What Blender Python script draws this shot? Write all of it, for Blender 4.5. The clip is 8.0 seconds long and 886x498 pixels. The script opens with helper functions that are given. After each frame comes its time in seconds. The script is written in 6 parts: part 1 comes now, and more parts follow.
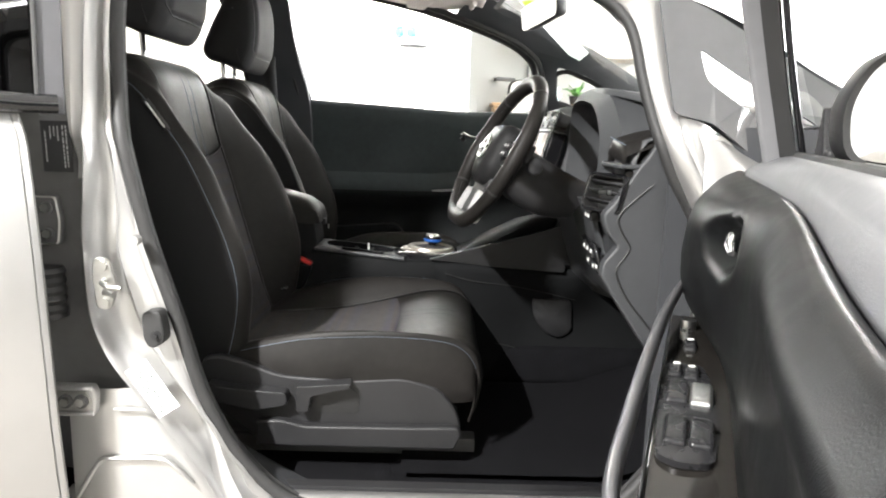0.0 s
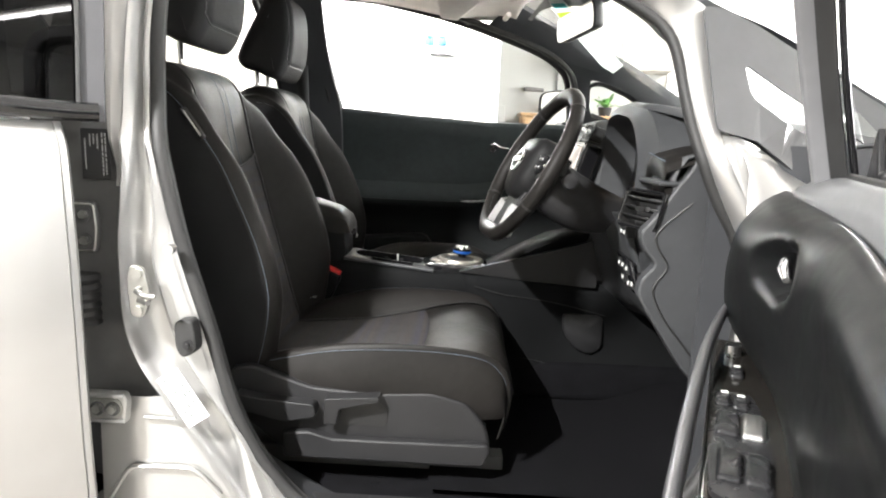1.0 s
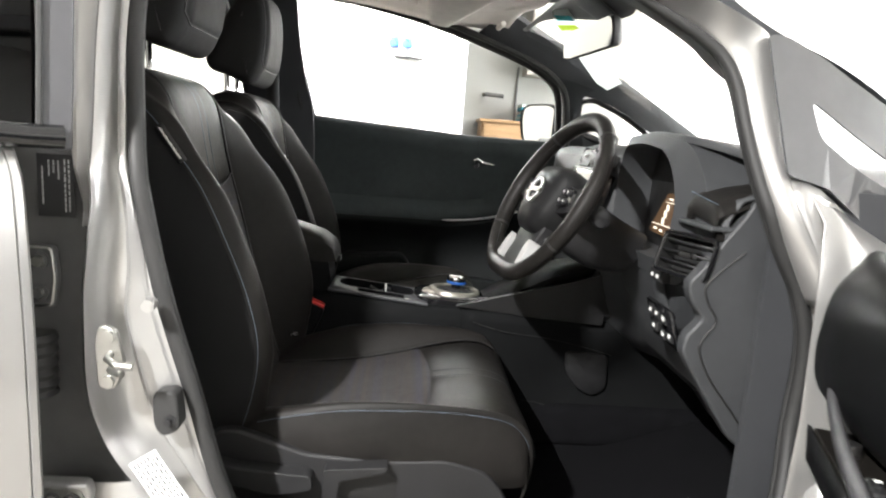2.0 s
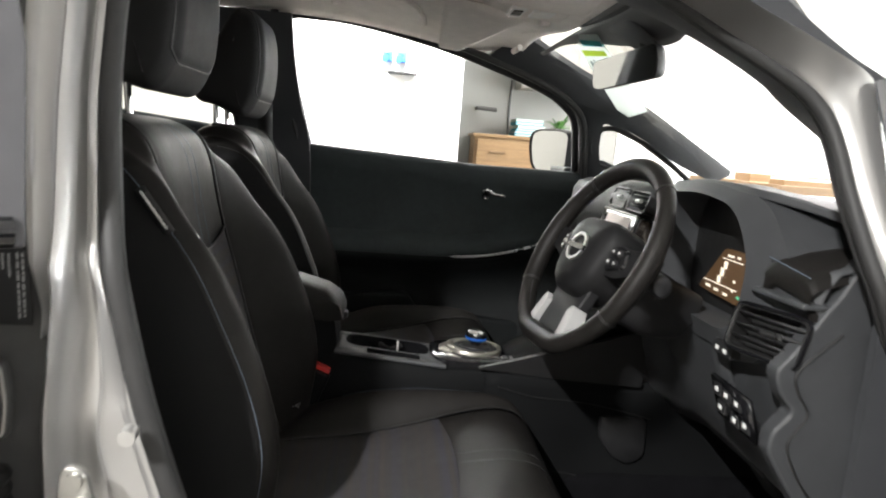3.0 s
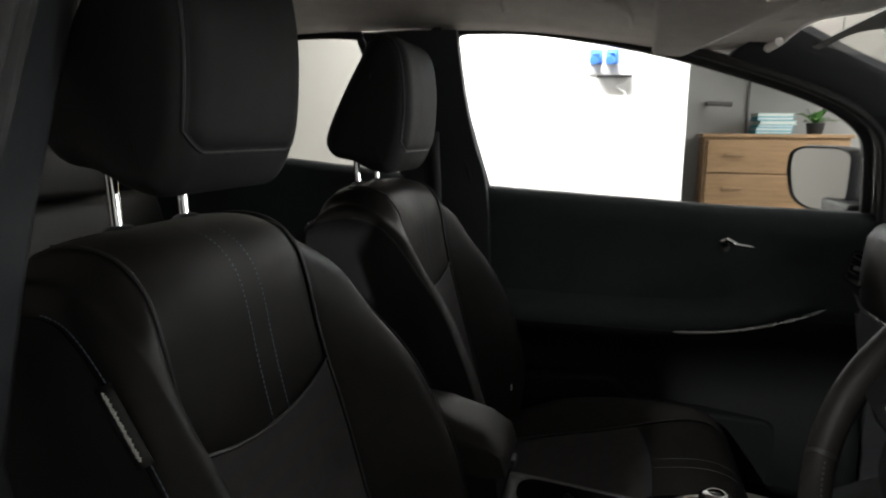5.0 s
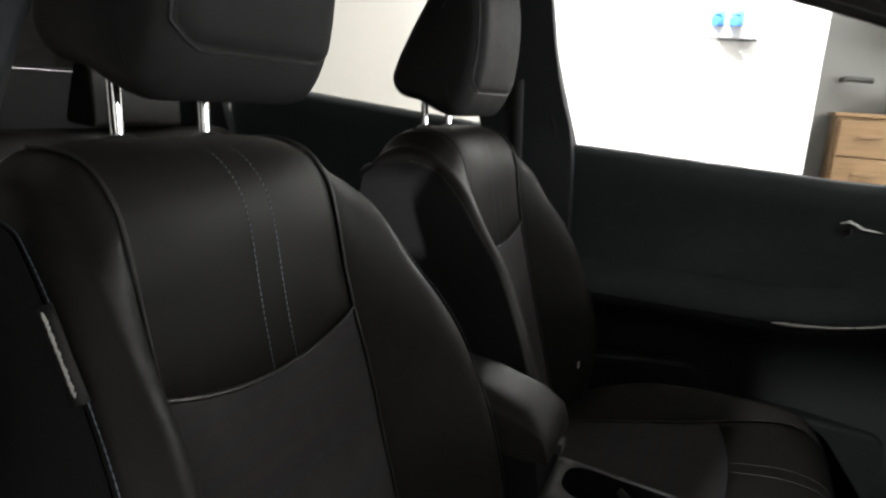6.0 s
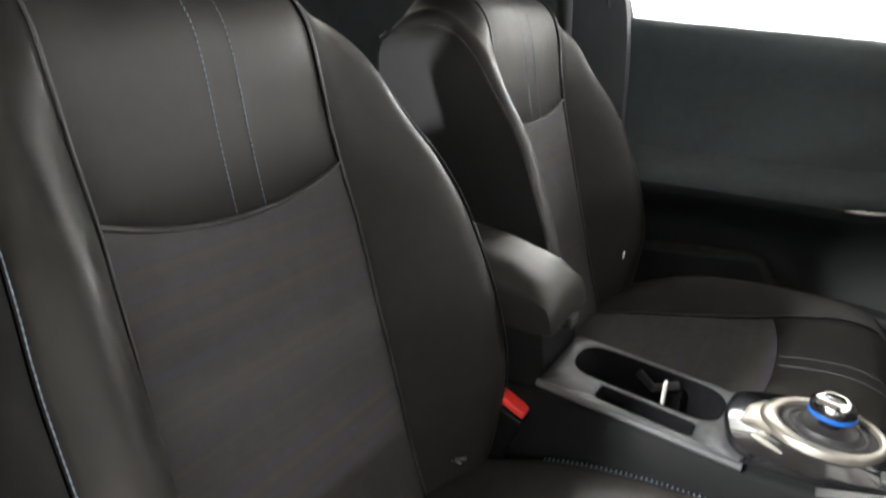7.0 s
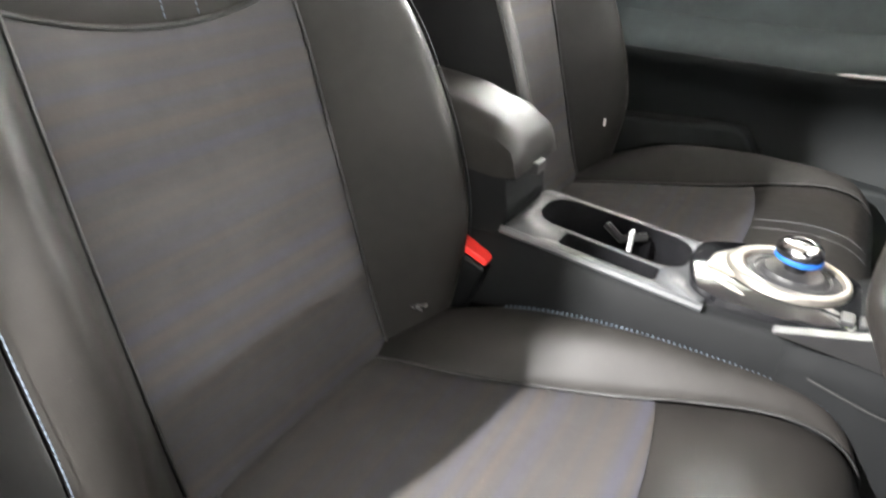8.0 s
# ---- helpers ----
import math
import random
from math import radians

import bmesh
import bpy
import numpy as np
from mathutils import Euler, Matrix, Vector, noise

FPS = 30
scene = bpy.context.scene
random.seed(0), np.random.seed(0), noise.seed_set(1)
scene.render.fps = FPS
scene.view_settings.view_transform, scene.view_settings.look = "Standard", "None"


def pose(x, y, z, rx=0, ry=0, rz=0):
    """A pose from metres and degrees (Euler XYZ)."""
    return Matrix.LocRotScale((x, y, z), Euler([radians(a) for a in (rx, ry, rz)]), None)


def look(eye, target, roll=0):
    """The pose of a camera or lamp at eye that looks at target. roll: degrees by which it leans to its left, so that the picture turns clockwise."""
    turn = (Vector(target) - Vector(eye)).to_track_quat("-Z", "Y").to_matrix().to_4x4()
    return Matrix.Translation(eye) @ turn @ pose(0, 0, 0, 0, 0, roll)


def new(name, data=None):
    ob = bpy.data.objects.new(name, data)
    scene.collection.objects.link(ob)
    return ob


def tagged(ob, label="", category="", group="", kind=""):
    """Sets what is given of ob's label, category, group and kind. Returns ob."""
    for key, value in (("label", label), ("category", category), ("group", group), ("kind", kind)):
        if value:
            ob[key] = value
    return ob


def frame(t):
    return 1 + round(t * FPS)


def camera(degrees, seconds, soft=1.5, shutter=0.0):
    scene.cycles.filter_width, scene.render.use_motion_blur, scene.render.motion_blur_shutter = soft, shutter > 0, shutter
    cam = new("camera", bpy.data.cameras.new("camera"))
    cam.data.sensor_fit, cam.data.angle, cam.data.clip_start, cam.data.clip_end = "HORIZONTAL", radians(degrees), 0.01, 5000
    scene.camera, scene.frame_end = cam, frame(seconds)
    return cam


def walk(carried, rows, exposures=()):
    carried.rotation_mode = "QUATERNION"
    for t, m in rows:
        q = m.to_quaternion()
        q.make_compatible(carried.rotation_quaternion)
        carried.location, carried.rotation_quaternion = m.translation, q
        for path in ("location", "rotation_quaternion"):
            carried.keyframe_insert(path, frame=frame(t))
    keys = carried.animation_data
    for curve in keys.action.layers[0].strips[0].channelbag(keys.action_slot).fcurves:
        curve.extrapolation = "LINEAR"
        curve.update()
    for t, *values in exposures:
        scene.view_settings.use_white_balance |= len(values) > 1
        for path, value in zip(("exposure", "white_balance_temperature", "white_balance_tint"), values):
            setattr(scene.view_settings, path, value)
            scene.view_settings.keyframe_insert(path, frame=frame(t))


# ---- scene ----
cam = camera(67.2, 8.0, soft=2.0, shutter=0.5)
PATH = [
    (0, (0.066, -0.043, 0.953), (0.082, 1.925, 0.596), 1.7),
    (0.5, (0.058, -0.044, 0.956), (0.056, 1.925, 0.606), 1.9),
    (1, (0.045, -0.025, 0.961), (-0.008, 1.945, 0.625), 2.6),
    (1.5, (0.006, 0.042, 0.973), (-0.012, 2.016, 0.648), 3.8),
    (1.7, (-0.043, 0.095, 0.986), (0.026, 2.066, 0.651), 4.7),
    (3, (-0.184, 0.373, 1.081), (-0.013, 2.342, 0.773), 4.3),
    (3.5, (-0.164, 0.56, 1.117), (-0.16, 2.537, 0.812), 2.9),
    (4, (-0.15, 0.713, 1.16), (-0.329, 2.691, 0.919), 1.4),
    (4.5, (-0.147, 0.807, 1.19), (-0.488, 2.765, 0.971), 2.2),
    (4.7, (-0.142, 0.844, 1.199), (-0.543, 2.784, 0.924), 1.2),
    (6, (-0.108, 1.024, 1.15), (-0.85, 2.827, 0.704), 3.6),
    (6.5, (-0.055, 1.08, 1.114), (-0.975, 2.764, 0.55), 3.2),
    (7, (-0.017, 1.109, 1.067), (-0.953, 2.736, 0.378), 1.9),
    (7.5, (0.002, 1.126, 1.018), (-0.947, 2.679, 0.188), 2.4),
    (8, (0.022, 1.133, 0.982), (-0.833, 2.673, 0.035), 2.8),
]
EXPOSURES = ((0, .90), (1, .88), (1.7, .72), (3, .06), (3.5, -.22), (4, -.95), (4.7, -1.23), (6, -.38), (6.5, .66), (7, 1.45), (7.5, 2.34), (8, 2.76))
walk(cam, [(t, look(eye, target, roll)) for t, eye, target, roll in PATH], EXPOSURES)

# ---- light: LED tubes on the garage ceiling, an unseen window added ahead of the car, white walls all round ----
world = bpy.data.worlds.new("world")
scene.world = world
world.use_nodes = True
world.node_tree.nodes["Background"].inputs[0].default_value = (0.9, 0.95, 1.0, 1)
world.node_tree.nodes["Background"].inputs[1].default_value = 0.15
Y0 = 1.915            # the car's centre line
ROOM = (-5.2, 6.2, -3.6, 7.0, -0.02, 2.62)   # x0 x1 y0 y1 z0 z1
TUBES = [(4.4, 3.4, 90, 1.5), (-3.2, 3.5, 110, 1.0), (2.4, -2.6, 50, 2.4), (-1.335, -.725, 285, .40), (4.0, -1.6, 75, 1.5), (1.4, 6.0, 35, 1.2), (3.4, 5.0, 200, 1.5), (-.6, 4.30, 360, -1.3)]


# ---- mesh helpers ----
class Geo:
    """A bag of points and faces."""

    def __init__(self):
        self.v, self.f = [], []

    def grid(self, rows, close_u=False, close_v=False, cap=False):
        rows = [[tuple(p) for p in r] for r in rows]
        a, nu, nv = len(self.v), len(rows), len(rows[0])
        for r in rows:
            self.v += r
        for i in range(nu if close_u else nu - 1):
            for j in range(nv if close_v else nv - 1):
                i2, j2 = (i + 1) % nu, (j + 1) % nv
                self.f.append((a + i * nv + j, a + i * nv + j2, a + i2 * nv + j2, a + i2 * nv + j))
        if cap:
            self.f.append(tuple(a + j for j in range(nv))[::-1])
            self.f.append(tuple(a + (nu - 1) * nv + j for j in range(nv)))
        return self

    def box(self, x0, x1, y0, y1, z0, z1):
        a = len(self.v)
        self.v += [(x, y, z) for x in (x0, x1) for y in (y0, y1) for z in (z0, z1)]
        self.f += [tuple(a + k for k in q) for q in ((0, 1, 3, 2), (4, 6, 7, 5), (0, 4, 5, 1), (2, 3, 7, 6), (0, 2, 6, 4), (1, 5, 7, 3))]
        return self

    def prism(self, poly, axis, a, b):
        """poly: points of a plane; axis: the one that a and b lie on."""
        def put(p, d):
            return {"x": (d, p[0], p[1]), "y": (p[0], d, p[1]), "z": (p[0], p[1], d)}[axis]
        n, k = len(poly), len(self.v)
        self.v += [put(p, a) for p in poly] + [put(p, b) for p in poly]
        self.f += [tuple(k + i for i in range(n))[::-1], tuple(k + n + i for i in range(n))]
        self.f += [(k + i, k + (i + 1) % n, k + n + (i + 1) % n, k + n + i) for i in range(n)]
        return self

    def tube(self, path, radius, segs=10, closed=False, squash=1.0):
        pts = [Vector(p) for p in path]
        n = len(pts)
        rad = radius if isinstance(radius, (list, tuple)) else [radius] * n
        rows, up = [], None
        for i, p in enumerate(pts):
            t = (pts[(i + 1) % n] - pts[i - 1]) if closed else (pts[min(i + 1, n - 1)] - pts[max(i - 1, 0)])
            t.normalize()
            if up is None:
                up = Vector((0, 0, 1)) if abs(t.z) < 0.9 else Vector((1, 0, 0))
            up = (up - t * up.dot(t)).normalized()
            side = t.cross(up)
            rows.append([p + rad[i] * (math.cos(k * math.tau / segs) * side + squash * math.sin(k * math.tau / segs) * up) for k in range(segs)])
        return self.grid(rows, close_u=closed, close_v=True, cap=not closed)

    def disc(self, c, n, r0, r1, depth, segs=32):
        """A ring or, with r0 0, a disc: thick along its axis n."""
        n = Vector(n).normalized()
        u = n.orthogonal().normalized()
        w = n.cross(u)
        c = Vector(c)
        def ring(r, d):
            return [c + d * n + r * (math.cos(k * math.tau / segs) * u + math.sin(k * math.tau / segs) * w) for k in range(segs)]
        if r0 <= 0:
            return self.grid([ring(r1, -depth / 2), ring(r1, depth / 2)], close_v=True, cap=True)
        return self.grid([ring(r0, -depth / 2), ring(r1, -depth / 2), ring(r1, depth / 2), ring(r0, depth / 2)], close_u=True, close_v=True)

    def move(self, m):
        self.v = [tuple(m @ Vector(p)) for p in self.v]
        return self


def mesh_of(name, g, material, smooth=38, clean=True):
    me = bpy.data.meshes.new(name)
    me.from_pydata([tuple(p) for p in g.v], [], g.f)
    if clean:
        bm = bmesh.new()
        bm.from_mesh(me)
        bmesh.ops.remove_doubles(bm, verts=bm.verts, dist=1e-5)
        bmesh.ops.recalc_face_normals(bm, faces=bm.faces)
        bm.to_mesh(me)
        bm.free()
    me.materials.append(material)
    if smooth:
        me.shade_smooth()
        me.set_sharp_from_angle(angle=radians(smooth))
    return me


def thing(name, at, label, category, group="", kind=""):
    """An Empty at a thing's base."""
    e = new(name)
    e.location, e.empty_display_size = at, 0.05
    return tagged(e, label, category, group, kind)


def part(name, g, material, parent, label="", bevel=0.0, solid=0.0, smooth=38, segs=2):
    """One mesh under a thing, or under a part of one; its points are in the world's metres."""
    ob = new(name, mesh_of(name, g, material, smooth))
    ob.parent = parent
    if parent.type == "EMPTY":
        ob.matrix_parent_inverse = Matrix.Translation(-parent.location)
    if solid:
        m = ob.modifiers.new("thick", "SOLIDIFY")
        m.thickness, m.offset = solid, -1
    if bevel:
        m = ob.modifiers.new("edge", "BEVEL")
        m.width, m.segments, m.limit_method, m.angle_limit = bevel, segs, "ANGLE", radians(35)
        m.harden_normals = True
    return tagged(ob, label)


def alone(name, g, material, label, category, group="", kind="", bevel=0.0, smooth=38):
    """A thing that is one mesh."""
    ob = new(name, mesh_of(name, g, material, smooth))
    if bevel:
        m = ob.modifiers.new("edge", "BEVEL")
        m.width, m.segments, m.limit_method, m.angle_limit = bevel, 2, "ANGLE", radians(35)
        m.harden_normals = True
    return tagged(ob, label, category, group, kind)


def spline(points, k):
    """Catmull-Rom through rows of numbers, at the place k from 0 to len - 1."""
    n = len(points)
    k = min(max(k, 0.0), n - 1.0)
    i = min(int(k), n - 2)
    t = k - i
    p0, p1, p2, p3 = (np.array(points[min(max(j, 0), n - 1)], float) for j in (i - 1, i, i + 1, i + 2))
    return 0.5 * (2 * p1 + (p2 - p0) * t + (2 * p0 - 5 * p1 + 4 * p2 - p3) * t * t + (3 * p1 - p0 - 3 * p2 + p3) * t ** 3)


def smooth_line(points, steps=6):
    n = len(points)
    return [spline(points, i / steps) for i in range((n - 1) * steps + 1)]


def ramp(x, a, b):
    t = min(max((x - a) / (b - a), 0.0), 1.0)
    return t * t * (3 - 2 * t)


def round_poly(poly, r, steps=4):
    """The polygon with its corners rounded."""
    out, n = [], len(poly)
    for i in range(n):
        p, a, b = (Vector(poly[j % n]) for j in (i, i - 1, i + 1))
        da, db = a - p, b - p
        q = min(r, da.length * 0.45, db.length * 0.45)
        s, e = p + da.normalized() * q, p + db.normalized() * q
        for k in range(steps + 1):
            t = k / steps
            out.append(tuple((1 - t) ** 2 * s + 2 * t * (1 - t) * p + t * t * e))
    return out


def half_width(x, z):
    """How far the car's side stands from its centre line."""
    return 0.83 - 0.10 * min(max((x - 0.0) / 0.5, 0.0), 1.6) ** 1.5 - 0.42 * max(0.0, z - 0.98)


# ---- materials ----
def shader(name, base, rough=0.5, metal=0.0, var=0.15, scale=40.0, bump=0.1, fine=600.0, coat=0.0, spec=0.5, stretch=None, depth=0.0006):
    m = bpy.data.materials.new(name)
    m.use_nodes = True
    nt = m.node_tree
    b = nt.nodes["Principled BSDF"]
    b.inputs["Metallic"].default_value = metal
    b.inputs["Coat Weight"].default_value = coat
    b.inputs["Specular IOR Level"].default_value = spec
    tc = nt.nodes.new("ShaderNodeTexCoord")
    src = tc.outputs["Object"]
    if stretch:
        mp = nt.nodes.new("ShaderNodeMapping")
        mp.inputs["Scale"].default_value = stretch
        nt.links.new(src, mp.inputs[0])
        src = mp.outputs[0]
    big, small = nt.nodes.new("ShaderNodeTexNoise"), nt.nodes.new("ShaderNodeTexNoise")
    big.inputs["Scale"].default_value, small.inputs["Scale"].default_value = scale * 0.15, scale
    for n in (big, small):
        n.inputs["Detail"].default_value = 4
        nt.links.new(src, n.inputs["Vector"])
    mix = nt.nodes.new("ShaderNodeMath")
    mix.operation = "MULTIPLY_ADD"
    nt.links.new(big.outputs["Fac"], mix.inputs[0])
    mix.inputs[1].default_value = 0.6
    half = nt.nodes.new("ShaderNodeMath")
    half.operation = "MULTIPLY"
    nt.links.new(small.outputs["Fac"], half.inputs[0])
    half.inputs[1].default_value = 0.4
    nt.links.new(half.outputs[0], mix.inputs[2])
    cr = nt.nodes.new("ShaderNodeMapRange")
    cr.inputs["From Min"].default_value, cr.inputs["From Max"].default_value = 0.3, 0.7
    cr.inputs["To Min"].default_value, cr.inputs["To Max"].default_value = 1 - var, 1 + var
    nt.links.new(mix.outputs[0], cr.inputs["Value"])
    mul = nt.nodes.new("ShaderNodeVectorMath")
    mul.operation = "SCALE"
    mul.inputs[0].default_value = base
    nt.links.new(cr.outputs[0], mul.inputs["Scale"])
    nt.links.new(mul.outputs[0], b.inputs["Base Color"])
    rr = nt.nodes.new("ShaderNodeMapRange")
    rr.inputs["From Min"].default_value, rr.inputs["From Max"].default_value = 0.3, 0.7
    rr.inputs["To Min"].default_value, rr.inputs["To Max"].default_value = max(rough - 0.07, 0.02), min(rough + 0.07, 1)
    nt.links.new(mix.outputs[0], rr.inputs["Value"])
    nt.links.new(rr.outputs[0], b.inputs["Roughness"])
    if bump:
        grain = nt.nodes.new("ShaderNodeTexNoise")
        grain.inputs["Scale"].default_value, grain.inputs["Detail"].default_value = fine, 2
        nt.links.new(src, grain.inputs["Vector"])
        bp = nt.nodes.new("ShaderNodeBump")
        bp.inputs["Strength"].default_value, bp.inputs["Distance"].default_value = bump, depth
        nt.links.new(grain.outputs["Fac"], bp.inputs["Height"])
        nt.links.new(bp.outputs[0], b.inputs["Normal"])
    return m


def pane_shader(name, tint, gloss=1.0):
    """Thin glass: clear, with a real mirror image on it that grows towards grazing."""
    m = bpy.data.materials.new(name)
    m.use_nodes = True
    nt = m.node_tree
    nt.nodes.clear()
    out, mix = nt.nodes.new("ShaderNodeOutputMaterial"), nt.nodes.new("ShaderNodeMixShader")
    clear, shine, fres = nt.nodes.new("ShaderNodeBsdfTransparent"), nt.nodes.new("ShaderNodeBsdfGlossy"), nt.nodes.new("ShaderNodeFresnel")
    clear.inputs[0].default_value = (*tint, 1)
    shine.inputs["Roughness"].default_value = 0.02
    fres.inputs["IOR"].default_value = 1.33
    sc = nt.nodes.new("ShaderNodeMath")
    sc.operation = "MULTIPLY"
    sc.inputs[1].default_value = gloss
    nt.links.new(fres.outputs[0], sc.inputs[0])
    nt.links.new(sc.outputs[0], mix.inputs[0])
    nt.links.new(clear.outputs[0], mix.inputs[1])
    nt.links.new(shine.outputs[0], mix.inputs[2])
    nt.links.new(mix.outputs[0], out.inputs[0])
    return m


def glow_shader(name, colour, strength):
    m = bpy.data.materials.new(name)
    m.use_nodes = True
    b = m.node_tree.nodes["Principled BSDF"]
    b.inputs["Base Color"].default_value = (*colour, 1)
    b.inputs["Emission Color"].default_value = (*colour, 1)
    b.inputs["Emission Strength"].default_value = strength
    return m


def woven_shader(name):
    """Dark seat cloth with faint brown and blue bands across it."""
    m = shader(name, (0.02, 0.02, 0.022), 0.85, 0, 0.2, 300, 0.5, 1400, depth=0.0008)
    nt = m.node_tree
    b = nt.nodes["Principled BSDF"]
    tc = nt.nodes.new("ShaderNodeTexCoord")
    sep = nt.nodes.new("ShaderNodeSeparateXYZ")
    nt.links.new(tc.outputs["Object"], sep.inputs[0])
    along = nt.nodes.new("ShaderNodeMath")
    along.operation = "SUBTRACT"
    nt.links.new(sep.outputs[2], along.inputs[0])
    nt.links.new(sep.outputs[0], along.inputs[1])
    comb = nt.nodes.new("ShaderNodeCombineXYZ")
    nt.links.new(along.outputs[0], comb.inputs[0])
    wv = nt.nodes.new("ShaderNodeTexNoise")
    wv.inputs["Scale"].default_value, wv.inputs["Detail"].default_value = 55, 1.5
    nt.links.new(comb.outputs[0], wv.inputs["Vector"])
    cr = nt.nodes.new("ShaderNodeValToRGB")
    e = cr.color_ramp.elements
    e[0].position, e[0].color = 0.36, (0.020, 0.019, 0.028, 1)
    e[1].position, e[1].color = 0.64, (0.028, 0.0215, 0.018, 1)
    mid = e.new(0.5)
    mid.color = (0.020, 0.0183, 0.0183, 1)
    nt.links.new(wv.outputs["Fac"], cr.inputs[0])
    nt.links.new(cr.outputs[0], b.inputs["Base Color"])
    return m


def film_shader(name, colour):
    """Thin printed paper that lets light through from behind."""
    m = bpy.data.materials.new(name)
    m.use_nodes = True
    nt = m.node_tree
    nt.nodes.clear()
    out, mix = nt.nodes.new("ShaderNodeOutputMaterial"), nt.nodes.new("ShaderNodeMixShader")
    face, back = nt.nodes.new("ShaderNodeBsdfDiffuse"), nt.nodes.new("ShaderNodeBsdfTranslucent")
    for n in (face, back):
        n.inputs["Color"].default_value = (*colour, 1)
    mix.inputs[0].default_value = 0.62
    nt.links.new(face.outputs[0], mix.inputs[1])
    nt.links.new(back.outputs[0], mix.inputs[2])
    nt.links.new(mix.outputs[0], out.inputs[0])
    return m


LEATHER = shader("black_leather", (0.0125, 0.0115, 0.0107), 0.48, 0, 0.25, 60, 0.35, 900, spec=0.16)
CLOTH = woven_shader("striped_cloth")
SIDE_CLOTH = shader("dark_cloth", (0.010, 0.010, 0.0105), 0.8, 0, 0.2, 120, 0.4, 1200, spec=0.2)
PLASTIC = shader("grained_plastic", (0.018, 0.018, 0.019), 0.48, 0, 0.15, 80, 0.35, 1100, spec=0.36)
# paler than the dash plastic: glare and sheen go into the colour
DOORTOP = shader("glare_grey_door_top", (0.105, 0.107, 0.112), 0.5, 0, 0.12, 60, 0.35, 800)
SOFT = shader("soft_dash_plastic", (0.044, 0.046, 0.049), 0.55, 0, 0.15, 60, 0.35, 800)
# raised colour stands in for the veil of glare over the far door
DOORTRIM = shader("hazed_door_trim", (0.038, 0.046, 0.048), 0.68, 0, 0.2, 50, 0.3, 900, spec=0.25)
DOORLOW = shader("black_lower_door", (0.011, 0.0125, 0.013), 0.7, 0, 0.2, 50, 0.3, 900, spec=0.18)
HEADCLOTH = shader("headrest_cloth", (0.0125, 0.0122, 0.0125), 0.72, 0, 0.2, 120, 0.4, 1200, spec=0.3)
TRIM = shader("pillar_trim", (0.036, 0.038, 0.042), 0.7, 0, 0.12, 90, 0.3, 1300)
ARMPLATE = shader("brown_black_gloss", (0.010, 0.009, 0.008), 0.09, 0, 0.15, 30, 0, spec=0.3)
SWITCHBLACK = shader("switch_black", (0.012, 0.012, 0.013), 0.26, 0, 0.15, 60, 0.03, spec=0.28)
DARKGLOSS = shader("satin_black", (0.009, 0.009, 0.0095), 0.45, 0, 0.1, 30, 0, spec=0.4)
GLOSS = shader("piano_black", (0.008, 0.008, 0.009), 0.1, 0, 0.1, 30, 0, coat=0.6)
CHROME = shader("chrome", (0.78, 0.78, 0.78), 0.09, 1.0, 0.05, 40, 0)
SATIN = shader("satin_silver", (0.6, 0.6, 0.6), 0.3, 1.0, 0.06, 60, 0.05)
PAINT = shader("silver_paint", (0.47, 0.468, 0.46), 0.36, 0.75, 0.05, 14, 0.06, 2500, coat=0.5, depth=0.0002)
RUBBER = shader("rubber_seal", (0.022, 0.022, 0.022), 0.62, 0, 0.2, 80, 0.2, 700)
CARPET = shader("black_carpet", (0.0065, 0.0065, 0.0075), 0.95, 0, 0.35, 200, 0.9, 1500, spec=0.08, depth=0.002)
HEADLINER = shader("grey_headliner", (0.78, 0.735, 0.70), 0.95, 0, 0.08, 160, 0.4, 1600)
STEEL = shader("zinc_steel", (0.45, 0.45, 0.43), 0.35, 1.0, 0.15, 90, 0.1)
DARKSTEEL = shader("dark_primer_and_shade", (0.10, 0.10, 0.10), 0.5, 0.2, 0.2, 40, 0.15)
WALL = shader("white_wall", (0.86, 0.86, 0.85), 0.7, 0, 0.03, 3, 0.1, 60)
BEIGE = shader("beige_wall", (0.29, 0.278, 0.255), 0.8, 0, 0.04, 3, 0.15, 60)
GREYWALL = shader("grey_wall", (0.30, 0.30, 0.29), 0.8, 0, 0.08, 4, 0.15, 60)
FROST = glow_shader("added_glow_pane", (.95, .98, 1.0), 3.0)
SCREENBAND = shader("printed_band", (0.030, 0.031, 0.034), 0.55, 0, 0.1, 40, 0.05, 900)
# dark print, its colour lifted to carry the haze in front of it
GLASSBORDER = shader("hazed_printed_glass", (0.082, 0.084, 0.087), 0.07, 0, 0.1, 30, 0, coat=0.4)
PALEWALL = shader("pale_wall", (0.50, 0.50, 0.485), 0.8, 0, 0.06, 4, 0.15, 60)
FLOOR = shader("concrete_floor", (0.22, 0.205, 0.185), 0.55, 0, 0.15, 6, 0.2, 80)
CEIL = shader("ceiling_white", (0.82, 0.82, 0.81), 0.8, 0, 0.03, 3, 0.05, 60)
WOOD = shader("oak_wood", (0.31, 0.195, 0.10), 0.45, 0, 0.25, 30, 0.15, 300, stretch=(1, 1, 9))
DARKWOOD = shader("brown_wood", (0.28, 0.18, 0.10), 0.55, 0, 0.25, 30, 0.15, 300, stretch=(1, 6, 6))
BLUE = shader("blue_plastic", (0.06, 0.2, 0.62), 0.4, 0, 0.08, 60, 0.05)
TEAL = shader("teal_cover", (0.03, 0.32, 0.42), 0.45, 0, 0.1, 60, 0.05)
PAPER = shader("white_paper", (0.8, 0.8, 0.78), 0.7, 0, 0.05, 40, 0.05)
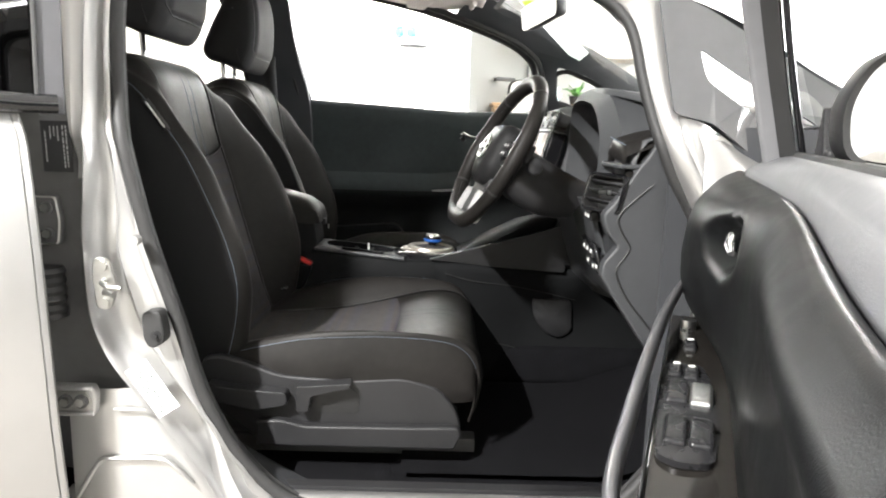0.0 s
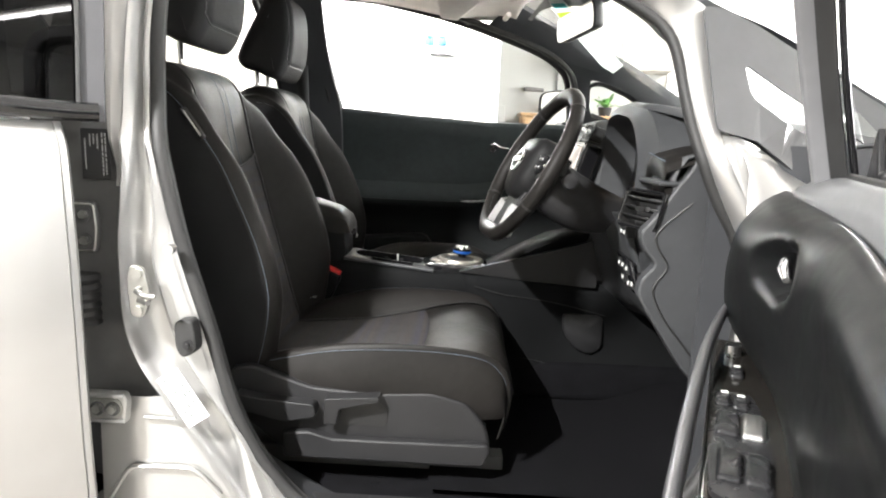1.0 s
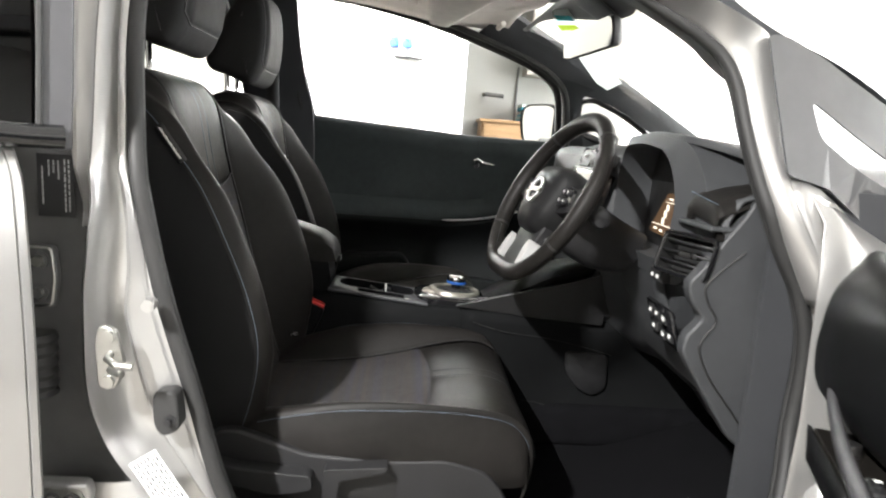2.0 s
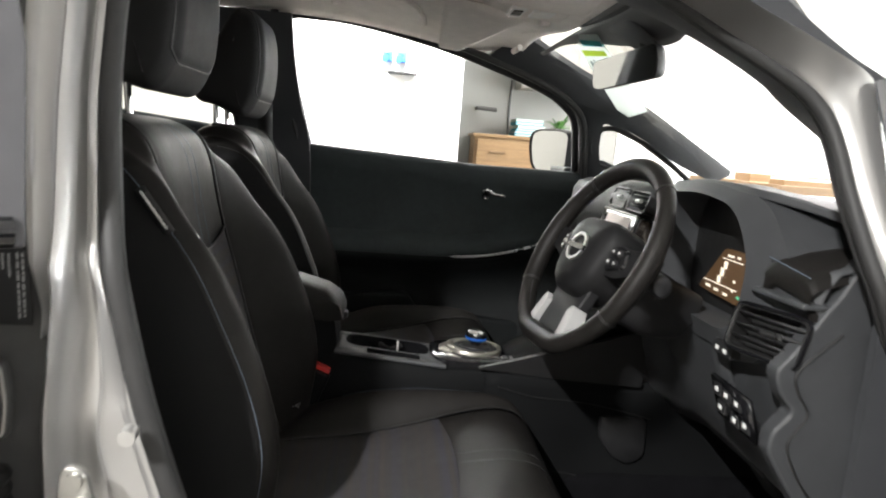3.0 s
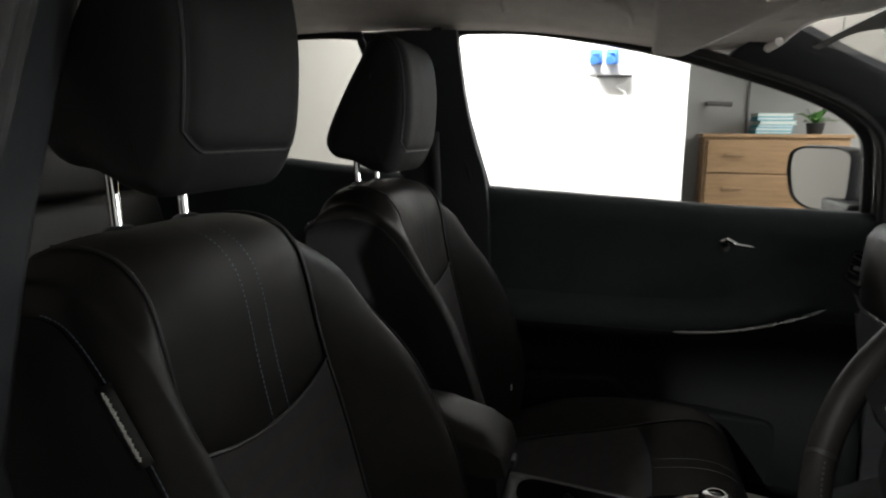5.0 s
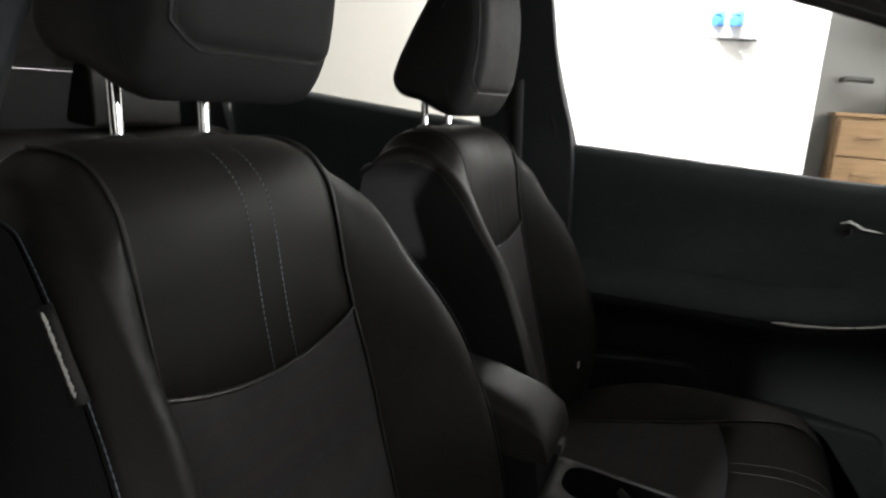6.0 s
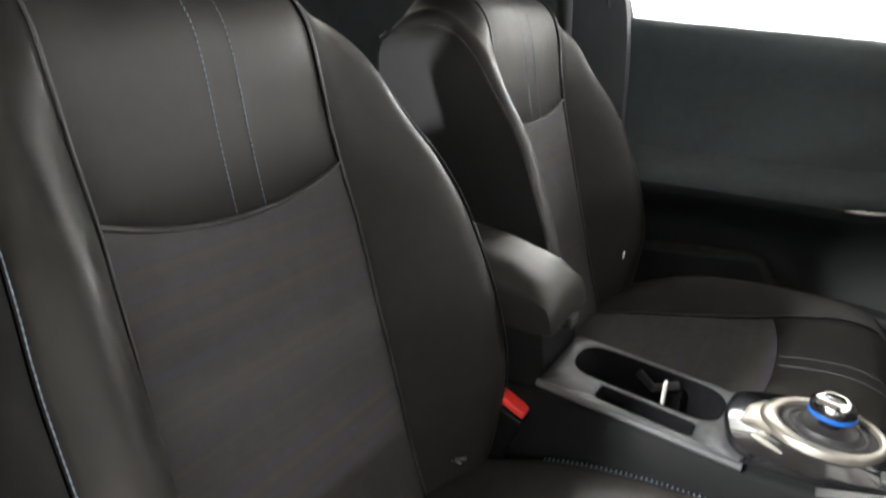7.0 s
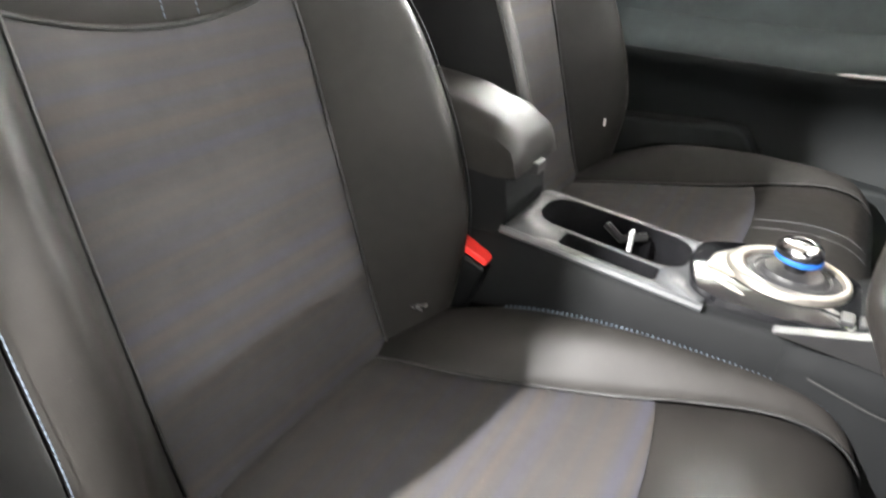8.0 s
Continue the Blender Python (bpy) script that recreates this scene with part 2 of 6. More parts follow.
# dark plastic made paler, with haze and glare put into its colour
FRAMEGREY = shader("hazed_frame_plastic", (0.165, 0.166, 0.172), 0.5, 0, 0.1, 40, 0.2, 900)
REARFRAME = shader("dark_frame_plastic", (0.065, 0.065, 0.07), 0.5, 0, 0.1, 40, 0.2, 900)
SILVERPLASTIC = shader("silver_plastic", (0.46, 0.46, 0.455), 0.42, 0.25, 0.05, 40, 0.05)
PRINT = shader("grey_print", (0.32, 0.32, 0.32), 0.6, 0, 0.1, 60, 0)
BAR = shader("grey_pull_bar", (0.10, 0.10, 0.105), 0.36, 0.5, 0.05, 30, 0.05)
HUB = shader("black_hub_moulding", (0.011, 0.011, 0.0115), 0.55, 0, 0.15, 80, 0.35, 1100, spec=0.2)
# grained plastic darkened further, the console's shading put into the colour
CONSOLE = shader("shaded_console_moulding", (0.0062, 0.0066, 0.007), 0.75, 0, 0.2, 50, 0.3, 900, spec=0.1)
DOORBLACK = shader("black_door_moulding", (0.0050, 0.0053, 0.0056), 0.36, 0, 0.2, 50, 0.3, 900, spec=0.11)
WARMSILVER = shader("warm_silver", (0.40, 0.38, 0.34), 0.34, 0.9, 0.06, 60, 0.03)
BLACK = shader("black_print", (0.012, 0.012, 0.012), 0.5, 0, 0.1, 60, 0)
RED = shader("red_plastic", (0.62, 0.03, 0.025), 0.35, 0, 0.06, 60, 0.05)
GREEN = shader("leaf_green", (0.08, 0.2, 0.05), 0.5, 0, 0.3, 30, 0.2, 200)
FILM = film_shader("pale_mint_paper", (0.72, 0.80, 0.76))
FILMTEAL = film_shader("teal_ink", (0.10, 0.42, 0.44))
FILMLIME = film_shader("lime_ink", (0.55, 0.70, 0.08))
FILMGREY = film_shader("grey_ink", (0.25, 0.30, 0.30))
MINT = shader("mint_film", (0.50, 0.62, 0.58), 0.5, 0, 0.05, 40, 0)
THREAD = shader("pale_blue_thread", (0.12, 0.155, 0.20), 0.6, 0, 0.2, 200, 0.2)
DARKTHREAD = shader("dark_thread", (0.05, 0.055, 0.06), 0.6, 0, 0.2, 200, 0.2)
WHITEPLASTIC = shader("white_plastic", (0.75, 0.75, 0.74), 0.4, 0, 0.04, 40, 0.05)
GLASS = pane_shader("clear_glass", (0.95, 0.97, 0.96), 0.12)
TINT = pane_shader("dark_glass", (0.03, 0.03, 0.032))
MIRROR = shader("mirror_glass", (0.85, 0.86, 0.86), 0.02, 1.0, 0.01, 10, 0)
TUBE = glow_shader("led_tube", (1.0, 0.98, 0.95), 14.0)
SCREEN = glow_shader("lit_screen", (0.55, 0.5, 0.46), 0.35)
CLUSTER = glow_shader("amber_display", (0.10, 0.055, 0.025), 0.22)
CLUSTERWHITE = glow_shader("white_display", (0.8, 0.72, 0.6), 0.7)
DISPGREEN = glow_shader("green_display", (0.1, 0.6, 0.35), 0.4)
DISPRED = glow_shader("red_display", (0.7, 0.10, 0.05), 0.5)
ICON = glow_shader("white_symbol", (0.6, 0.6, 0.58), 0.3)
BLUEGLOW = glow_shader("blue_ring", (0.004, 0.06, 0.26), 0.16)

# ---- the room ----
x0, x1, y0, y1, z0, z1 = ROOM
alone("floor", Geo().box(x0 - 0.2, x1 + 0.2, y0 - 0.2, y1 + 0.2, z0 - 0.2, z0), FLOOR, "bare grey-brown concrete garage floor", "floor", kind="structure")
alone("ceiling", Geo().box(x0 - 0.2, x1 + 0.2, y0 - 0.2, y1 + 0.2, z1, z1 + 0.2), CEIL, "plain white painted garage ceiling", "ceiling", kind="structure")
alone("wall_north", Geo().box(x0, 2.05, y1, y1 + 0.2, z0, z1), GREYWALL, "grey painted wall behind a wooden chest", "wall", kind="structure")
alone("wall_north_front", Geo().box(2.05, x1, y1 - .012, y1 + 0.2, z0, z1), WALL, "white painted wall ahead of the car", "wall", kind="structure")
alone("wall_south", Geo().box(x0, x1, y0 - 0.2, y0, z0, z1), PALEWALL, "pale grey painted garage wall", "wall", kind="structure")
WY, WZ = (.6, 4.6), (.75, 2.15)       # an unseen window, added ahead of the car to light the roof lining
part_wall = Geo()
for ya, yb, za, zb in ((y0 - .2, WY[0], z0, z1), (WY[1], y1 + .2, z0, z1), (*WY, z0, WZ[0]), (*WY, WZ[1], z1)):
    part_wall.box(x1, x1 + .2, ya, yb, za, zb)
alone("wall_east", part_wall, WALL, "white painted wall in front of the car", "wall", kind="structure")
win = thing("added_window", (x1, 2.6, WZ[0]), "unseen frosted window added to light the cabin from ahead", "window", kind="structure")
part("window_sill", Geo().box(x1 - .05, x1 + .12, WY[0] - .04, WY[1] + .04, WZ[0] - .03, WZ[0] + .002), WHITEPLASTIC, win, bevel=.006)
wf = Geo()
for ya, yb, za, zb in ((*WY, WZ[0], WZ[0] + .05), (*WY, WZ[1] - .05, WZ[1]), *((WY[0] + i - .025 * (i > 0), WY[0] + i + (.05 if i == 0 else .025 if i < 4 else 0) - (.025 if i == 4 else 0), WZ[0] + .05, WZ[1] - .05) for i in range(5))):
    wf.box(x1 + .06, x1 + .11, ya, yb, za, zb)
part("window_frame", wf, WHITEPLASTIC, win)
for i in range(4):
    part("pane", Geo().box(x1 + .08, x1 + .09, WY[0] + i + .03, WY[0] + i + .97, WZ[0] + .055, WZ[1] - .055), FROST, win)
day = bpy.data.lights.new("added_window_light", "AREA")
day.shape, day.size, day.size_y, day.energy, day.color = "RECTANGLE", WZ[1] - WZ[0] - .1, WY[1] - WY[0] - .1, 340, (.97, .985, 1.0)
lo = new("added_window_light", day)
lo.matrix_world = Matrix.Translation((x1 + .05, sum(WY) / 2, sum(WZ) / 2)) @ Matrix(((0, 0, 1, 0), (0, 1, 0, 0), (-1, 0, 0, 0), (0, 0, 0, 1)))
alone("wall_west", Geo().box(x0 - 0.2, x0, y0 - 0.2, y1 + 0.2, z0, z1), BEIGE, "beige painted wall behind the car", "wall", kind="structure")
# the white partition beside the car, up to an open end
alone("wall_partition", Geo().box(-1.35, 0.26, 4.918, 5.02, z0, z1), WALL, "white partition wall with two blue power sockets", "wall", kind="structure", bevel=0.004)
alone("wall_partition_rear", Geo().box(x0, -1.35, 4.935, 5.02, z0, z1), BEIGE, "beige partition wall behind the car", "wall", kind="structure")
for tx, ty, watts, along in TUBES:    # a length below 0: along the car
    long, ax = abs(along), along < 0
    lamp = bpy.data.lights.new("tube_light", "AREA")
    lamp.shape, lamp.size, lamp.size_y, lamp.energy, lamp.color = "RECTANGLE", long if ax else 0.06, 0.06 if ax else long, watts, (1.0, 0.985, 0.965)
    lo = new("tube_light", lamp)
    lo.location = (tx, ty, z1 - 0.075)
    t = thing("ceiling_light", (tx, ty, z1), "white LED tube fitting on the ceiling", "lamp", "ceiling tubes")
    part("housing", Geo().box(tx - (long / 2 + .05 if ax else .07), tx + (long / 2 + .05 if ax else .07), ty - (.07 if ax else long / 2 + .05), ty + (.07 if ax else long / 2 + .05), z1 - 0.045, z1 - 0.001), WHITEPLASTIC, t, bevel=0.008)
    # unseen skirt, added so this lamp lights the partition and not the cabin
    if ax:
        part("shade", Geo().box(tx - long / 2 - .04, tx + long / 2 + .04, ty - .075, ty - .068, z1 - .22, z1 - .046), WHITEPLASTIC, t, "added white side shade that keeps the light off the car")
    part("tube", Geo().tube([(tx - long / 2 * ax, ty - long / 2 * (not ax), z1 - 0.055), (tx + long / 2 * ax, ty + long / 2 * (not ax), z1 - 0.055)], 0.014, 12), TUBE, t, "glowing tube")

# ---- seats ----
# rows: centre x, z | bolster crest x, z | outer seam x, z | half panel, half width | back edge x, z
BACK = [
    (-.375, .43, -.345, .43, -.385, .44, .160, .250, -.56, .40),
    (-.408, .53, -.328, .53, -.357, .53, .159, .268, -.585, .52),
    (-.433, .62, -.322, .62, -.348, .62, .159, .273, -.61, .62),
    (-.460, .715, -.343, .715, -.370, .715, .158, .273, -.64, .72),
    (-.488, .82, -.384, .82, -.416, .82, .156, .266, -.665, .82),
    (-.505, .885, -.420, .885, -.452, .885, .151, .254, -.68, .885),
    (-.518, .945, -.463, .94, -.490, .935, .149, .242, -.69, .94),
    (-.530, 1.01, -.505, 1.0, -.530, .985, .148, .232, -.70, .98),
    (-.545, 1.05, -.545, 1.032, -.565, 1.018, .147, .222, -.703, 1.0),
    (-.575, 1.078, -.585, 1.052, -.60, 1.030, .146, .208, -.706, 1.01),
    (-.620, 1.088, -.63, 1.060, -.64, 1.032, .145, .20, -.708, 1.015),
    (-.670, 1.08, -.67, 1.050, -.675, 1.022, .143, .197, -.71, 1.02),
    (-.705, 1.05, -.705, 1.025, -.705, 1.00, .14, .195, -.712, 1.02),
]
CUSHION = [
    (-.42, .445, -.42, .456, -.42, .450, .130, .235),
    (-.36, .455, -.36, .482, -.36, .470, .136, .246),
    (-.28, .456, -.28, .506, -.28, .493, .155, .258),
    (-.20, .458, -.20, .523, -.20, .509, .180, .264),
    (-.10, .473, -.10, .531, -.10, .517, .200, .267),
    (-.02, .490, -.02, .531, -.02, .519, .216, .267),
    (.06, .501, .06, .527, .06, .514, .232, .265),
    (.115, .495, .115, .514, .113, .501, .238, .261),
    (.150, .474, .149, .484, .145, .470, .236, .256),
    (.166, .440, .164, .446, .158, .430, .232, .250),
    (.168, .40, .166, .40, .160, .385, .228, .246),
    (.158, .345, .157, .345, .15, .340, .222, .242),
]
HEAD = [(-.575, 1.388), (-.545, 1.379), (-.524, 1.350), (-.514, 1.285), (-.517, 1.205), (-.530, 1.150), (-.556, 1.117), (-.595, 1.121), (-.635, 1.139), (-.672, 1.147), (-.690, 1.170), (-.686, 1.200), (-.655, 1.268), (-.618, 1.335), (-.598, 1.372)]


def across(row, u):
    """The upholstery's section: u 0 the middle, 1 the panel's seam, 2 the outer seam; u above 0 lies towards the console."""
    cx, cz, px, pz, ox, oz, pw, ho = row[:8]
    back = len(row) > 8
    inner = u > 0
    if inner and back:
        ho -= .006
    if back:                                # the upper panel lies a little towards the door
        pw += (-.010 if inner else .014) * ramp(cz, .80, 1.04)
    if inner and back:                      # the console side keeps its crest close to the seam
        px, ox = px + .003, px - .006
    u = abs(u)
    if u <= 1:
        return cx + 0.004 * u * u, pw * u, cz + 0.002 * u * u
    t = u - 1
    wide = (.80 if inner else .70) if back else .90
    crest = math.sin(min(t / wide, 1.0) * math.pi / 2) ** (1.25 if back else 1.1)
    fall = max(0.0, (t - wide + .08) / (1.08 - wide)) ** 2
    sx, sz = cx + 0.004, cz + 0.002
    x = sx + (px - sx) * crest + (ox - px) * fall
    z = sz + (pz - sz) * crest + (oz - pz) * fall
    return x, pw + (ho - pw) * t, z


def patch(rows, u0, u1, k_of, nu, nk, yc, side, dip=0.006, edge=0.012, puff=0.0):
    """A sewn panel of the upholstery that sinks into its seams. k_of(u, t): the place along the rows."""
    pts = np.zeros((nu, nk, 3))
    for i in range(nu):
        a = i / (nu - 1)
        u = u0 + (u1 - u0) * a
        for j in range(nk):
            x, y, z = across(spline(rows, k_of(u, j / (nk - 1))), u)
            pts[i, j] = (x, math.copysign(y, u) if u else 0.0, z)
    du, dk = np.gradient(pts, axis=0), np.gradient(pts, axis=1)
    nrm = np.cross(du, dk)
    nrm /= np.linalg.norm(nrm, axis=2, keepdims=True) + 1e-9
    if nrm[nu // 2, nk // 3, 0] + nrm[nu // 2, nk // 3, 2] < 0:
        nrm = -nrm
    lu = np.concatenate([np.zeros((1, nk)), np.cumsum(np.linalg.norm(np.diff(pts, axis=0), axis=2), axis=0)])
    lk = np.concatenate([np.zeros((nu, 1)), np.cumsum(np.linalg.norm(np.diff(pts, axis=1), axis=2), axis=1)], axis=1)
    d = np.minimum(np.minimum(lu, lu[-1:] - lu), np.minimum(lk, lk[:, -1:] - lk))
    sink = -dip * np.exp(-(d / edge) ** 2) + puff * (1 - np.exp(-(d / 0.04) ** 2))
    pts = pts + nrm * sink[..., None]
    pts[..., 1] = yc + side * pts[..., 1]
    return Geo().grid(pts)


def stitches(pts, length=0.0052, gap=0.0011, wide=0.0007):
    """A row of short threads along a line."""
    g = Geo()
    pts = [Vector(p) for p in pts]
    left = 0.0
    for a, b in zip(pts, pts[1:]):
        d = (b - a).length
        if d < 1e-6:
            continue
        w = (b - a) / d
        while left < d:
            p = a + w * left
            q = p + w * min(length, d)
            g.tube([p, p * 0.5 + q * 0.5, q], [wide * 0.6, wide, wide * 0.6], 5)
            left += length + gap
        left -= d
    return g


def ladder(pts, way, pitch=0.0062, half=0.0042, wide=0.0009):
    """Short cross stitches over a seam."""
    g = Geo()
    q = np.array([tuple(p) for p in pts])
    d = np.concatenate([[0], np.cumsum(np.linalg.norm(np.diff(q, axis=0), axis=1))])
    for k in np.arange(0, d[-1], pitch):
        c = Vector([np.interp(k, d, q[:, i]) for i in range(3)])
        w = Vector(way)
        g.tube([c - w * half, c + Vector((0, 0, .0012)), c + w * half], wide, 5)
    return g


def on_back(u, k, yc, side, lift=0.0, rows=BACK):
    x, y, z = across(spline(rows, k), u)
    return (x + lift, yc + side * math.copysign(y, u), z + lift * 0.4)


def car_seat(name, yc, side, label, rise, back_off, head_up):
    """side: +1 when the outer side of the car lies towards -y."""
    s = thing(name, (-.13, yc, .24), label, "car seat", "front seats")
    shell = rise == 0
    CUSH = [tuple(v + rise * (i in (1, 3, 5)) * ramp(r[0], -.42, -.2) for i, v in enumerate(r)) for r in CUSHION]
    seam = lambda u: 4.66 + 0.42 * u * u
    part("back_panel", patch(BACK, -1, 1, lambda u, t: t * seam(u), 25, 40, yc, side, 0.0035, 0.008, 0.004), CLOTH, s, "faintly striped dark cloth panel")
    part("upper_back_panel", patch(BACK, -1, 1, lambda u, t: seam(u) + t * (12 - seam(u)), 25, 44, yc, side, 0.005, 0.010, 0.005), LEATHER, s, "black leather upper panel")
    # the seam's black tube also draws the shade in its crease
    part("smile_seam_shade", Geo().tube([on_back(u, seam(u), yc, side, -.0012) for u in np.linspace(-.99, .99, 41)], .0024, 6), BLACK, s, "dark sewn seam", smooth=60)
    for sg in (-1, 1):
        part("back_bolster", patch(BACK, sg * 1.0, sg * 2.0, lambda u, t: 12 * t, 22, 64, yc, side, 0.003, 0.006), LEATHER, s, "smooth black leather bolster")
        rows = []
        for j in range(60):
            r = spline(BACK, 12 * j / 59)
            ox, ho, oz = across(r, sg * 2.0)
            bx, bz = r[8], r[9]
            hb = min(ho - 0.012, 0.225)
            rows.append([(ox + (bx - ox) * t, yc + side * sg * (ho + 0.010 * math.sin(t * math.pi) + (hb - ho) * t ** 2.5), oz + (bz - oz) * t) for t in np.linspace(0, 1, 14)])
        part("back_side", Geo().grid(rows), SIDE_CLOTH, s, "dark cloth side of the backrest")
        line = [on_back(sg * 1.985, k, yc, side, 0.003) for k in np.linspace(0.4, 9.5, 90)]
        part("panel_seam", Geo().tube([on_back(sg * 1.0, k, yc, side, -.0004) for k in np.linspace(.1, 10.5, 80)], .0019, 6), BLACK, s, "dark sewn seam", smooth=60)
        part("bolster_stitching", stitches(line), THREAD if sg < 0 else DARKTHREAD, s, "pale blue stitching")
    rows = []
    for j in range(30):
        r = spline(BACK, 12 * j / 29)
        hb = min(r[7] - 0.012, 0.225)
        rows.append([(r[8] - 0.02 * (1 - t * t), yc + hb * t, r[9]) for t in np.linspace(-1, 1, 13)])
    part("back_shell", Geo().grid(rows), PLASTIC, s)
    for du in (-0.125, 0.125):
        part("centre_stitching", stitches([on_back(du, k, yc, side, 0.0062) for k in np.linspace(4.75, 9.6, 70)]), THREAD, s, "pale blue stitching")
    # cushion
    ins = lambda u: 4.95 - 0.35 * u * u
    part("cushion_panel", patch(CUSH, -1, 1, lambda u, t: t * ins(u), 25, 34, yc, side, 0.0035, 0.008, 0.004), CLOTH, s, "faintly striped dark cloth panel")
    part("cushion_front", patch(CUSH, -1, 1, lambda u, t: ins(u) + t * (11 - ins(u)), 25, 30, yc, side, 0.005, 0.010, 0.003), LEATHER, s, "black leather front of the cushion")
    for sg in (-1, 1):
        part("cushion_bolster", patch(CUSH, sg, sg * 2.0, lambda u, t: 11 * t, 20, 50, yc, side, 0.003, 0.006), LEATHER, s, "black leather cushion bolster")
        rows = []
        for j in range(50):
            r = spline(CUSH, 11 * j / 49)
            zb = min(r[5] - 0.01, 0.38)
            rows.append([(r[4] - 0.01 * t, yc + side * sg * (r[7] + 0.016 * math.sin(t * math.pi * 0.8)), r[5] + (zb - r[5]) * t) for t in np.linspace(0, 1, 9)])
        part("panel_seam", Geo().tube([on_back(sg * 1.0, k, yc, side, -.0006, CUSH) for k in np.linspace(.3, 9.5, 60)], .0017, 6), BLACK, s, "dark sewn seam", smooth=60)
        part("cushion_side", Geo().grid(rows), LEATHER, s)
        part("cushion_stitching", stitches([on_back(sg * 1.99, k, yc, side, 0.0, CUSH) for k in np.linspace(1.2, 8.5, 80)]), THREAD, s, "pale blue stitching")
    for du in (-.085, .085):
        part("centre_stitching", stitches([np.array(on_back(du, k, yc, side, 0.0, CUSH)) + np.array((0, 0, 0.0042)) for k in np.linspace(5.0, 8.0, 40)]), DARKTHREAD, s, "dark blue-grey stitching")
    part("rim_stitching", ladder([np.array(on_back(1.90, k, yc, side, 0.0, CUSH)) + np.array((0, 0, .0005)) for k in np.linspace(2.3, 7.8, 60)], (0, side, .1)), THREAD, s, "pale blue cross stitching")
    part("cushion_base", Geo().prism(round_poly([(-.42, .43), (.10, .44), (.12, .37), (.05, .33), (-.40, .33)], .03), "y", yc - .225, yc + .225), PLASTIC, s, bevel=0.01)
    # headrest: a wedge with flat sides and rounded edges
    hw, er, n_ = 0.124, 0.034, 84
    prof = np.array([spline(HEAD + HEAD[:1], j * len(HEAD) / n_) for j in range(n_)])
    prof[:, 0] += back_off
    prof[:, 1] += head_up
    tan = np.roll(prof, -1, 0) - np.roll(prof, 1, 0)
    nor = np.stack([-tan[:, 1], tan[:, 0]], 1) / (np.linalg.norm(tan, axis=1, keepdims=True) + 1e-9)
    mid_ = prof.mean(0)
    if ((prof - mid_) * nor).sum() < 0:
        nor = -nor
    half = [(hw + .004, mid_ + (prof - mid_) * .05), (hw + .003, mid_ + (prof - mid_) * .40)]
    for a in np.linspace(90, 0, 8):
        half.append((hw - er + er * math.sin(radians(a)), prof - nor * er * .8 * (1 - math.cos(radians(a)))))
    rows = [[(x, yc - y, z) for x, z in p] for y, p in half] + [[(x, yc + y, z) for x, z in p] for y, p in half[::-1]]
    h = part("headrest", Geo().grid(rows, close_v=True, cap=True), HEADCLOTH, s, "black padded headrest", smooth=70)

    def pad_at(q, k, out):
        x, z = spline(HEAD, k)
        e = max(0.0, (abs(q) * .114 - (hw - er)) / er)
        return (x + back_off + out - er * .8 * (1 - math.sqrt(1 - e * e)), yc + .114 * q, z + head_up)
    low_k = lambda q: 4.80 - .40 * max(0.0, (abs(q) - .72) / .28) ** 2
    pad = [[pad_at(q, .5 + (low_k(q) - .5) * t, .0035 - .0065 * math.exp(-(min(1 - abs(q), 2.2 * (1 - t), 2.2 * t) / .06) ** 2)) for t in np.linspace(0, 1, 30)] for q in np.linspace(-1, 1, 31)]
    part("front_pad", Geo().grid(pad), HEADCLOTH, h, "black front pad of the headrest", smooth=70)
    rim_ = [pad_at(-1, k, .0) for k in np.linspace(.6, low_k(1), 30)] + [pad_at(q, low_k(q), .0) for q in np.linspace(-.97, .97, 40)] + [pad_at(1, k, .0) for k in np.linspace(low_k(1), .6, 30)]
    part("pad_seam", Geo().tube(rim_, .0017, 6), BLACK, h, "dark sewn seam", smooth=60)
    for sg in (-1, 1):
        y = yc + sg * 0.059
        part("post", Geo().tube([(-.648, y, 1.06), (-.652, y, 1.10), (-.657, y, 1.19)], 0.0068, 14), CHROME, h, "chrome headrest post")
        part("post_guide", Geo().tube([(-.647, y, 1.070), (-.648, y, 1.088), (-.6482, y, 1.092), (-.6484, y, 1.095)], [0.019, 0.019, 0.016, 0.011], 16), PLASTIC, s)
    # sewn tag on the outer bolster seam
    a, b = Vector(on_back(-1.97, 7.1, yc, side, 0.003)), Vector(on_back(-1.97, 5.95, yc, side, 0.003))
    tag = Geo().grid([[a + (b - a) * t + Vector((0.005, -side * 0.004, 0.002)), a + (b - a) * t + Vector((-0.001, -side * 0.007, -.001)), a + (b - a) * t + Vector((-0.007, -side * 0.008, -.004))] for t in np.linspace(0, 1, 6)])
    tg = part("fabric_tag", tag, BLACK, s, "black woven tag with white lettering", solid=0.0015)
    g = Geo()
    for i in range(26):
        c = a + (b - a) * (0.08 + 0.033 * i) + Vector((-.0018, -side * .0078, -.0015))
        e = .0014 + .0014 * ((i * 7) % 5) / 4
        g.box(c.x - e, c.x + e, c.y - .0010, c.y + .0010, c.z - .0011, c.z + .0011)
    part("tag_print", g, PAPER, tg)
    if not shell:
        part("seat_tag", Geo().box(-.352, -.349, 2.463, 2.468, .566, .582), PAPER, s, "small white tag", bevel=.001)
    # plastic side cover with its levers, and the runners
    for sg in (-1, 1):
        yy = yc + side * sg * .262
        yo = yc + side * sg * .285
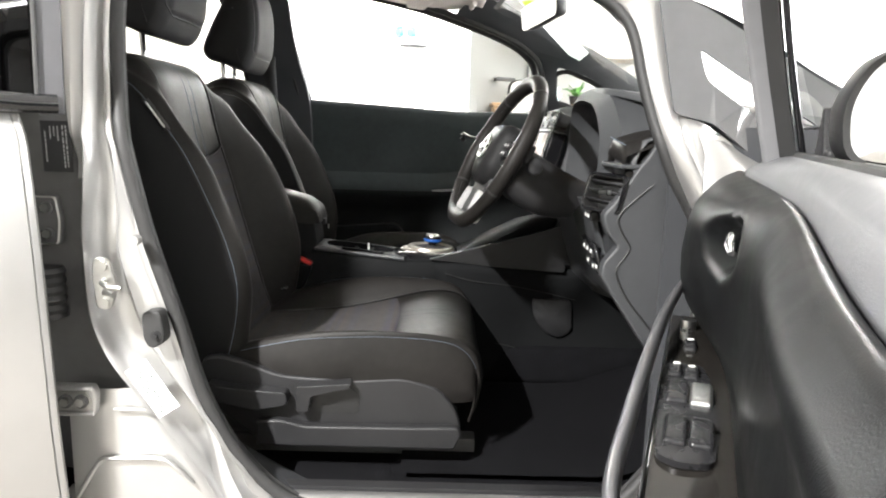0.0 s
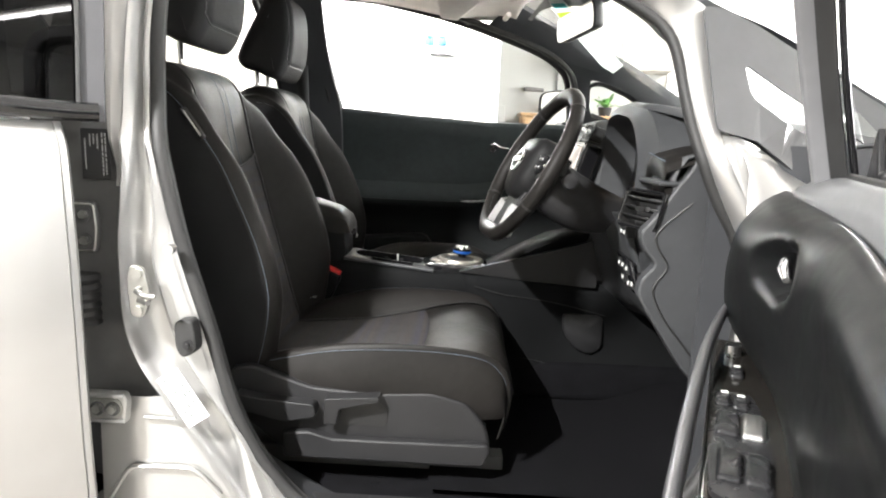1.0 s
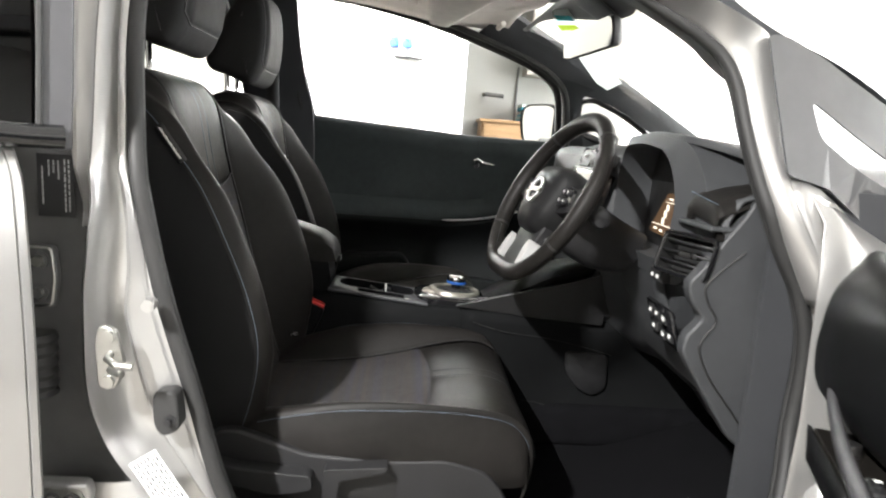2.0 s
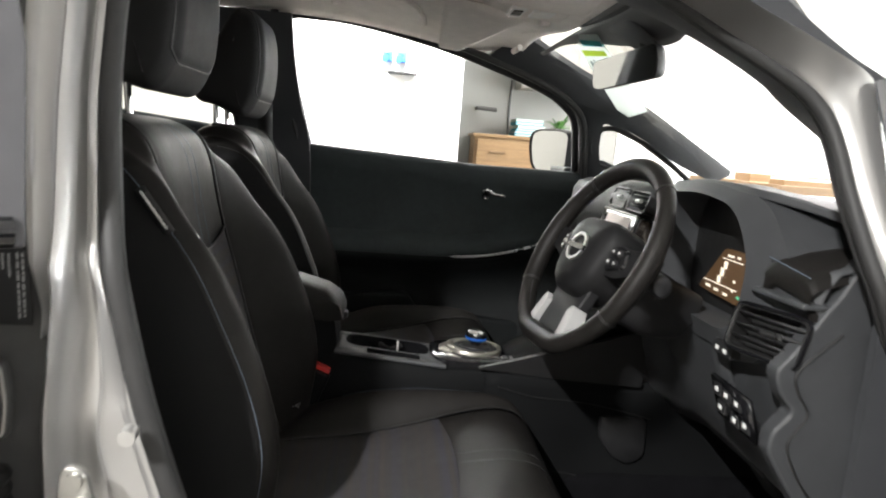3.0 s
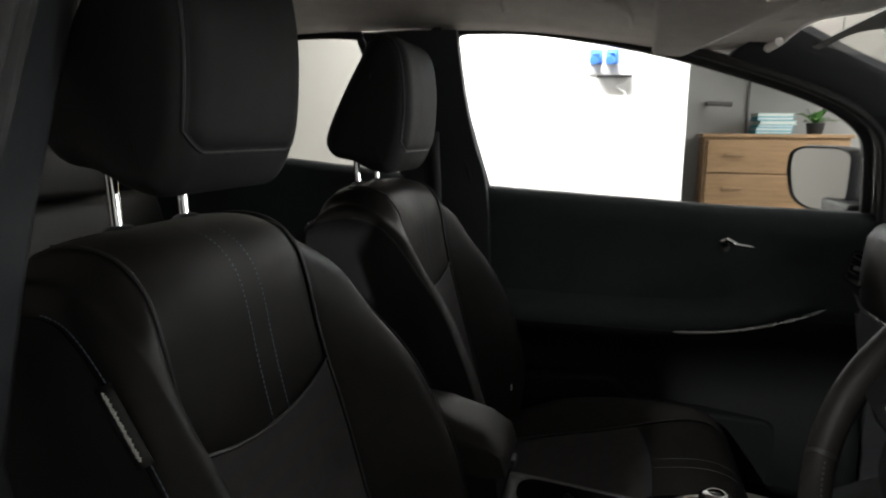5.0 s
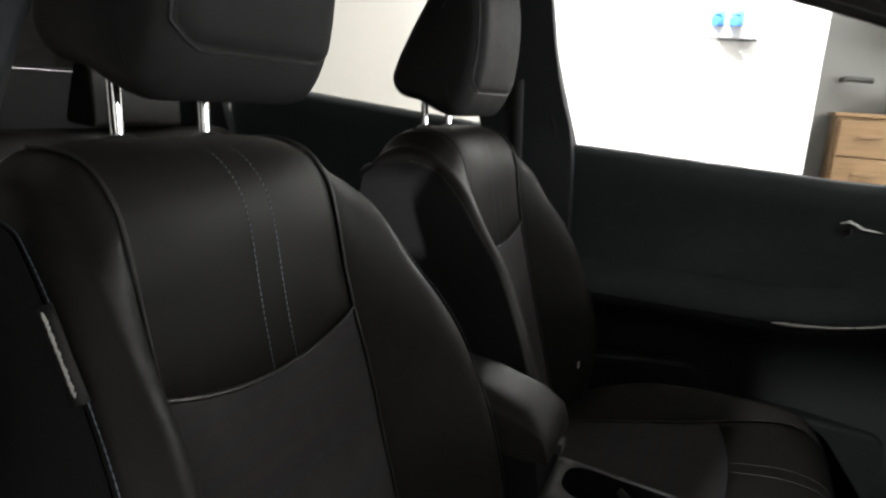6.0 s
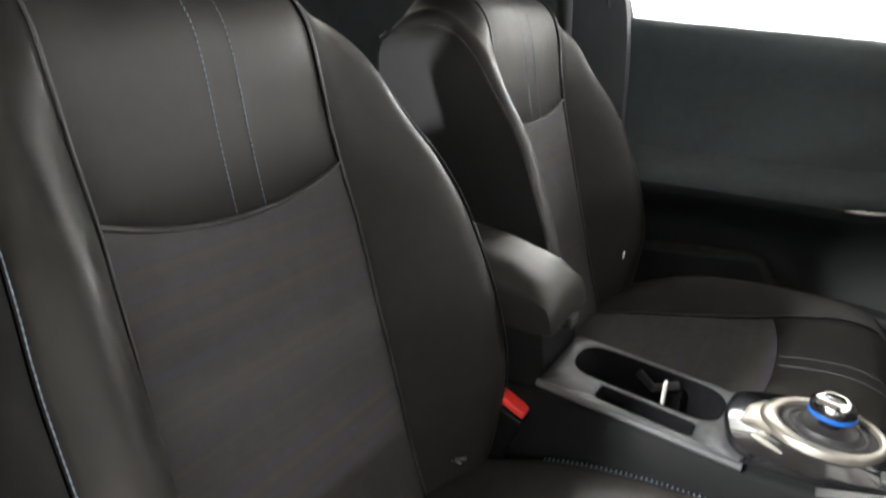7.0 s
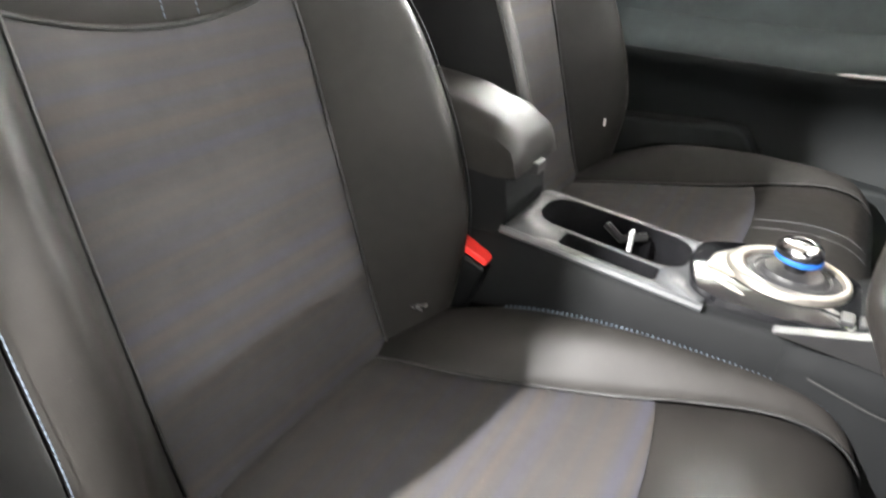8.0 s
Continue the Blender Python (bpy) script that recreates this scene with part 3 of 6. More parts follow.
        outline = round_poly([(-.42, .47), (-.375, .478), (-.25, .437), (-.12, .430), (.0, .438), (.075, .418), (.115, .37), (.128, .325), (.112, .292), (-.30, .29), (-.40, .37)], .02)
        part("side_cover", Geo().prism(outline, "y", min(yy, yo), max(yy, yo)), PLASTIC, s, "black plastic side cover", bevel=0.007, segs=3)
        if sg < 0:
            y2 = yc - side * .307
            led = round_poly([(-.302, .345), (-.25, .349), (-.20, .336), (.02, .338), (.118, .341), (.128, .325), (.112, .290), (-.302, .290)], .008)
            part("lower_ledge", Geo().prism(led, "y", min(yo, y2), max(yo, y2)), PLASTIC, s, bevel=0.006, segs=3)
            y3 = yc - side * .318
            lev = round_poly([(-.400, .428), (-.36, .420), (-.235, .412), (-.232, .385), (-.30, .372), (-.385, .392)], .010)
            part("height_lever", Geo().prism(lev, "y", min(yo, y3), max(yo, y3)), PLASTIC, s, "black height lever", bevel=0.007, segs=3)
            lev = round_poly([(-.215, .426), (-.150, .431), (-.103, .436), (-.106, .424), (-.15, .414), (-.185, .405), (-.19, .372), (-.216, .372)], .006)
            part("recline_lever", Geo().prism(lev, "y", min(yo, y3), max(yo, y3)), PLASTIC, s, "black recliner lever", bevel=0.005, segs=3)
            # flat black patch that paints a hollow's shade on the cover
            dark = round_poly([(-.19, .412), (-.11, .418), (-.09, .40), (-.09, .36), (-.185, .36)], .01)
            part("lever_shade_patch", Geo().prism(dark, "y", min(yo, yo - side * .002), max(yo, yo - side * .002)), BLACK, s)
    for sg in (-1, 1):
        y = yc + sg * .20
        part("rail", Geo().box(-.45, .16, y - .022, y + .022, .235, .275).box(-.40, .12, y - .012, y + .012, .275, .34), DARKSTEEL, s, bevel=0.004)
    return s


car_seat("driver_chair", 1.560, 1, "black leather and striped cloth driver's seat with blue stitching", 0.0, .002, .016)
car_seat("passenger_chair", 2.272, -1, "black leather and striped cloth passenger seat with blue stitching", .02, -.012, .0)

# ---- the car's shell ----
def side_y(side, x, z, inset=0.0):
    """side: -1 the driver's side, 1 the passenger's."""
    return Y0 + side * (half_width(x, z) - inset)


def band(a, b, thick, steps=5, bulge=0.0):
    """A closed bar whose faces run between two lines of points; thick: how deep it is, along the way given for each."""
    A, B = smooth_line(a, steps), smooth_line(b, steps)
    rows = []
    for p, q in zip(A, B):
        t = np.array(thick)
        m = (p + q) / 2
        rows.append([p, m - t * bulge, q, q + t, m + t * (1 + bulge), p + t])
    return Geo().grid(rows, close_v=True, cap=True)


body = thing("hatchback", (0, Y0, 0.0), "silver hatchback car body with two doors standing open", "car")
# door opening of the driver's side: seal line (x, z)
OPEN = [(-0.528, 1.36), (-0.515, 1.144), (-0.482, 0.955), (-0.444, 0.77), (-0.394, 0.605), (-0.352, 0.462), (-0.298, 0.357), (-0.218, 0.272), (-0.12, 0.238), (0.1, 0.225), (0.36, 0.24), (0.47, 0.33), (0.549, 0.497), (0.568, 0.682), (0.546, 0.789), (0.498, 0.875), (0.466, 0.95), (0.444, 1.045), (0.431, 1.130), (0.411, 1.176), (0.373, 1.211), (0.295, 1.258), (0.207, 1.304), (0.11, 1.338), (-0.03, 1.363), (-0.25, 1.392), (-0.46, 1.4)]


def open_y(z):
    return 1.105 + 0.44 * max(0.0, z - 0.93)


def open_line(off=0.0, dy=0.0, steps=5, rear=1.0, drop=0.0, front=1.0):
    """The opening's line, moved outwards by off in its plane and by dy across the car."""
    n = len(OPEN)
    pts = [np.array(spline(OPEN + OPEN[:1], i / steps)) for i in range(n * steps)]
    out = []
    for i, p in enumerate(pts):
        t = pts[(i + 1) % len(pts)] - pts[i - 1]
        t /= np.linalg.norm(t) + 1e-9
        r_ = ramp(p[1], .25, .42) if p[0] < -.2 else 0.0
        q = p + off * (1 + (rear - 1) * r_ if p[0] < -.2 else 1.0 + (front - 1.0) * ramp(p[0], .15, .36) * (1 - ramp(p[1], 1.09, 1.18) if front > 1 else 1)) * np.array((-t[1], t[0])) * -1
        q = q - np.array((0.55, 1.0)) * drop * ramp(q[1], 1.05, 1.24) * (1 - .9 * ramp(q[0], .08, .32)) * ramp(q[0], .0, .18)
        w = ramp(q[0], -.05, .3) * ramp(q[1], .35, .6)          # the front of the opening lies deeper
        out.append((q[0], open_y(q[1]) + dy * ((1 - .8 * w) * (1 - .85 * r_) if dy < 0 else 1) + .08 * w, q[1]))
    return out


part("door_seal", Geo().tube(open_line(0, 0), 0.0125, 10, closed=True), RUBBER, body, "black rubber door seal")
part("seal_lip", Geo().tube(open_line(0.004, 0.020), 0.011, 8, closed=True), RUBBER, body)
# painted reveal round the opening, step by step outwards
REVEAL = [(0.006, 0.004), (0.022, -0.006), (0.030, -0.030), (0.036, -0.046), (0.062, -0.052), (0.070, -0.058), (0.085, -0.075)]
rows = [open_line(o, d, rear=.22, front=.62 if o > .03 else .85) for o, d in REVEAL]
part("opening_frame", Geo().grid(rows, close_v=True), PAINT, body, "silver painted door frame")
# inner trim behind the seal, splayed towards the cabin
rows = [open_line(o, d, 5, r, k * .3, f) for o, d, r, k, f in ((0.002, 0.015, 1, 0, 1), (0.004, 0.035, 6, .010, 4), (0.012, 0.07, 5, .055, 4), (0.022, 0.115, 4, .084, 3.5), (0.05, 0.17, 2.2, .088, 2.4), (0.075, 0.185, 1.6, .06, 1.8))]
part("inner_trim", Geo().grid(rows, close_v=True), TRIM, body, "dark pillar trim", solid=0.003)

# roof: lining inside, painted skin outside
ROOF_C = [(.24, 1.385), (.06, 1.412), (-.25, 1.470), (-.55, 1.505), (-1.0, 1.505), (-1.5, 1.45), (-1.85, 1.35)]
ROOF_S = [(.20, 1.335), (.02, 1.385), (-.28, 1.432), (-.55, 1.447), (-1.0, 1.445), (-1.5, 1.395), (-1.85, 1.31)]


def roof_rows(lift, wide, n=37, m=25):
    rows = []
    for i in range(n):
        k = 6 * i / (n - 1)
        c, e = spline(ROOF_C, k), spline(ROOF_S, k)
        row = []
        for j in range(m):
            t = -1 + 2 * j / (m - 1)
            q = abs(t) ** 3.2
            x, z = c[0] + (e[0] - c[0]) * t * t, c[1] + (e[1] - c[1]) * q + lift * (1 - (.4 + .45 * ramp(e[0], -.1, .15)) * q)
            z += .045 * ramp(t, .15, .8) * ramp(x, -.02, .2)       # the lining is tucked up beside the passenger's pillar
            row.append((x, Y0 + t * (half_width(e[0], e[1]) + wide), z))
        rows.append(row)
    return rows


part("headliner", Geo().grid(roof_rows(0, -0.012)), HEADLINER, body, "soft grey cloth roof lining", solid=0.004)
part("roof_skin", Geo().grid(roof_rows(0.045, 0.035)), PAINT, body, "silver painted roof", solid=0.002)
hd = [spline([(.25, Y0 - .60, 1.335), (.285, Y0 - .35, 1.378), (.292, Y0, 1.388), (.265, Y0 + .28, 1.402), (.205, Y0 + .57, 1.440)], k / 6) for k in range(25)]
for pts_, mat_, reach in ((hd[:16], TRIM, .05), ([p - np.array((.04, 0, .004)) for p in hd[15:]], HEADLINER, .0)):
    part("windscreen_header", Geo().grid([[p + np.array(o) for o in ((-.06, 0, .018), (-.03, 0, -.002), (reach - .03, 0, .004), (reach, 0, .012), (reach, 0, .045), (-.06, 0, .05))] for p in pts_], close_v=True, cap=True), mat_, body)

# front pillars with the small fixed window, both sides
LOW = [(.09, 1.356), (.15, 1.338), (.21, 1.318), (.30, 1.280), (.38, 1.228), (.45, 1.196), (.53, 1.182), (.62, 1.150), (.72, 1.088), (.86, 1.03)]
UPP = [(.185, 1.440, .570), (.25, 1.411, .580), (.32, 1.374, .590), (.40, 1.336, .600), (.49, 1.297, .605), (.57, 1.262, .605), (.65, 1.222, .608), (.74, 1.170, .612), (.84, 1.112, .618), (.95, 1.05, .63)]
for side in (-1, 1):
    deep = .0 if side > 0 else .05
    a = [(x, side_y(side, x, z, .012 + deep), z) for x, z in LOW]
    b = [(x, Y0 + side * w, z) for x, z, w in UPP]
    if side < 0:
        b = [(x, Y0 - w + .04 * ramp(x, .2, .45), z - .078 * ramp(x, .22, .47)) for x, z, w in UPP]
    part("pillar_trim", band(a, b, (0.012, side * 0.022, 0.016), 5, 0.55), TRIM, body, "dark front pillar trim")
    a = [(x, side_y(side, x, z, .014 + deep), z) for x, z in ((.462, .98), (.455, 1.05), (.444, 1.12), (.425, 1.19), (.385, 1.25))]
    b = [(x, side_y(side, x, z, .020 + deep), z) for x, z in ((.545, .98), (.515, 1.06), (.500, 1.12), (.497, 1.18), (.53, 1.21))]
    part("window_post", band(a, b, (0.0, side * 0.03, 0.0), 5, 0.4), TRIM, body, "dark post between the windows")
    if side > 0:
        part("corner_trim", Geo().prism(round_poly([(.50, .96), (.51, 1.075), (.56, 1.06), (.64, 1.03), (.78, 1.0), (.95, .98), (.95, .93)], .02), "y", *sorted((Y0 + side * .69, Y0 + side * .715))), TRIM, body, bevel=0.006)
    qg = [(.495, 1.17), (.505, 1.06), (.62, 1.02), (.86, .985), (.74, 1.07), (.63, 1.14), (.54, 1.178)]
    rows = [[(x, side_y(side, x, z, -.008), z) for x, z in qg], [(.60, side_y(side, .60, 1.09, -.008), 1.09)] * len(qg)]
    pane = part("corner_glass", Geo().grid(rows, close_v=True), GLASS, body, smooth=0)
    pane.visible_shadow = False
    if side > 0:
        part("corner_glass_seal", Geo().tube([(x, side_y(side, x, z, -.006), z) for x, z in round_poly(qg, .02)], 0.009, 8, closed=True), RUBBER, body)

def holed(outer, holes, put):
    """A flat plate with openings: put() lays its points in space."""
    bm = bmesh.new()
    edges = []
    for poly in [outer] + holes:
        vs = [bm.verts.new((a, b, 0)) for a, b in poly]
        edges += [bm.edges.new((vs[i], vs[(i + 1) % len(vs)])) for i in range(len(vs))]
    bmesh.ops.triangle_fill(bm, edges=edges, use_beauty=True)
    bm.verts.index_update()
    def within(c, poly):
        hit = False
        for i in range(len(poly)):
            (xa, ya), (xb, yb) = poly[i], poly[i - 1]
            if (ya > c.y) != (yb > c.y) and c.x < (xb - xa) * (c.y - ya) / (yb - ya) + xa:
                hit = not hit
        return hit
    g = Geo()
    g.v = [put(v.co.x, v.co.y) for v in bm.verts]
    g.f = [tuple(v.index for v in f.verts) for f in bm.faces if not any(within(f.calc_center_median(), h) for h in holes)]
    bm.free()
    return g


# dark border of the small fixed window, driver's side
qo = round_poly([(.462, 1.212), (.480, .990), (.56, .974), (.62, .938), (.70, .885), (.92, .84), (.92, 1.0), (.76, 1.095), (.65, 1.147), (.574, 1.185), (.50, 1.213)], .012)
qh = round_poly([(.540, 1.112), (.552, 1.052), (.637, 1.0), (.76, .955), (.80, .975), (.63, 1.060)], .016)
part("corner_border", holed(qo, [qh], lambda x, z: (x, side_y(-1, x, z, -.012), z)), GLASSBORDER, body, "dark printed border of the small window", solid=.003, smooth=0)

# painted door frame above and ahead of the driver's door opening
FI = [(.546, .789), (.498, .875), (.466, .95), (.444, 1.045), (.431, 1.130), (.411, 1.176), (.373, 1.211), (.295, 1.258), (.207, 1.304), (.11, 1.338), (-.03, 1.361), (-.25, 1.39), (-.46, 1.40)]
FO = [(.575, .789, 1.13), (.532, .875, 1.14), (.500, .95, 1.165), (.488, 1.05, 1.218), (.487, 1.16, 1.266), (.474, 1.214, 1.275), (.395, 1.246, 1.255), (.265, 1.295, 1.245), (.12, 1.348, 1.228), (-.05, 1.407, 1.221), (-.28, 1.454, 1.24), (-.55, 1.469, 1.246)]
rows = []
for i in range(49):
    x, z = spline(FI, 12 * i / 48)
    o = spline(FO, 11 * i / 48)
    p = np.array((x, open_y(z) + .08 * ramp(x, -.05, .3) * ramp(z, .35, .6) - .006, z))
    q = np.array((o[0], o[2], o[1]))
    out = np.array((0, -.010, 0))
    rows.append([tuple(p + (0, .012, 0)), tuple(p), tuple(p * .85 + q * .15 + out), tuple(p * .45 + q * .55 + out), tuple(p * .15 + q * .85 + out * .6), tuple(q), tuple(q + (0, .02, .004))])
part("door_frame_flange", Geo().grid(rows), PAINT, body, "silver painted frame round the door opening", solid=.002, smooth=60)

# painted shoulder between the door frame and the wing
rows = []
for z in np.linspace(.66, .985, 12):
    ax_, ay_ = float(np.interp(z, [q[1] for q in FO[:5]], [q[0] for q in FO[:5]])), float(np.interp(z, [q[1] for q in FO[:5]], [q[2] for q in FO[:5]]))
    row = [(ax_ - .004, ay_ + .004, z)]
    for dx in (.02, .05, .09, .15, .24, .36):
        x = ax_ + dx
        zz = min(z, float(np.interp(x, [.5, .56, .62, .70, .92], [.985, .968, .932, .88, .835])))
        k = ramp(dx, .0, .09)
        row.append((x, (ay_ - .004) * (1 - k) + side_y(-1, x, zz, -.004) * k, zz))
    rows.append(row)
part("wing_shoulder", Geo().grid(rows), PAINT, body, "silver painted shoulder ahead of the door frame", solid=.002, smooth=60)

# windscreen, with a printed band along its upper edge that is deeper round the mirror
def screen_at(t, w):
    return (.275 + .72 * t - .05 * w ** 2 - .07 * t * w ** 2, Y0 + w * (.615 + .06 * t), 1.40 - .40 * t + .035 * math.sin(t * math.pi) - .035 * (1 - t) * w ** 2)


rows = [[screen_at(i / 8, j / 8 - 1) for j in range(17)] for i in range(9)]
band_end = lambda w: .02 + .165 * (1 - ramp(w, -.05, .62)) - .02 * ramp(w, -.15, -.6) + .012 * ramp(w, -.3, -.15) * (1 - ramp(w, -.1, .05))
part("printed_band", Geo().grid([[np.array(screen_at(band_end(w) * k / 6, w)) + (-.004, 0, -.005) for w in np.linspace(-.96, .80, 37)] for k in range(7)]), SCREENBAND, body, "dark printed band along the windscreen's upper edge", solid=.001, smooth=60)
ws = part("windscreen", Geo().grid(rows), GLASS, body, "clear windscreen glass", smooth=60)
ws.visible_shadow = False

# painted front: wings, bonnet, scuttle
for side in (-1, 1):
    rows = []
    for x in np.linspace(.53, 1.75, 14):
        zt = 1.0 - .10 * (x - .5) - .06 * max(0, x - .9)
        y = lambda z: Y0 + side * (half_width(min(x, .62), z) + .055 - .10 * max(0, x - 1.1) + 0.02)
        dr = 0.0 if side > 0 else min(.45 * (x - .5), .12)
        rows.append([(x, Y0 + side * .60, zt + .015 - dr), (x, y(zt) - side * .07, zt - dr), (x, y(.96) - side * .012, zt - .06 - dr), (x, y(.8), .80), (x, y(.6) + side * .01, .62), (x, y(.4), .40), (x, y(.3) - side * .03, .25)])
    part("front_wing", Geo().grid(rows), PAINT, body, "silver painted front wing", solid=0.003)
rows = [[(x, Y0 + w, 1.0 + .015 - .12 * (x - .95) - .10 * (w / .62) ** 4 * .25 - .10 * max(0, x - 1.4)) for w in np.linspace(-.66, .66, 13)] for x in np.linspace(1.02, 1.8, 10)]
part("bonnet", Geo().grid(rows), PAINT, body, "silver painted bonnet", solid=0.003)
part("scuttle", Geo().grid([[(x, Y0 + w, .985 - .1 * (x - .9)) for w in np.linspace(-.66, .66, 9)] for x in (.93, .98, 1.04)]), PLASTIC, body, "black plastic scuttle below the windscreen", solid=0.004)
part("front_end", Geo().grid([[(1.80 + .10 * math.sin(t * 2.4), Y0 + w * (1 - .05 * t), .82 - .6 * t) for w in np.linspace(-.84, .84, 9)] for t in np.linspace(0, 1, 7)]), PAINT, body, solid=0.003)

# centre and rear pillars, belt line and quarter of the passenger side
def pillar(side, low, high, inset, mat_, name, label="", thick=.03):
    a = [(x, side_y(side, x, z, inset), z) for x, z in low]
    b = [(x, side_y(side, x, z, inset), z) for x, z in high]
    return part(name, band(a, b, (0, side * thick, 0), 5, 0.35), mat_, body, label)


pillar(1, [(-.45, .28), (-.455, .80), (-.462, 1.05), (-.486, 1.17), (-.504, 1.30), (-.512, 1.44)], [(-.66, .28), (-.68, .80), (-.69, 1.08), (-.70, 1.20), (-.715, 1.31), (-.75, 1.44)], .045, TRIM, "centre_pillar_trim", "dark centre pillar trim")
pillar(-1, [(-.555, .28), (-.555, .60), (-.560, .90), (-.570, 1.05), (-.580, 1.17), (-.585, 1.40)], [(-.67, .28), (-.68, .60), (-.69, .90), (-.695, 1.08), (-.71, 1.20), (-.74, 1.42)], .115, TRIM, "centre_pillar_trim", "dark centre pillar trim")
for side in (-1, 1):
    pillar(side, [(-1.33, 1.14), (-1.35, 1.20), (-1.375, 1.30), (-1.41, 1.41)], [(-1.37, 1.14), (-1.39, 1.20), (-1.41, 1.30), (-1.44, 1.41)], .03, TRIM, "rear_window_post")
    pillar(side, [(-1.52, .9), (-1.54, 1.20), (-1.57, 1.28), (-1.62, 1.38)], [(-1.86, .9), (-1.86, 1.20), (-1.86, 1.26), (-1.86, 1.30)], .03, TRIM, "rear_pillar_trim")
part("hatch_trim", Geo().box(-1.90, -1.86, Y0 - .78, Y0 + .78, .25, 1.155), PLASTIC, body, bevel=.01)
hg = part("rear_glass", Geo().grid([[(-1.88 + .12 * t, Y0 + w, 1.15 + .20 * t) for w in np.linspace(-.6, .6, 5)] for t in (0, 1)]), TINT, body)
hg.visible_shadow = False
rows = []
for x in np.linspace(-1.88, .60, 24):
    hwid = half_width(x, .8) - .10 * max(0.0, -x - 1.2)
    rows.append([(x, Y0 + hwid + .045, z) for z in (.20, .5, .8, .97)])
part("far_side_skin", Geo().grid(rows), PAINT, body, "silver painted far side", solid=0.003)
rows = []
for x in np.linspace(-1.88, -1.28, 8):
    hwid = half_width(x, .8) - .10 * max(0.0, -x - 1.2)
    rows.append([(x, Y0 - hwid - .045, z) for z in (.20, .5, .8, 1.0, 1.12)])
part("near_rear_quarter", Geo().grid(rows), PAINT, body, "silver painted rear quarter", solid=0.003)

# floor, tunnel, bulkhead
part("carpet", Geo().grid([[(x, y, .225 + (.09 * max(0, x - .45) / .3) + (.10 if x < -.62 else 0)) for y in np.linspace(1.12, 2.71, 9)] for x in (-1.88, -.70, -.62, -.2, .2, .45, .6, .75, .92)]), CARPET, body, "black floor carpet", solid=0.02)
for side in (-1, 1):
    part("kick_panel", Geo().box(.50, .92, *sorted((Y0 + side * (.735 if side > 0 else .685), Y0 + side * (.75 if side > 0 else .70))), .20, .97), TRIM, body)
part("bulkhead", Geo().box(.90, .93, 1.16, 2.67, .20, .99), CARPET, body)
part("tunnel", Geo().prism(round_poly([(1.80, .22), (1.83, .33), (2.0, .33), (2.03, .22)], .03), "x", -.6, .9), CARPET, body)
part("tunnel_front", Geo().prism(round_poly([(1.880, .22), (1.885, .62), (1.99, .62), (1.995, .22)], .03), "x", .34, .9), CARPET, body)
part("sill_inner", Geo().grid([[(x, 1.135, .215), (x, 1.150, .262), (x, 1.175, .262), (x, 1.20, .225)] for x in np.linspace(-.5, .5, 5)]), PLASTIC, body, "black plastic sill trim", solid=0.003)
g = Geo()
rows = []
for x in np.linspace(-.62, .56, 12):
    rows.append([(x, 1.135, .262), (x, 1.115, .258), (x, 1.085, .235), (x, 1.045, .20), (x, 1.025, .17), (x, 1.03, .10)])
part("painted_sill", Geo().grid(rows), PAINT, body, "silver painted sill", solid=0.003)
alone("floor_mat", Geo().grid([[(x, y, .245 + (.11 * max(0, x - .45) / .3)) for y in np.linspace(1.24, 1.76, 5)] for x in np.linspace(.0, .62, 9)]).box(.02, .03, 1.26, 1.27, .236, .2445), CARPET, "black carpet floor mat in the driver's footwell", "floor mat", bevel=0)

pe = thing("pedals", (.74, 1.52, .30), "black rubber brake and accelerator pedals", "pedals")
for yb, w_, zb, x_ in ((1.615, .046, .435, .645), (1.475, .028, .40, .66)):
    pd_ = part("pedal_pad", Geo().box(-.010, .010, -w_, w_, -.045 if w_ > .04 else -.075, .045 if w_ > .04 else .075).move(Matrix.Translation((x_, yb, zb)) @ Matrix.Rotation(radians(-38), 4, "Y")), RUBBER, pe, "black rubber pedal pad", bevel=.006)
    part("pedal_arm", Geo().tube([(x_ + .012, yb, zb + .01), (x_ + .05, yb, zb + .12), (x_ + .12, yb, zb + .24)], .009, 8), DARKSTEEL, pe)
# painted centre pillar of the driver's side, outside: flange, rear recess, hinges
SEAL_X = ([.27, .357, .462, .605, .77, .955, 1.144, 1.36, 1.42], [-.218, -.298, -.352, -.394, -.444, -.482, -.515, -.528, -.53])
STEP_X = ([.20, .27, .345, .466, .569, .650, .736, .788, .884, .962, 1.10, 1.25, 1.42], [-.235, -.262, -.292, -.378, -.444, -.468, -.489, -.481, -.486, -.500, -.525, -.538, -.54])
RIDGE_X = ([.20, .26, .320, .442, .528, .589, .639, .708, .765, .841, .888, .961, 1.10, 1.25, 1.42], [-.265, -.300, -.330, -.418, -.488, -.515, -.524, -.525, -.526, -.518, -.513, -.518, -.540, -.556, -.56])
def smooth_at(table, z):
    """The table's value at z, its corners rounded."""
    return float(np.mean([np.interp(z + d, *table) for d in np.linspace(-.025, .025, 9)]))


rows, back = [], []
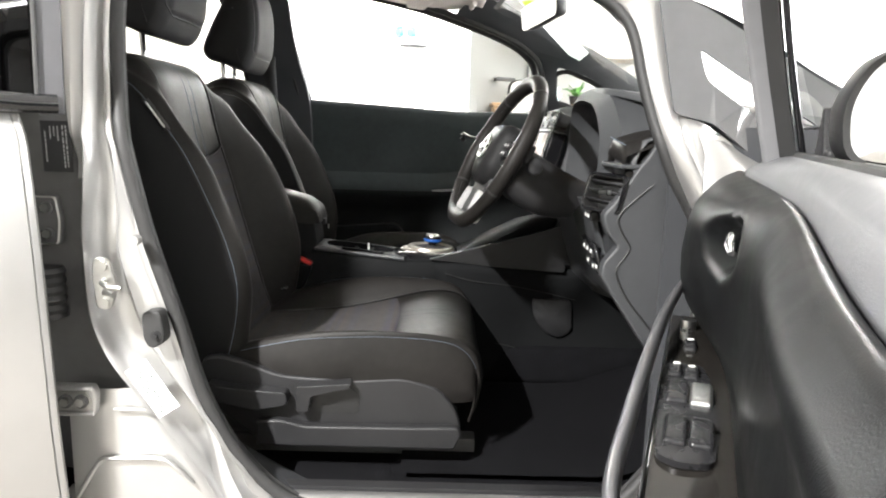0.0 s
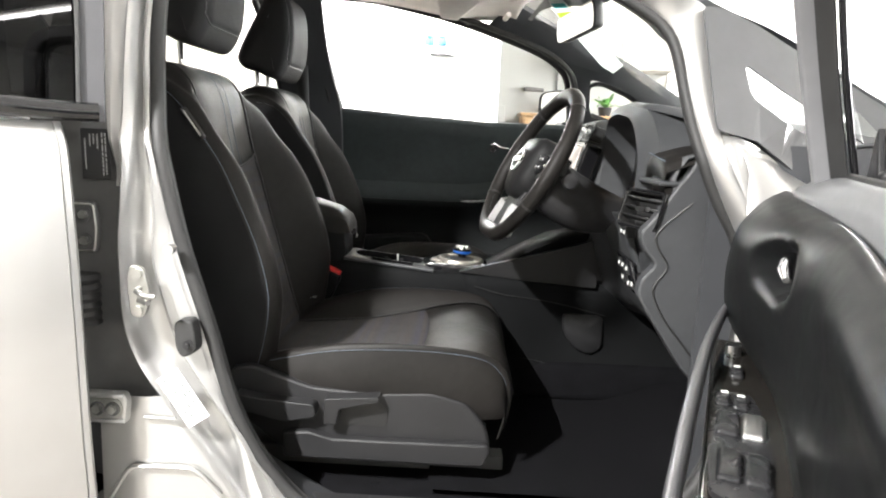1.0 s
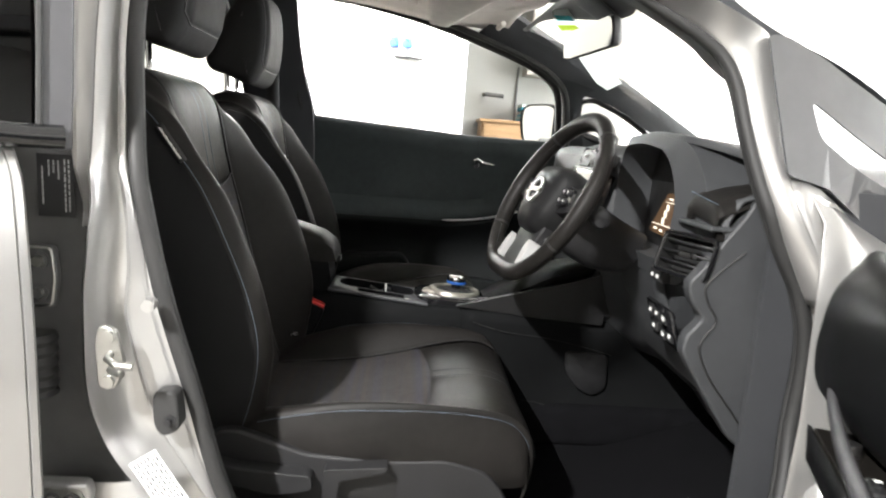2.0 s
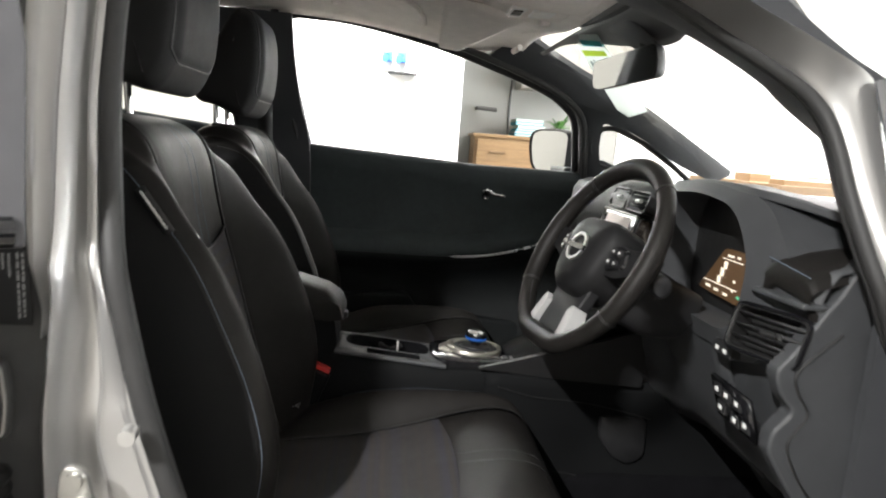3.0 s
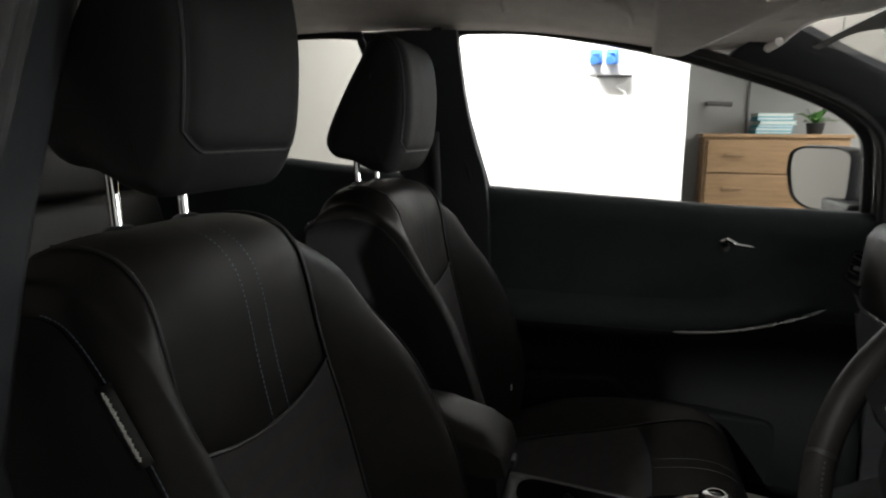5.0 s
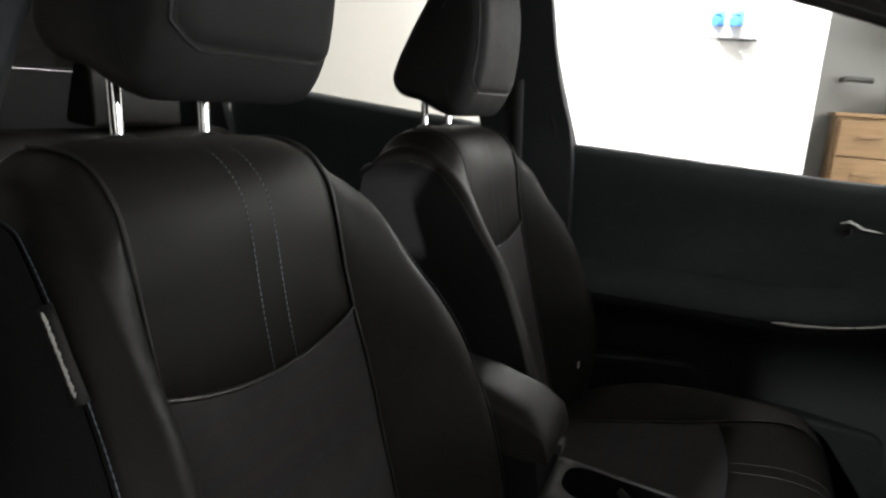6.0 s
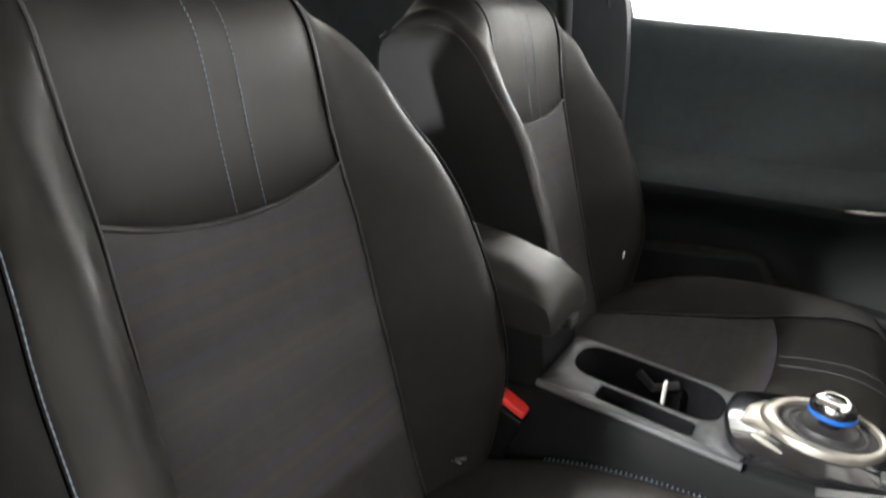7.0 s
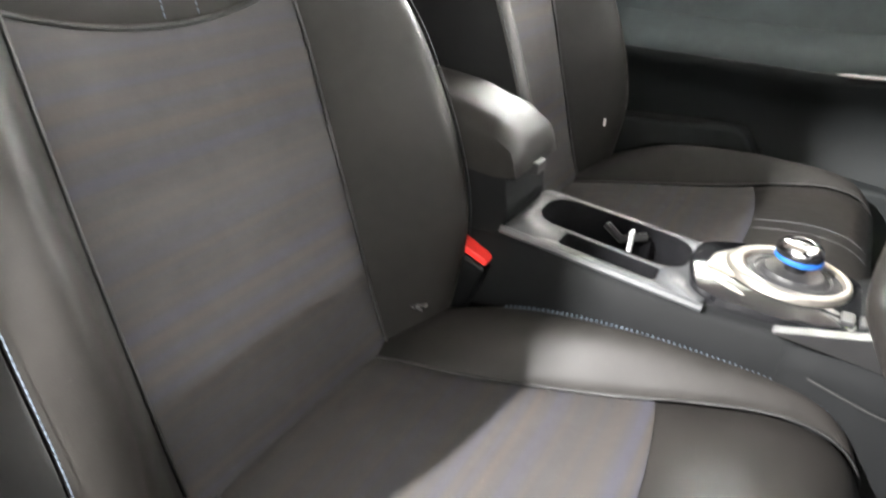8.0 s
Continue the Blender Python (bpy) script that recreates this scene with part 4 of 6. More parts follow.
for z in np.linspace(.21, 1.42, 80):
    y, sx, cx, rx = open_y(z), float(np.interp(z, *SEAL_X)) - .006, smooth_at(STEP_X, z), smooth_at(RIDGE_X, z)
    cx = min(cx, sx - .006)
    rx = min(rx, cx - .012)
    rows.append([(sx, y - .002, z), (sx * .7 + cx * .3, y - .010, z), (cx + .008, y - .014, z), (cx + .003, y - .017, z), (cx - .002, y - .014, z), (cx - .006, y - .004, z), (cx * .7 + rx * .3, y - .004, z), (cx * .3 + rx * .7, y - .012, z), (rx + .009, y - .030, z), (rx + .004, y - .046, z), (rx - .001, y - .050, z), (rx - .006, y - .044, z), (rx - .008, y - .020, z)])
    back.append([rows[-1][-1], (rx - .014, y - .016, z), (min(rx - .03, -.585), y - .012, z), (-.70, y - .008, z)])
FLANGE_X = ([.80, .857, .887, .922, .977, 1.052, 1.143, 1.25, 1.42], [-.524, -.528, -.536, -.545, -.561, -.578, -.598, -.612, -.625])
flange = []
for r_ in rows:
    (rx, y, z), fx = (r_[-1][0], r_[0][1] + .002, r_[0][2]), float(np.interp(r_[0][2], *FLANGE_X))
    if z > .84:
        fx = min(fx, rx - .012)
        flange.append([(rx + .002, y - .030, z), (rx - .002, y - .026, z), (rx * .72 + fx * .28, y - .027, z), (rx * .45 + fx * .55, y - .036, z), (rx * .38 + fx * .62, y - .038, z), (rx * .2 + fx * .8, y - .035, z), (fx + .003, y - .034, z), (fx, y - .030, z), (fx - .001, y - .012, z)])
part("pillar_flange", Geo().grid(flange), PAINT, body, "silver painted pillar flange", solid=.0015, smooth=60)
part("centre_pillar_skin", Geo().grid(rows), PAINT, body, "silver painted centre pillar", solid=0.002, smooth=60)
# painted metal lying in shade; the dark colour holds that shade
part("pillar_recess", Geo().grid([b for b in back if b[0][2] > .44]), DARKSTEEL, body, "recess behind the pillar, its shade put into the dark grey")
part("rocker_panel", Geo().grid([[p, (p[0] - .010, p[1] - .012, p[2]), (p[0] - .03, p[1] - .018, p[2]), (-.575, p[1] - .020, p[2]), (-.60, p[1] + .03, p[2])] for p in (b[0] for b in back if b[0][2] < .50)]), PAINT, body, "silver painted rocker below the hinges", smooth=60)
part("rocker_bead", Geo().tube(smooth_line([(-.575, 1.057, .27), (-.556, 1.057, .30), (-.525, 1.057, .350), (-.50, 1.057, .359), (-.43, 1.057, .361), (-.40, 1.057, .355), (-.36, 1.06, .312)], 5), .005, 8, squash=.8), PAINT, body, smooth=60)
part("rocker_bead", Geo().tube([(-.493, 1.057, .452), (-.46, 1.057, .4525), (-.437, 1.057, .453)], .003, 8), PAINT, body)

# striker, door switch, plates and hinges on the centre pillar
st = thing("door_striker", (-.505, 1.06, .665), "zinc-plated steel door striker bolted on the pillar", "striker")
part("plate", Geo().prism(round_poly([(-.507, .70), (-.502, .727), (-.479, .723), (-.467, .675), (-.479, .637), (-.502, .637)], .010), "y", 1.040, 1.050), STEEL, st, bevel=.002)
part("bar", Geo().tube([(-0.487, 1.048, 0.687), (-0.482, 1.022, 0.687), (-0.465, 1.008, 0.684), (-0.445, 1.01, 0.682)], .0048, 10), STEEL, st)
part("bar", Geo().tube([(-0.485, 1.048, 0.67), (-0.479, 1.024, 0.671), (-0.459, 1.012, 0.67)], .0048, 10), STEEL, st)
for z in (.712, .649):
    part("bolt", Geo().disc((-.488, 1.038, z), (0, 1, 0), 0, .0085, .006, 12), STEEL, st)
sw = thing("door_switch", (-.415, 1.09, .60), "black rubber courtesy-light switch on the pillar", "switch")
part("boot", Geo().prism(round_poly([(-.438, .628), (-.405, .632), (-.398, .575), (-.425, .562), (-.436, .58)], .012), "y", 1.058, 1.090), RUBBER, sw, bevel=.004)
part("plunger", Geo().disc((-.413, 1.062, .588), (0, 1, 0), 0, .009, .012, 16).disc((-.413, 1.054, .588), (0, 1, 0), 0, .004, .008, 12), PLASTIC, sw)
bn = thing("pillar_bumper", (-.43, 1.07, .745), "small grey rubber stop on the pillar", "stop")
part("stop", Geo().tube([(-.445, 1.075, .752), (-.443, 1.055, .752)], .009, 12), PAINT, bn)


def plate_at(name, c, right, up, w, h, material, label, category, printed):
    """A thin label with lines of unreadable print."""
    c, r, u = Vector(c), Vector(right).normalized(), Vector(up).normalized()
    n = r.cross(u)
    ob = thing(name, tuple(c), label, category)
    q = [c + r * w * a + u * h * b for a, b in ((-.5, -.5), (.5, -.5), (.5, .5), (-.5, .5))]
    part("sheet", Geo().grid([[p + n * .0005 for p in q], [p - n * .0006 for p in q]], close_v=True, cap=True), material, ob, smooth=0)
    random.seed(len(name))
    for a0, a1, b in printed[0]:
        g = Geo()
        p, q2 = c + r * w * a0 + u * h * b, c + r * w * a1 + u * h * b
        e = u * h * printed[2]
        cells, x = [], 0.0
        while x < 1:
            d = random.uniform(.05, .14)
            cells.append((x, min(x + d * .75, 1)))
            x += d
        for f0, f1 in cells:
            v = [p + (q2 - p) * f0 - e, p + (q2 - p) * f1 - e, p + (q2 - p) * f1 + e, p + (q2 - p) * f0 + e]
            g.grid([[k + n * .0010 for k in v], [k + n * .0004 for k in v]], close_v=True, cap=True)
            g.grid([[k - n * .0010 for k in v], [k - n * .0004 for k in v]], close_v=True, cap=True)
        part("print_line", g, printed[1], ob, smooth=0)
    return ob


plate_at("tyre_label", (-.418, 1.045, .497), (.55, .0, -.835), (.835, .06, .55), .100, .042, PAPER, "white paper data label stuck on the pillar", "label", ([(-.46, .46, b) for b in (-.38, -.25, -.12, .01, .14, .27, .39)], DARKTHREAD, .028))
plate_at("data_plate", (-.573, 1.082, .904), (0.02, 0, -1), (1, .1, 0), .084, .046, BLACK, "black data plate with white print on the pillar", "label", ([(-.42, .40, .36), (-.42, .42, .25), (-.40, -.1, .08), (-.40, -.2, -.05), (-.4, -.15, -.18), (-.3, .3, -.36)], PRINT, .022))
hg_ = part("door_hinge", Geo().prism(round_poly([(-.60, .452), (-.60, .504), (-.514, .505), (-.508, .49), (-.512, .452), (-.52, .448)], .010), "y", 1.030, 1.050), PAINT, body, "painted steel lower rear door hinge", bevel=.005)
part("hinge_knuckle", Geo().tube([(-.590, 1.028, .452), (-.590, 1.028, .505)], .011, 14), PAINT, hg_)
for z in (.4555, .5005):
    part("hinge_rib", Geo().tube([(-.598, 1.029, z), (-.53, 1.028, z), (-.514, 1.031, z)], .0042, 8), SATIN, hg_)
part("hinge_face", Geo().prism(round_poly([(-.60, .461), (-.60, .495), (-.522, .495), (-.514, .478), (-.522, .461)], .006), "y", 1.0275, 1.0305), STEEL, hg_, "bare steel hinge leaf")
for x in (-.558, -.532):
    part("washer", Geo().disc((x, 1.0265, .478), (0, 1, 0), 0, .0125, .003, 20), DARKSTEEL, hg_, smooth=25)
    part("bolt", Geo().disc((x, 1.0225, .478), (0, 1, 0), 0, .0080, .008, 6), STEEL, hg_, smooth=25)
hg_ = part("door_hinge", Geo().prism(round_poly([(-.62, .738), (-.62, .824), (-.572, .824), (-.567, .78), (-.572, .738)], .008), "y", 1.070, 1.084), DARKSTEEL, body, "dark painted upper rear door hinge", bevel=.004)
part("hinge_edge", Geo().tube([(x, 1.0695, z) for x, z in round_poly([(-.62, .741), (-.62, .821), (-.575, .821), (-.5705, .78), (-.575, .741)], .008)], .0018, 6, closed=True), STEEL, hg_)
for z in (.803, .759):
    part("washer", Geo().disc((-.590, 1.0685, z), (0, 1, 0), 0, .012, .003, 18), DARKSTEEL, hg_, smooth=25)
    part("bolt", Geo().disc((-.590, 1.064, z), (0, 1, 0), 0, .0075, .008, 6), STEEL, hg_, smooth=25)
part("wiring_boot", Geo().tube([(-.60, 1.075, .70 - .008 * k) for k in range(12)], [.024 + .004 * (k % 2) for k in range(12)], 14), RUBBER, body, "black rubber wiring boot")

# ---- passenger door, shut ----
def far_door(name, xa, xb, sill, label, front):
    d = thing(name, ((xa + xb) / 2, 2.74, .25), label, "car door", "shut doors")
    rows = []
    for x in np.linspace(xa, xb, 40):
        zs = sill(x)
        w = Y0 + half_width(x, .9) + .002
        arm = (ramp(x, xa, xa + .10) * (1 - ramp(x, .16, .40))) if front else ramp(x, xa, xa + .15) * .8
        up = .05 * ramp(x, .0, .40) if front else 0
        prof = [(.004, zs + .004), (.030, zs), (.042, zs - .018), (.030, zs - .07), (.012, .90), (.010, .82 + up), (.018, .765 + up), (.02 + .055 * arm, .735 + up), (.03 + .075 * arm, .70 + up), (.02 + .07 * arm, .672 + up), (.022 + .02 * arm, .64 + up), (.024, .60), (.03, .52), (.055, .46), (.06, .32), (.02, .26)]
        rows.append([(x, w - q, z) for q, z in prof])
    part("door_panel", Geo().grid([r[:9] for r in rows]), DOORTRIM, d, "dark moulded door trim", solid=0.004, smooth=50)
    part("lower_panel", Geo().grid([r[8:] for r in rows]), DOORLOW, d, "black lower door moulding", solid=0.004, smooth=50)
    return d


pd = far_door("passenger_door", -.50, .475, lambda x: max(1.05 - .054 * (x + .47), 1.018), "shut passenger door with dark trim and chrome lever", True)
WIN = [(-.470, 1.052), (-.512, 1.24), (-.542, 1.40), (-.520, 1.438), (-.46, 1.445), (-.29, 1.434), (-.04, 1.388), (.155, 1.332), (.30, 1.278), (.375, 1.232), (.412, 1.185), (.432, 1.10), (.445, 1.025)]
line = [(x, side_y(1, x, z, .012), z) for x, z in smooth_line(WIN, 5)]
part("window_frame", Geo().tube([np.array(p) + np.array((0, .012, 0)) for p in line], .012, 8), PLASTIC, pd, "dark window frame")
wc = (-.03, 1.22)
part("window_seal", Geo().tube([(x + (x - wc[0]) * .055, side_y(1, x, z, .030), z + (z - wc[1]) * .10) for x, z in smooth_line(WIN, 5)], .011, 8), RUBBER, pd)
gl = [(x, side_y(1, x, z, -.004), z) for x, z in WIN]
c0 = (-.03, side_y(1, -.03, 1.2, -.004), 1.2)
pane = part("window_glass", Geo().grid([gl, [c0] * len(gl)], close_v=True), GLASS, pd, smooth=0)
pane.visible_shadow = False
hb = part("handle_bowl", Geo().prism(round_poly([(.115, .955), (.30, .945), (.31, .92), (.29, .895), (.13, .893), (.11, .92)], .02), "y", 2.722, 2.728), PLASTIC, pd, bevel=.003)
part("lever", Geo().tube([(.152, 2.715, .915), (.150, 2.708, .932), (.158, 2.704, .937), (.172, 2.706, .930), (.187, 2.704, .922), (.22, 2.702, .919), (.262, 2.704, .920)], [.007, .010, .011, .008, .006, .0055, .004], 10, squash=.8), CHROME, hb, "chrome inside handle")
part("lock_button", Geo().disc((.156, 2.712, .913), (0, 1, 0), 0, .012, .01, 18), CHROME, hb)
sp = smooth_line([(.035, 2.614, .706), (.12, 2.616, .711), (.21, 2.624, .725), (.31, 2.630, .753), (.385, 2.640, .783)], 6)
part("trim_strip", Geo().tube(sp, [.0062 * min(1.0, (i + .6) / 3, (len(sp) - i - .4) / 3) for i in range(len(sp))], 10, squash=.7), SATIN, pd, "thin satin silver strip")
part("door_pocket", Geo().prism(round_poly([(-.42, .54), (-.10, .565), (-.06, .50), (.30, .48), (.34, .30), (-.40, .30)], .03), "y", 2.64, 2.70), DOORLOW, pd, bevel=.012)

rd = far_door("rear_passenger_door", -1.55, -.68, lambda x: 1.08 + .095 * (-x - .69), "shut rear passenger door with dark trim", False)
RWIN = [(-.70, 1.086), (-.725, 1.25), (-.765, 1.41), (-.80, 1.443), (-1.05, 1.440), (-1.40, 1.40), (-1.46, 1.33), (-1.50, 1.20), (-1.50, 1.16)]
part("window_frame", Geo().tube([(x, side_y(1, x, z, .0), z) for x, z in smooth_line(RWIN, 4)], .014, 8), PLASTIC, rd)
gl = [(x, side_y(1, x, z, -.004), z) for x, z in RWIN]
pane = part("window_glass", Geo().grid([gl, [(-1.1, side_y(1, -1.1, 1.28, -.004), 1.28)] * len(gl)], close_v=True), GLASS, rd, smooth=0)
pane.visible_shadow = False

# far door mirror, seen through the window
fm = thing("door_mirror", (.47, 2.84, 1.0), "black door mirror on the passenger side", "mirror", "door mirrors")
fn, fr = Vector((-.92, -.39, .03)), Vector((.39, -.92, 0))       # the glass looks back towards the driver
fc = Vector((.415, 2.925, 1.083))
ring = round_poly([(-.098, .070), (-.104, .020), (-.085, -.058), (-.035, -.086), (.075, -.088), (.098, -.05), (.102, .070), (.06, .086), (-.06, .086)], .03)
mid = lambda f, o: [fc + fr * a * 1.2 * f + Vector((0, 0, b * f)) - fn * o for a, b in ring]
part("housing", Geo().grid([mid(.93, .004), mid(1.0, -.008), mid(1.05, .01), mid(1.04, .05), mid(.85, .10), mid(.5, .13), mid(.02, .14)], close_v=True), PLASTIC, fm, smooth=60)
part("mirror_glass", Geo().grid([mid(.945, -.001), mid(.01, -.001)], close_v=True), MIRROR, fm, smooth=0)
part("foot", Geo().box(.42, .50, 2.68, 2.90, 1.0, 1.035), PLASTIC, fm, bevel=.01)

# ---- rear seat ----
rs = thing("rear_bench", (-1.1, Y0, .33), "black leather rear bench seat", "car seat")
part("bench", Geo().prism(round_poly([(-1.30, .44), (-.86, .50), (-.82, .46), (-.84, .34), (-1.30, .34)], .04), "y", 1.25, 2.58), LEATHER, rs, bevel=.03, segs=4)
part("backrest", Geo().prism(round_poly([(-1.22, .46), (-1.42, 1.02), (-1.50, 1.03), (-1.52, .98), (-1.38, .42)], .03), "y", 1.25, 2.58), LEATHER, rs, bevel=.03, segs=4)
for y in (1.58, 2.25):
    part("headrest", Geo().prism(round_poly([(-1.42, 1.03), (-1.43, 1.16), (-1.48, 1.19), (-1.52, 1.04)], .02), "y", y - .13, y + .13), LEATHER, rs, bevel=.03, segs=4)

# passenger's seat belt on the centre pillar
sb = thing("seat_belt", (-.60, 2.62, 1.25), "black seat belt hanging on the passenger side pillar", "seat belt")
part("webbing", Geo().grid([[(x, y, z) for x in (-.622, -.576)] for y, z in ((2.590, 1.262), (2.600, 1.20), (2.632, 1.05), (2.668, .80), (2.675, .45))]), BLACK, sb, solid=.0015)
part("belt_loop", Geo().box(-.630, -.568, 2.578, 2.592, 1.245, 1.285), PLASTIC, sb, bevel=.006)

# ---- dashboard ----
db = thing("dashboard", (.6, Y0, .5), "dark grey soft plastic dashboard with screen and vents", "dashboard")
rows = []
for y in np.linspace(1.264, 2.64, 60):
    drv = 1 - ramp(y, 1.80, 1.90)          # behind the wheel the face steps back
    mid = ramp(y, 1.72, 1.82) * (1 - ramp(y, 2.03, 2.13))
    end = ramp(abs(y - Y0), .60, .73)
    fx = .405 + .02 * drv - .035 * mid + .05 * end
    top = 1.012 - .06 * drv * (1 - ramp(y, 1.24, 1.30) * 0) + .012 * mid
    clu = ramp(y, 1.375, 1.405) * (1 - ramp(y, 1.80, 1.83))     # the instruments' mouth
    lo_ = lambda a, b: a + (b - a) * clu
    prof = [(.97, .985), (.80, 1.0 - .02 * drv), (.62, lo_(top, 1.0)), (lo_(fx + .06, .56), lo_(top, .99)), (lo_(fx + .025, .53), lo_(top - .012, .96)), (lo_(fx + .010, .52), lo_(top - .035, .86)), (lo_(fx + .004, .50), lo_(.90, .80)), (lo_(fx + .012, fx + .03), lo_(.82, .79)), (fx + .01, .76), (fx + .03, .66), (fx + .07, .56), (fx + .14, .50), (.72, .50)]
    rows.append([(x, y, z) for x, z in prof])
part("dash_body", Geo().grid(rows), SOFT, db, "dark grey grained dash moulding", solid=0.005, smooth=50)
# end panel towards the door, with a cover line
END = [(0.452, 0.886), (0.413, 0.823), (0.39, 0.795), (0.392, 0.778), (0.401, 0.756), (0.425, 0.732), (0.397, 0.699), (0.394, 0.67), (0.415, 0.636), (0.447, 0.59), (0.48, 0.542), (0.505, 0.51), (0.56, 0.47), (0.66, 0.4), (0.78, 0.5), (0.78, 0.97), (0.5, 0.97), (0.47, 0.91)]
part("end_panel", Geo().prism(round_poly(END, .010), "y", 1.258, 1.29), SOFT, db, "dark grey end panel", bevel=.006)
COV = [(0.481, 0.853), (0.423, 0.796), (0.427, 0.762), (0.447, 0.729), (0.427, 0.694), (0.425, 0.671), (0.449, 0.625), (0.487, 0.579), (0.506, 0.556), (0.55, 0.5)]
part("cover_gap", Geo().tube([(x, 1.2575, z) for x, z in smooth_line(COV, 4)], .0022, 6), BLACK, db)
# cluster hood: an arch with a deep dark mouth
inn = round_poly([(1.425, .80), (1.415, .93), (1.47, 1.015), (1.60, 1.030), (1.74, 1.020), (1.785, .95), (1.77, .80)], .05, 6)
out = round_poly([(1.36, .76), (1.335, .94), (1.41, 1.035), (1.60, 1.052), (1.78, 1.042), (1.835, .96), (1.82, .76)], .05, 6)
def arch(o, x):
    return [(x + .10 * max(0, .93 - z) * -.55 + .03 * (abs(y - 1.6) / .2) ** 2 * .5, y, z) for y, z in o]
part("cluster_surround", Geo().grid([arch(inn, .50), arch(inn, .400), arch(out, .415), arch(out, .52)], close_v=True), SOFT, db, "dark grey instrument surround", smooth=50)
hoodrows = []
for k in np.linspace(0, 1, 9):
    hoodrows.append([(.418 + .40 * k + .05 * ((y - 1.55) / .3) ** 2 + (1 - k) * .17 * ramp(y, 1.44, 1.25), y, 1.055 - .04 * k - .028 * ((y - 1.58) / .28) ** 2 * (1 - .5 * k) - .045 * ramp(y, 1.42, 1.24)) for y in np.linspace(1.27, 1.86, 22)])
part("hood_top", Geo().grid(hoodrows), SOFT, db, "soft hood over the instruments", solid=0.016, smooth=60, bevel=.004)
part("cluster_recess", Geo().grid([arch(inn, .485), [(.485, 1.6, .93)] * len(inn)], close_v=True), BLACK, db)
disp = part("cluster_display", Geo().prism(round_poly([(1.692, .832), (1.600, .925), (1.500, .925), (1.500, .825)], .010), "x", .470, .476), CLUSTER, db, "lit amber and white driver display", smooth=0)
for k, (y, z, w, h) in enumerate(((1.590, .893, .010, .014), (1.600, .878, .010, .016), (1.610, .862, .009, .014), (1.575, .913, .020, .004), (1.545, .914, .008, .004), (1.648, .842, .016, .005), (1.615, .840, .014, .005), (1.580, .838, .014, .005), (1.555, .850, .006, .005), (1.552, .868, .005, .005))):
    part("symbol", Geo().box(.4675, .4697, y - w / 2, y + w / 2, z - h / 2, z + h / 2), CLUSTERWHITE, disp)
for (y, z, w, h), mt in (((1.530, .842, .010, .005), DISPGREEN), ((1.512, .914, .016, .004), DISPRED)):
    part("symbol", Geo().box(.4675, .4697, y - w / 2, y + w / 2, z - h / 2, z + h / 2), mt, disp)
part("display_line", Geo().box(.4675, .4697, 1.53, 1.604, .9045, .906).box(.4675, .4697, 1.54, 1.668, .8515, .853), CLUSTERWHITE, disp)
# padded pad above the outer vent
rows = []
for y in np.linspace(1.262, 1.375, 12):
    e = min((y - 1.262), (1.375 - y)) / .03
    r = .02 * (1 - min(e, 1)) ** 2
    rows.append([(.420 + .05 * (1.375 - y) + dx, y, z - .14 * (1.375 - y) - r * (z > .90)) for dx, z in ((.06, .903), (.006, .905), (.0, .911), (.0, .938), (.003, .945), (.012, .950), (.05, .962), (.10, .972), (.2, .976))])
pad = part("stitched_pad", Geo().grid(rows), LEATHER, db, "stitched black pad", smooth=60)
part("pad_stitching", stitches([(.420 + .05 * (1.375 - y) + .001, y, .9455 - .14 * (1.375 - y)) for y in np.linspace(1.270, 1.365, 16)], .005, .003, .0013), THREAD, db)
for k in range(4):
    part("speaker_mark", Geo().tube([(.505 + .008 * k, 1.235 + .004 * k, .9555), (.500 + .012 * k, 1.250 + .004 * k, .9575), (.512 + .008 * k, 1.262, .9590)], .0016, 6), BLACK, db)
part("pad_ledge", Geo().prism([(.408, 1.388), (.416, 1.262), (.55, 1.262), (.55, 1.388)], "z", .884, .894), SOFT, db, bevel=.004)


def vent(name, c, right, up, w, h, slats, parent, rim=CHROME):
    """An air vent: frame, dark box, slats and a tab."""
    c, r, u = Vector(c), Vector(right).normalized(), Vector(up).normalized()
    n = r.cross(u).normalized()
    P = lambda a, b, d: c + r * a + u * b + n * d
    loop = round_poly([(-w / 2, -h / 2), (w / 2, -h / 2), (w / 2, h / 2), (-w / 2, h / 2)], min(w, h) * .2)
    v = part(name, Geo().grid([[P(a, b, .003) for a, b in loop], [P(a * .9, b * .88, .003) for a, b in loop], [P(a * .88, b * .86, -.03) for a, b in loop], [P(0, 0, -.03)] * len(loop)], close_v=True), BLACK, parent, "black air vent")
    part("vent_rim", Geo().tube([P(a, b, .003) for a, b in loop], .003, 6, closed=True), rim, v)
    for i in range(slats):
        b = h * (-.5 + (i + 1) / (slats + 1))
        part("slat", Geo().grid([[P(-w * .44, b - .002, -.012), P(-w * .44, b + .003, .004), P(-w * .44, b + .005, .003)], [P(w * .44, b - .002, -.012), P(w * .44, b + .003, .004), P(w * .44, b + .005, .003)]]), PLASTIC, v, solid=0.0015)
    part("tab", Geo().tube([P(-w * .05, 0, .006), P(w * .22, .002, .008)], .005, 8), SATIN, v)
    return v


vent("air_vent", (.404, 1.318, .832), (.045, -.135, 0), (.22, 0, 1), .135, .076, 3, db, GLOSS)
vent("air_vent", (.385, 1.850, .985), (0, -1, 0), (.35, 0, 1), .105, .048, 3, db, PLASTIC)
vent("air_vent", (.385, 1.975, .985), (0, -1, 0), (.35, 0, 1), .105, .048, 3, db, PLASTIC)
rows = []
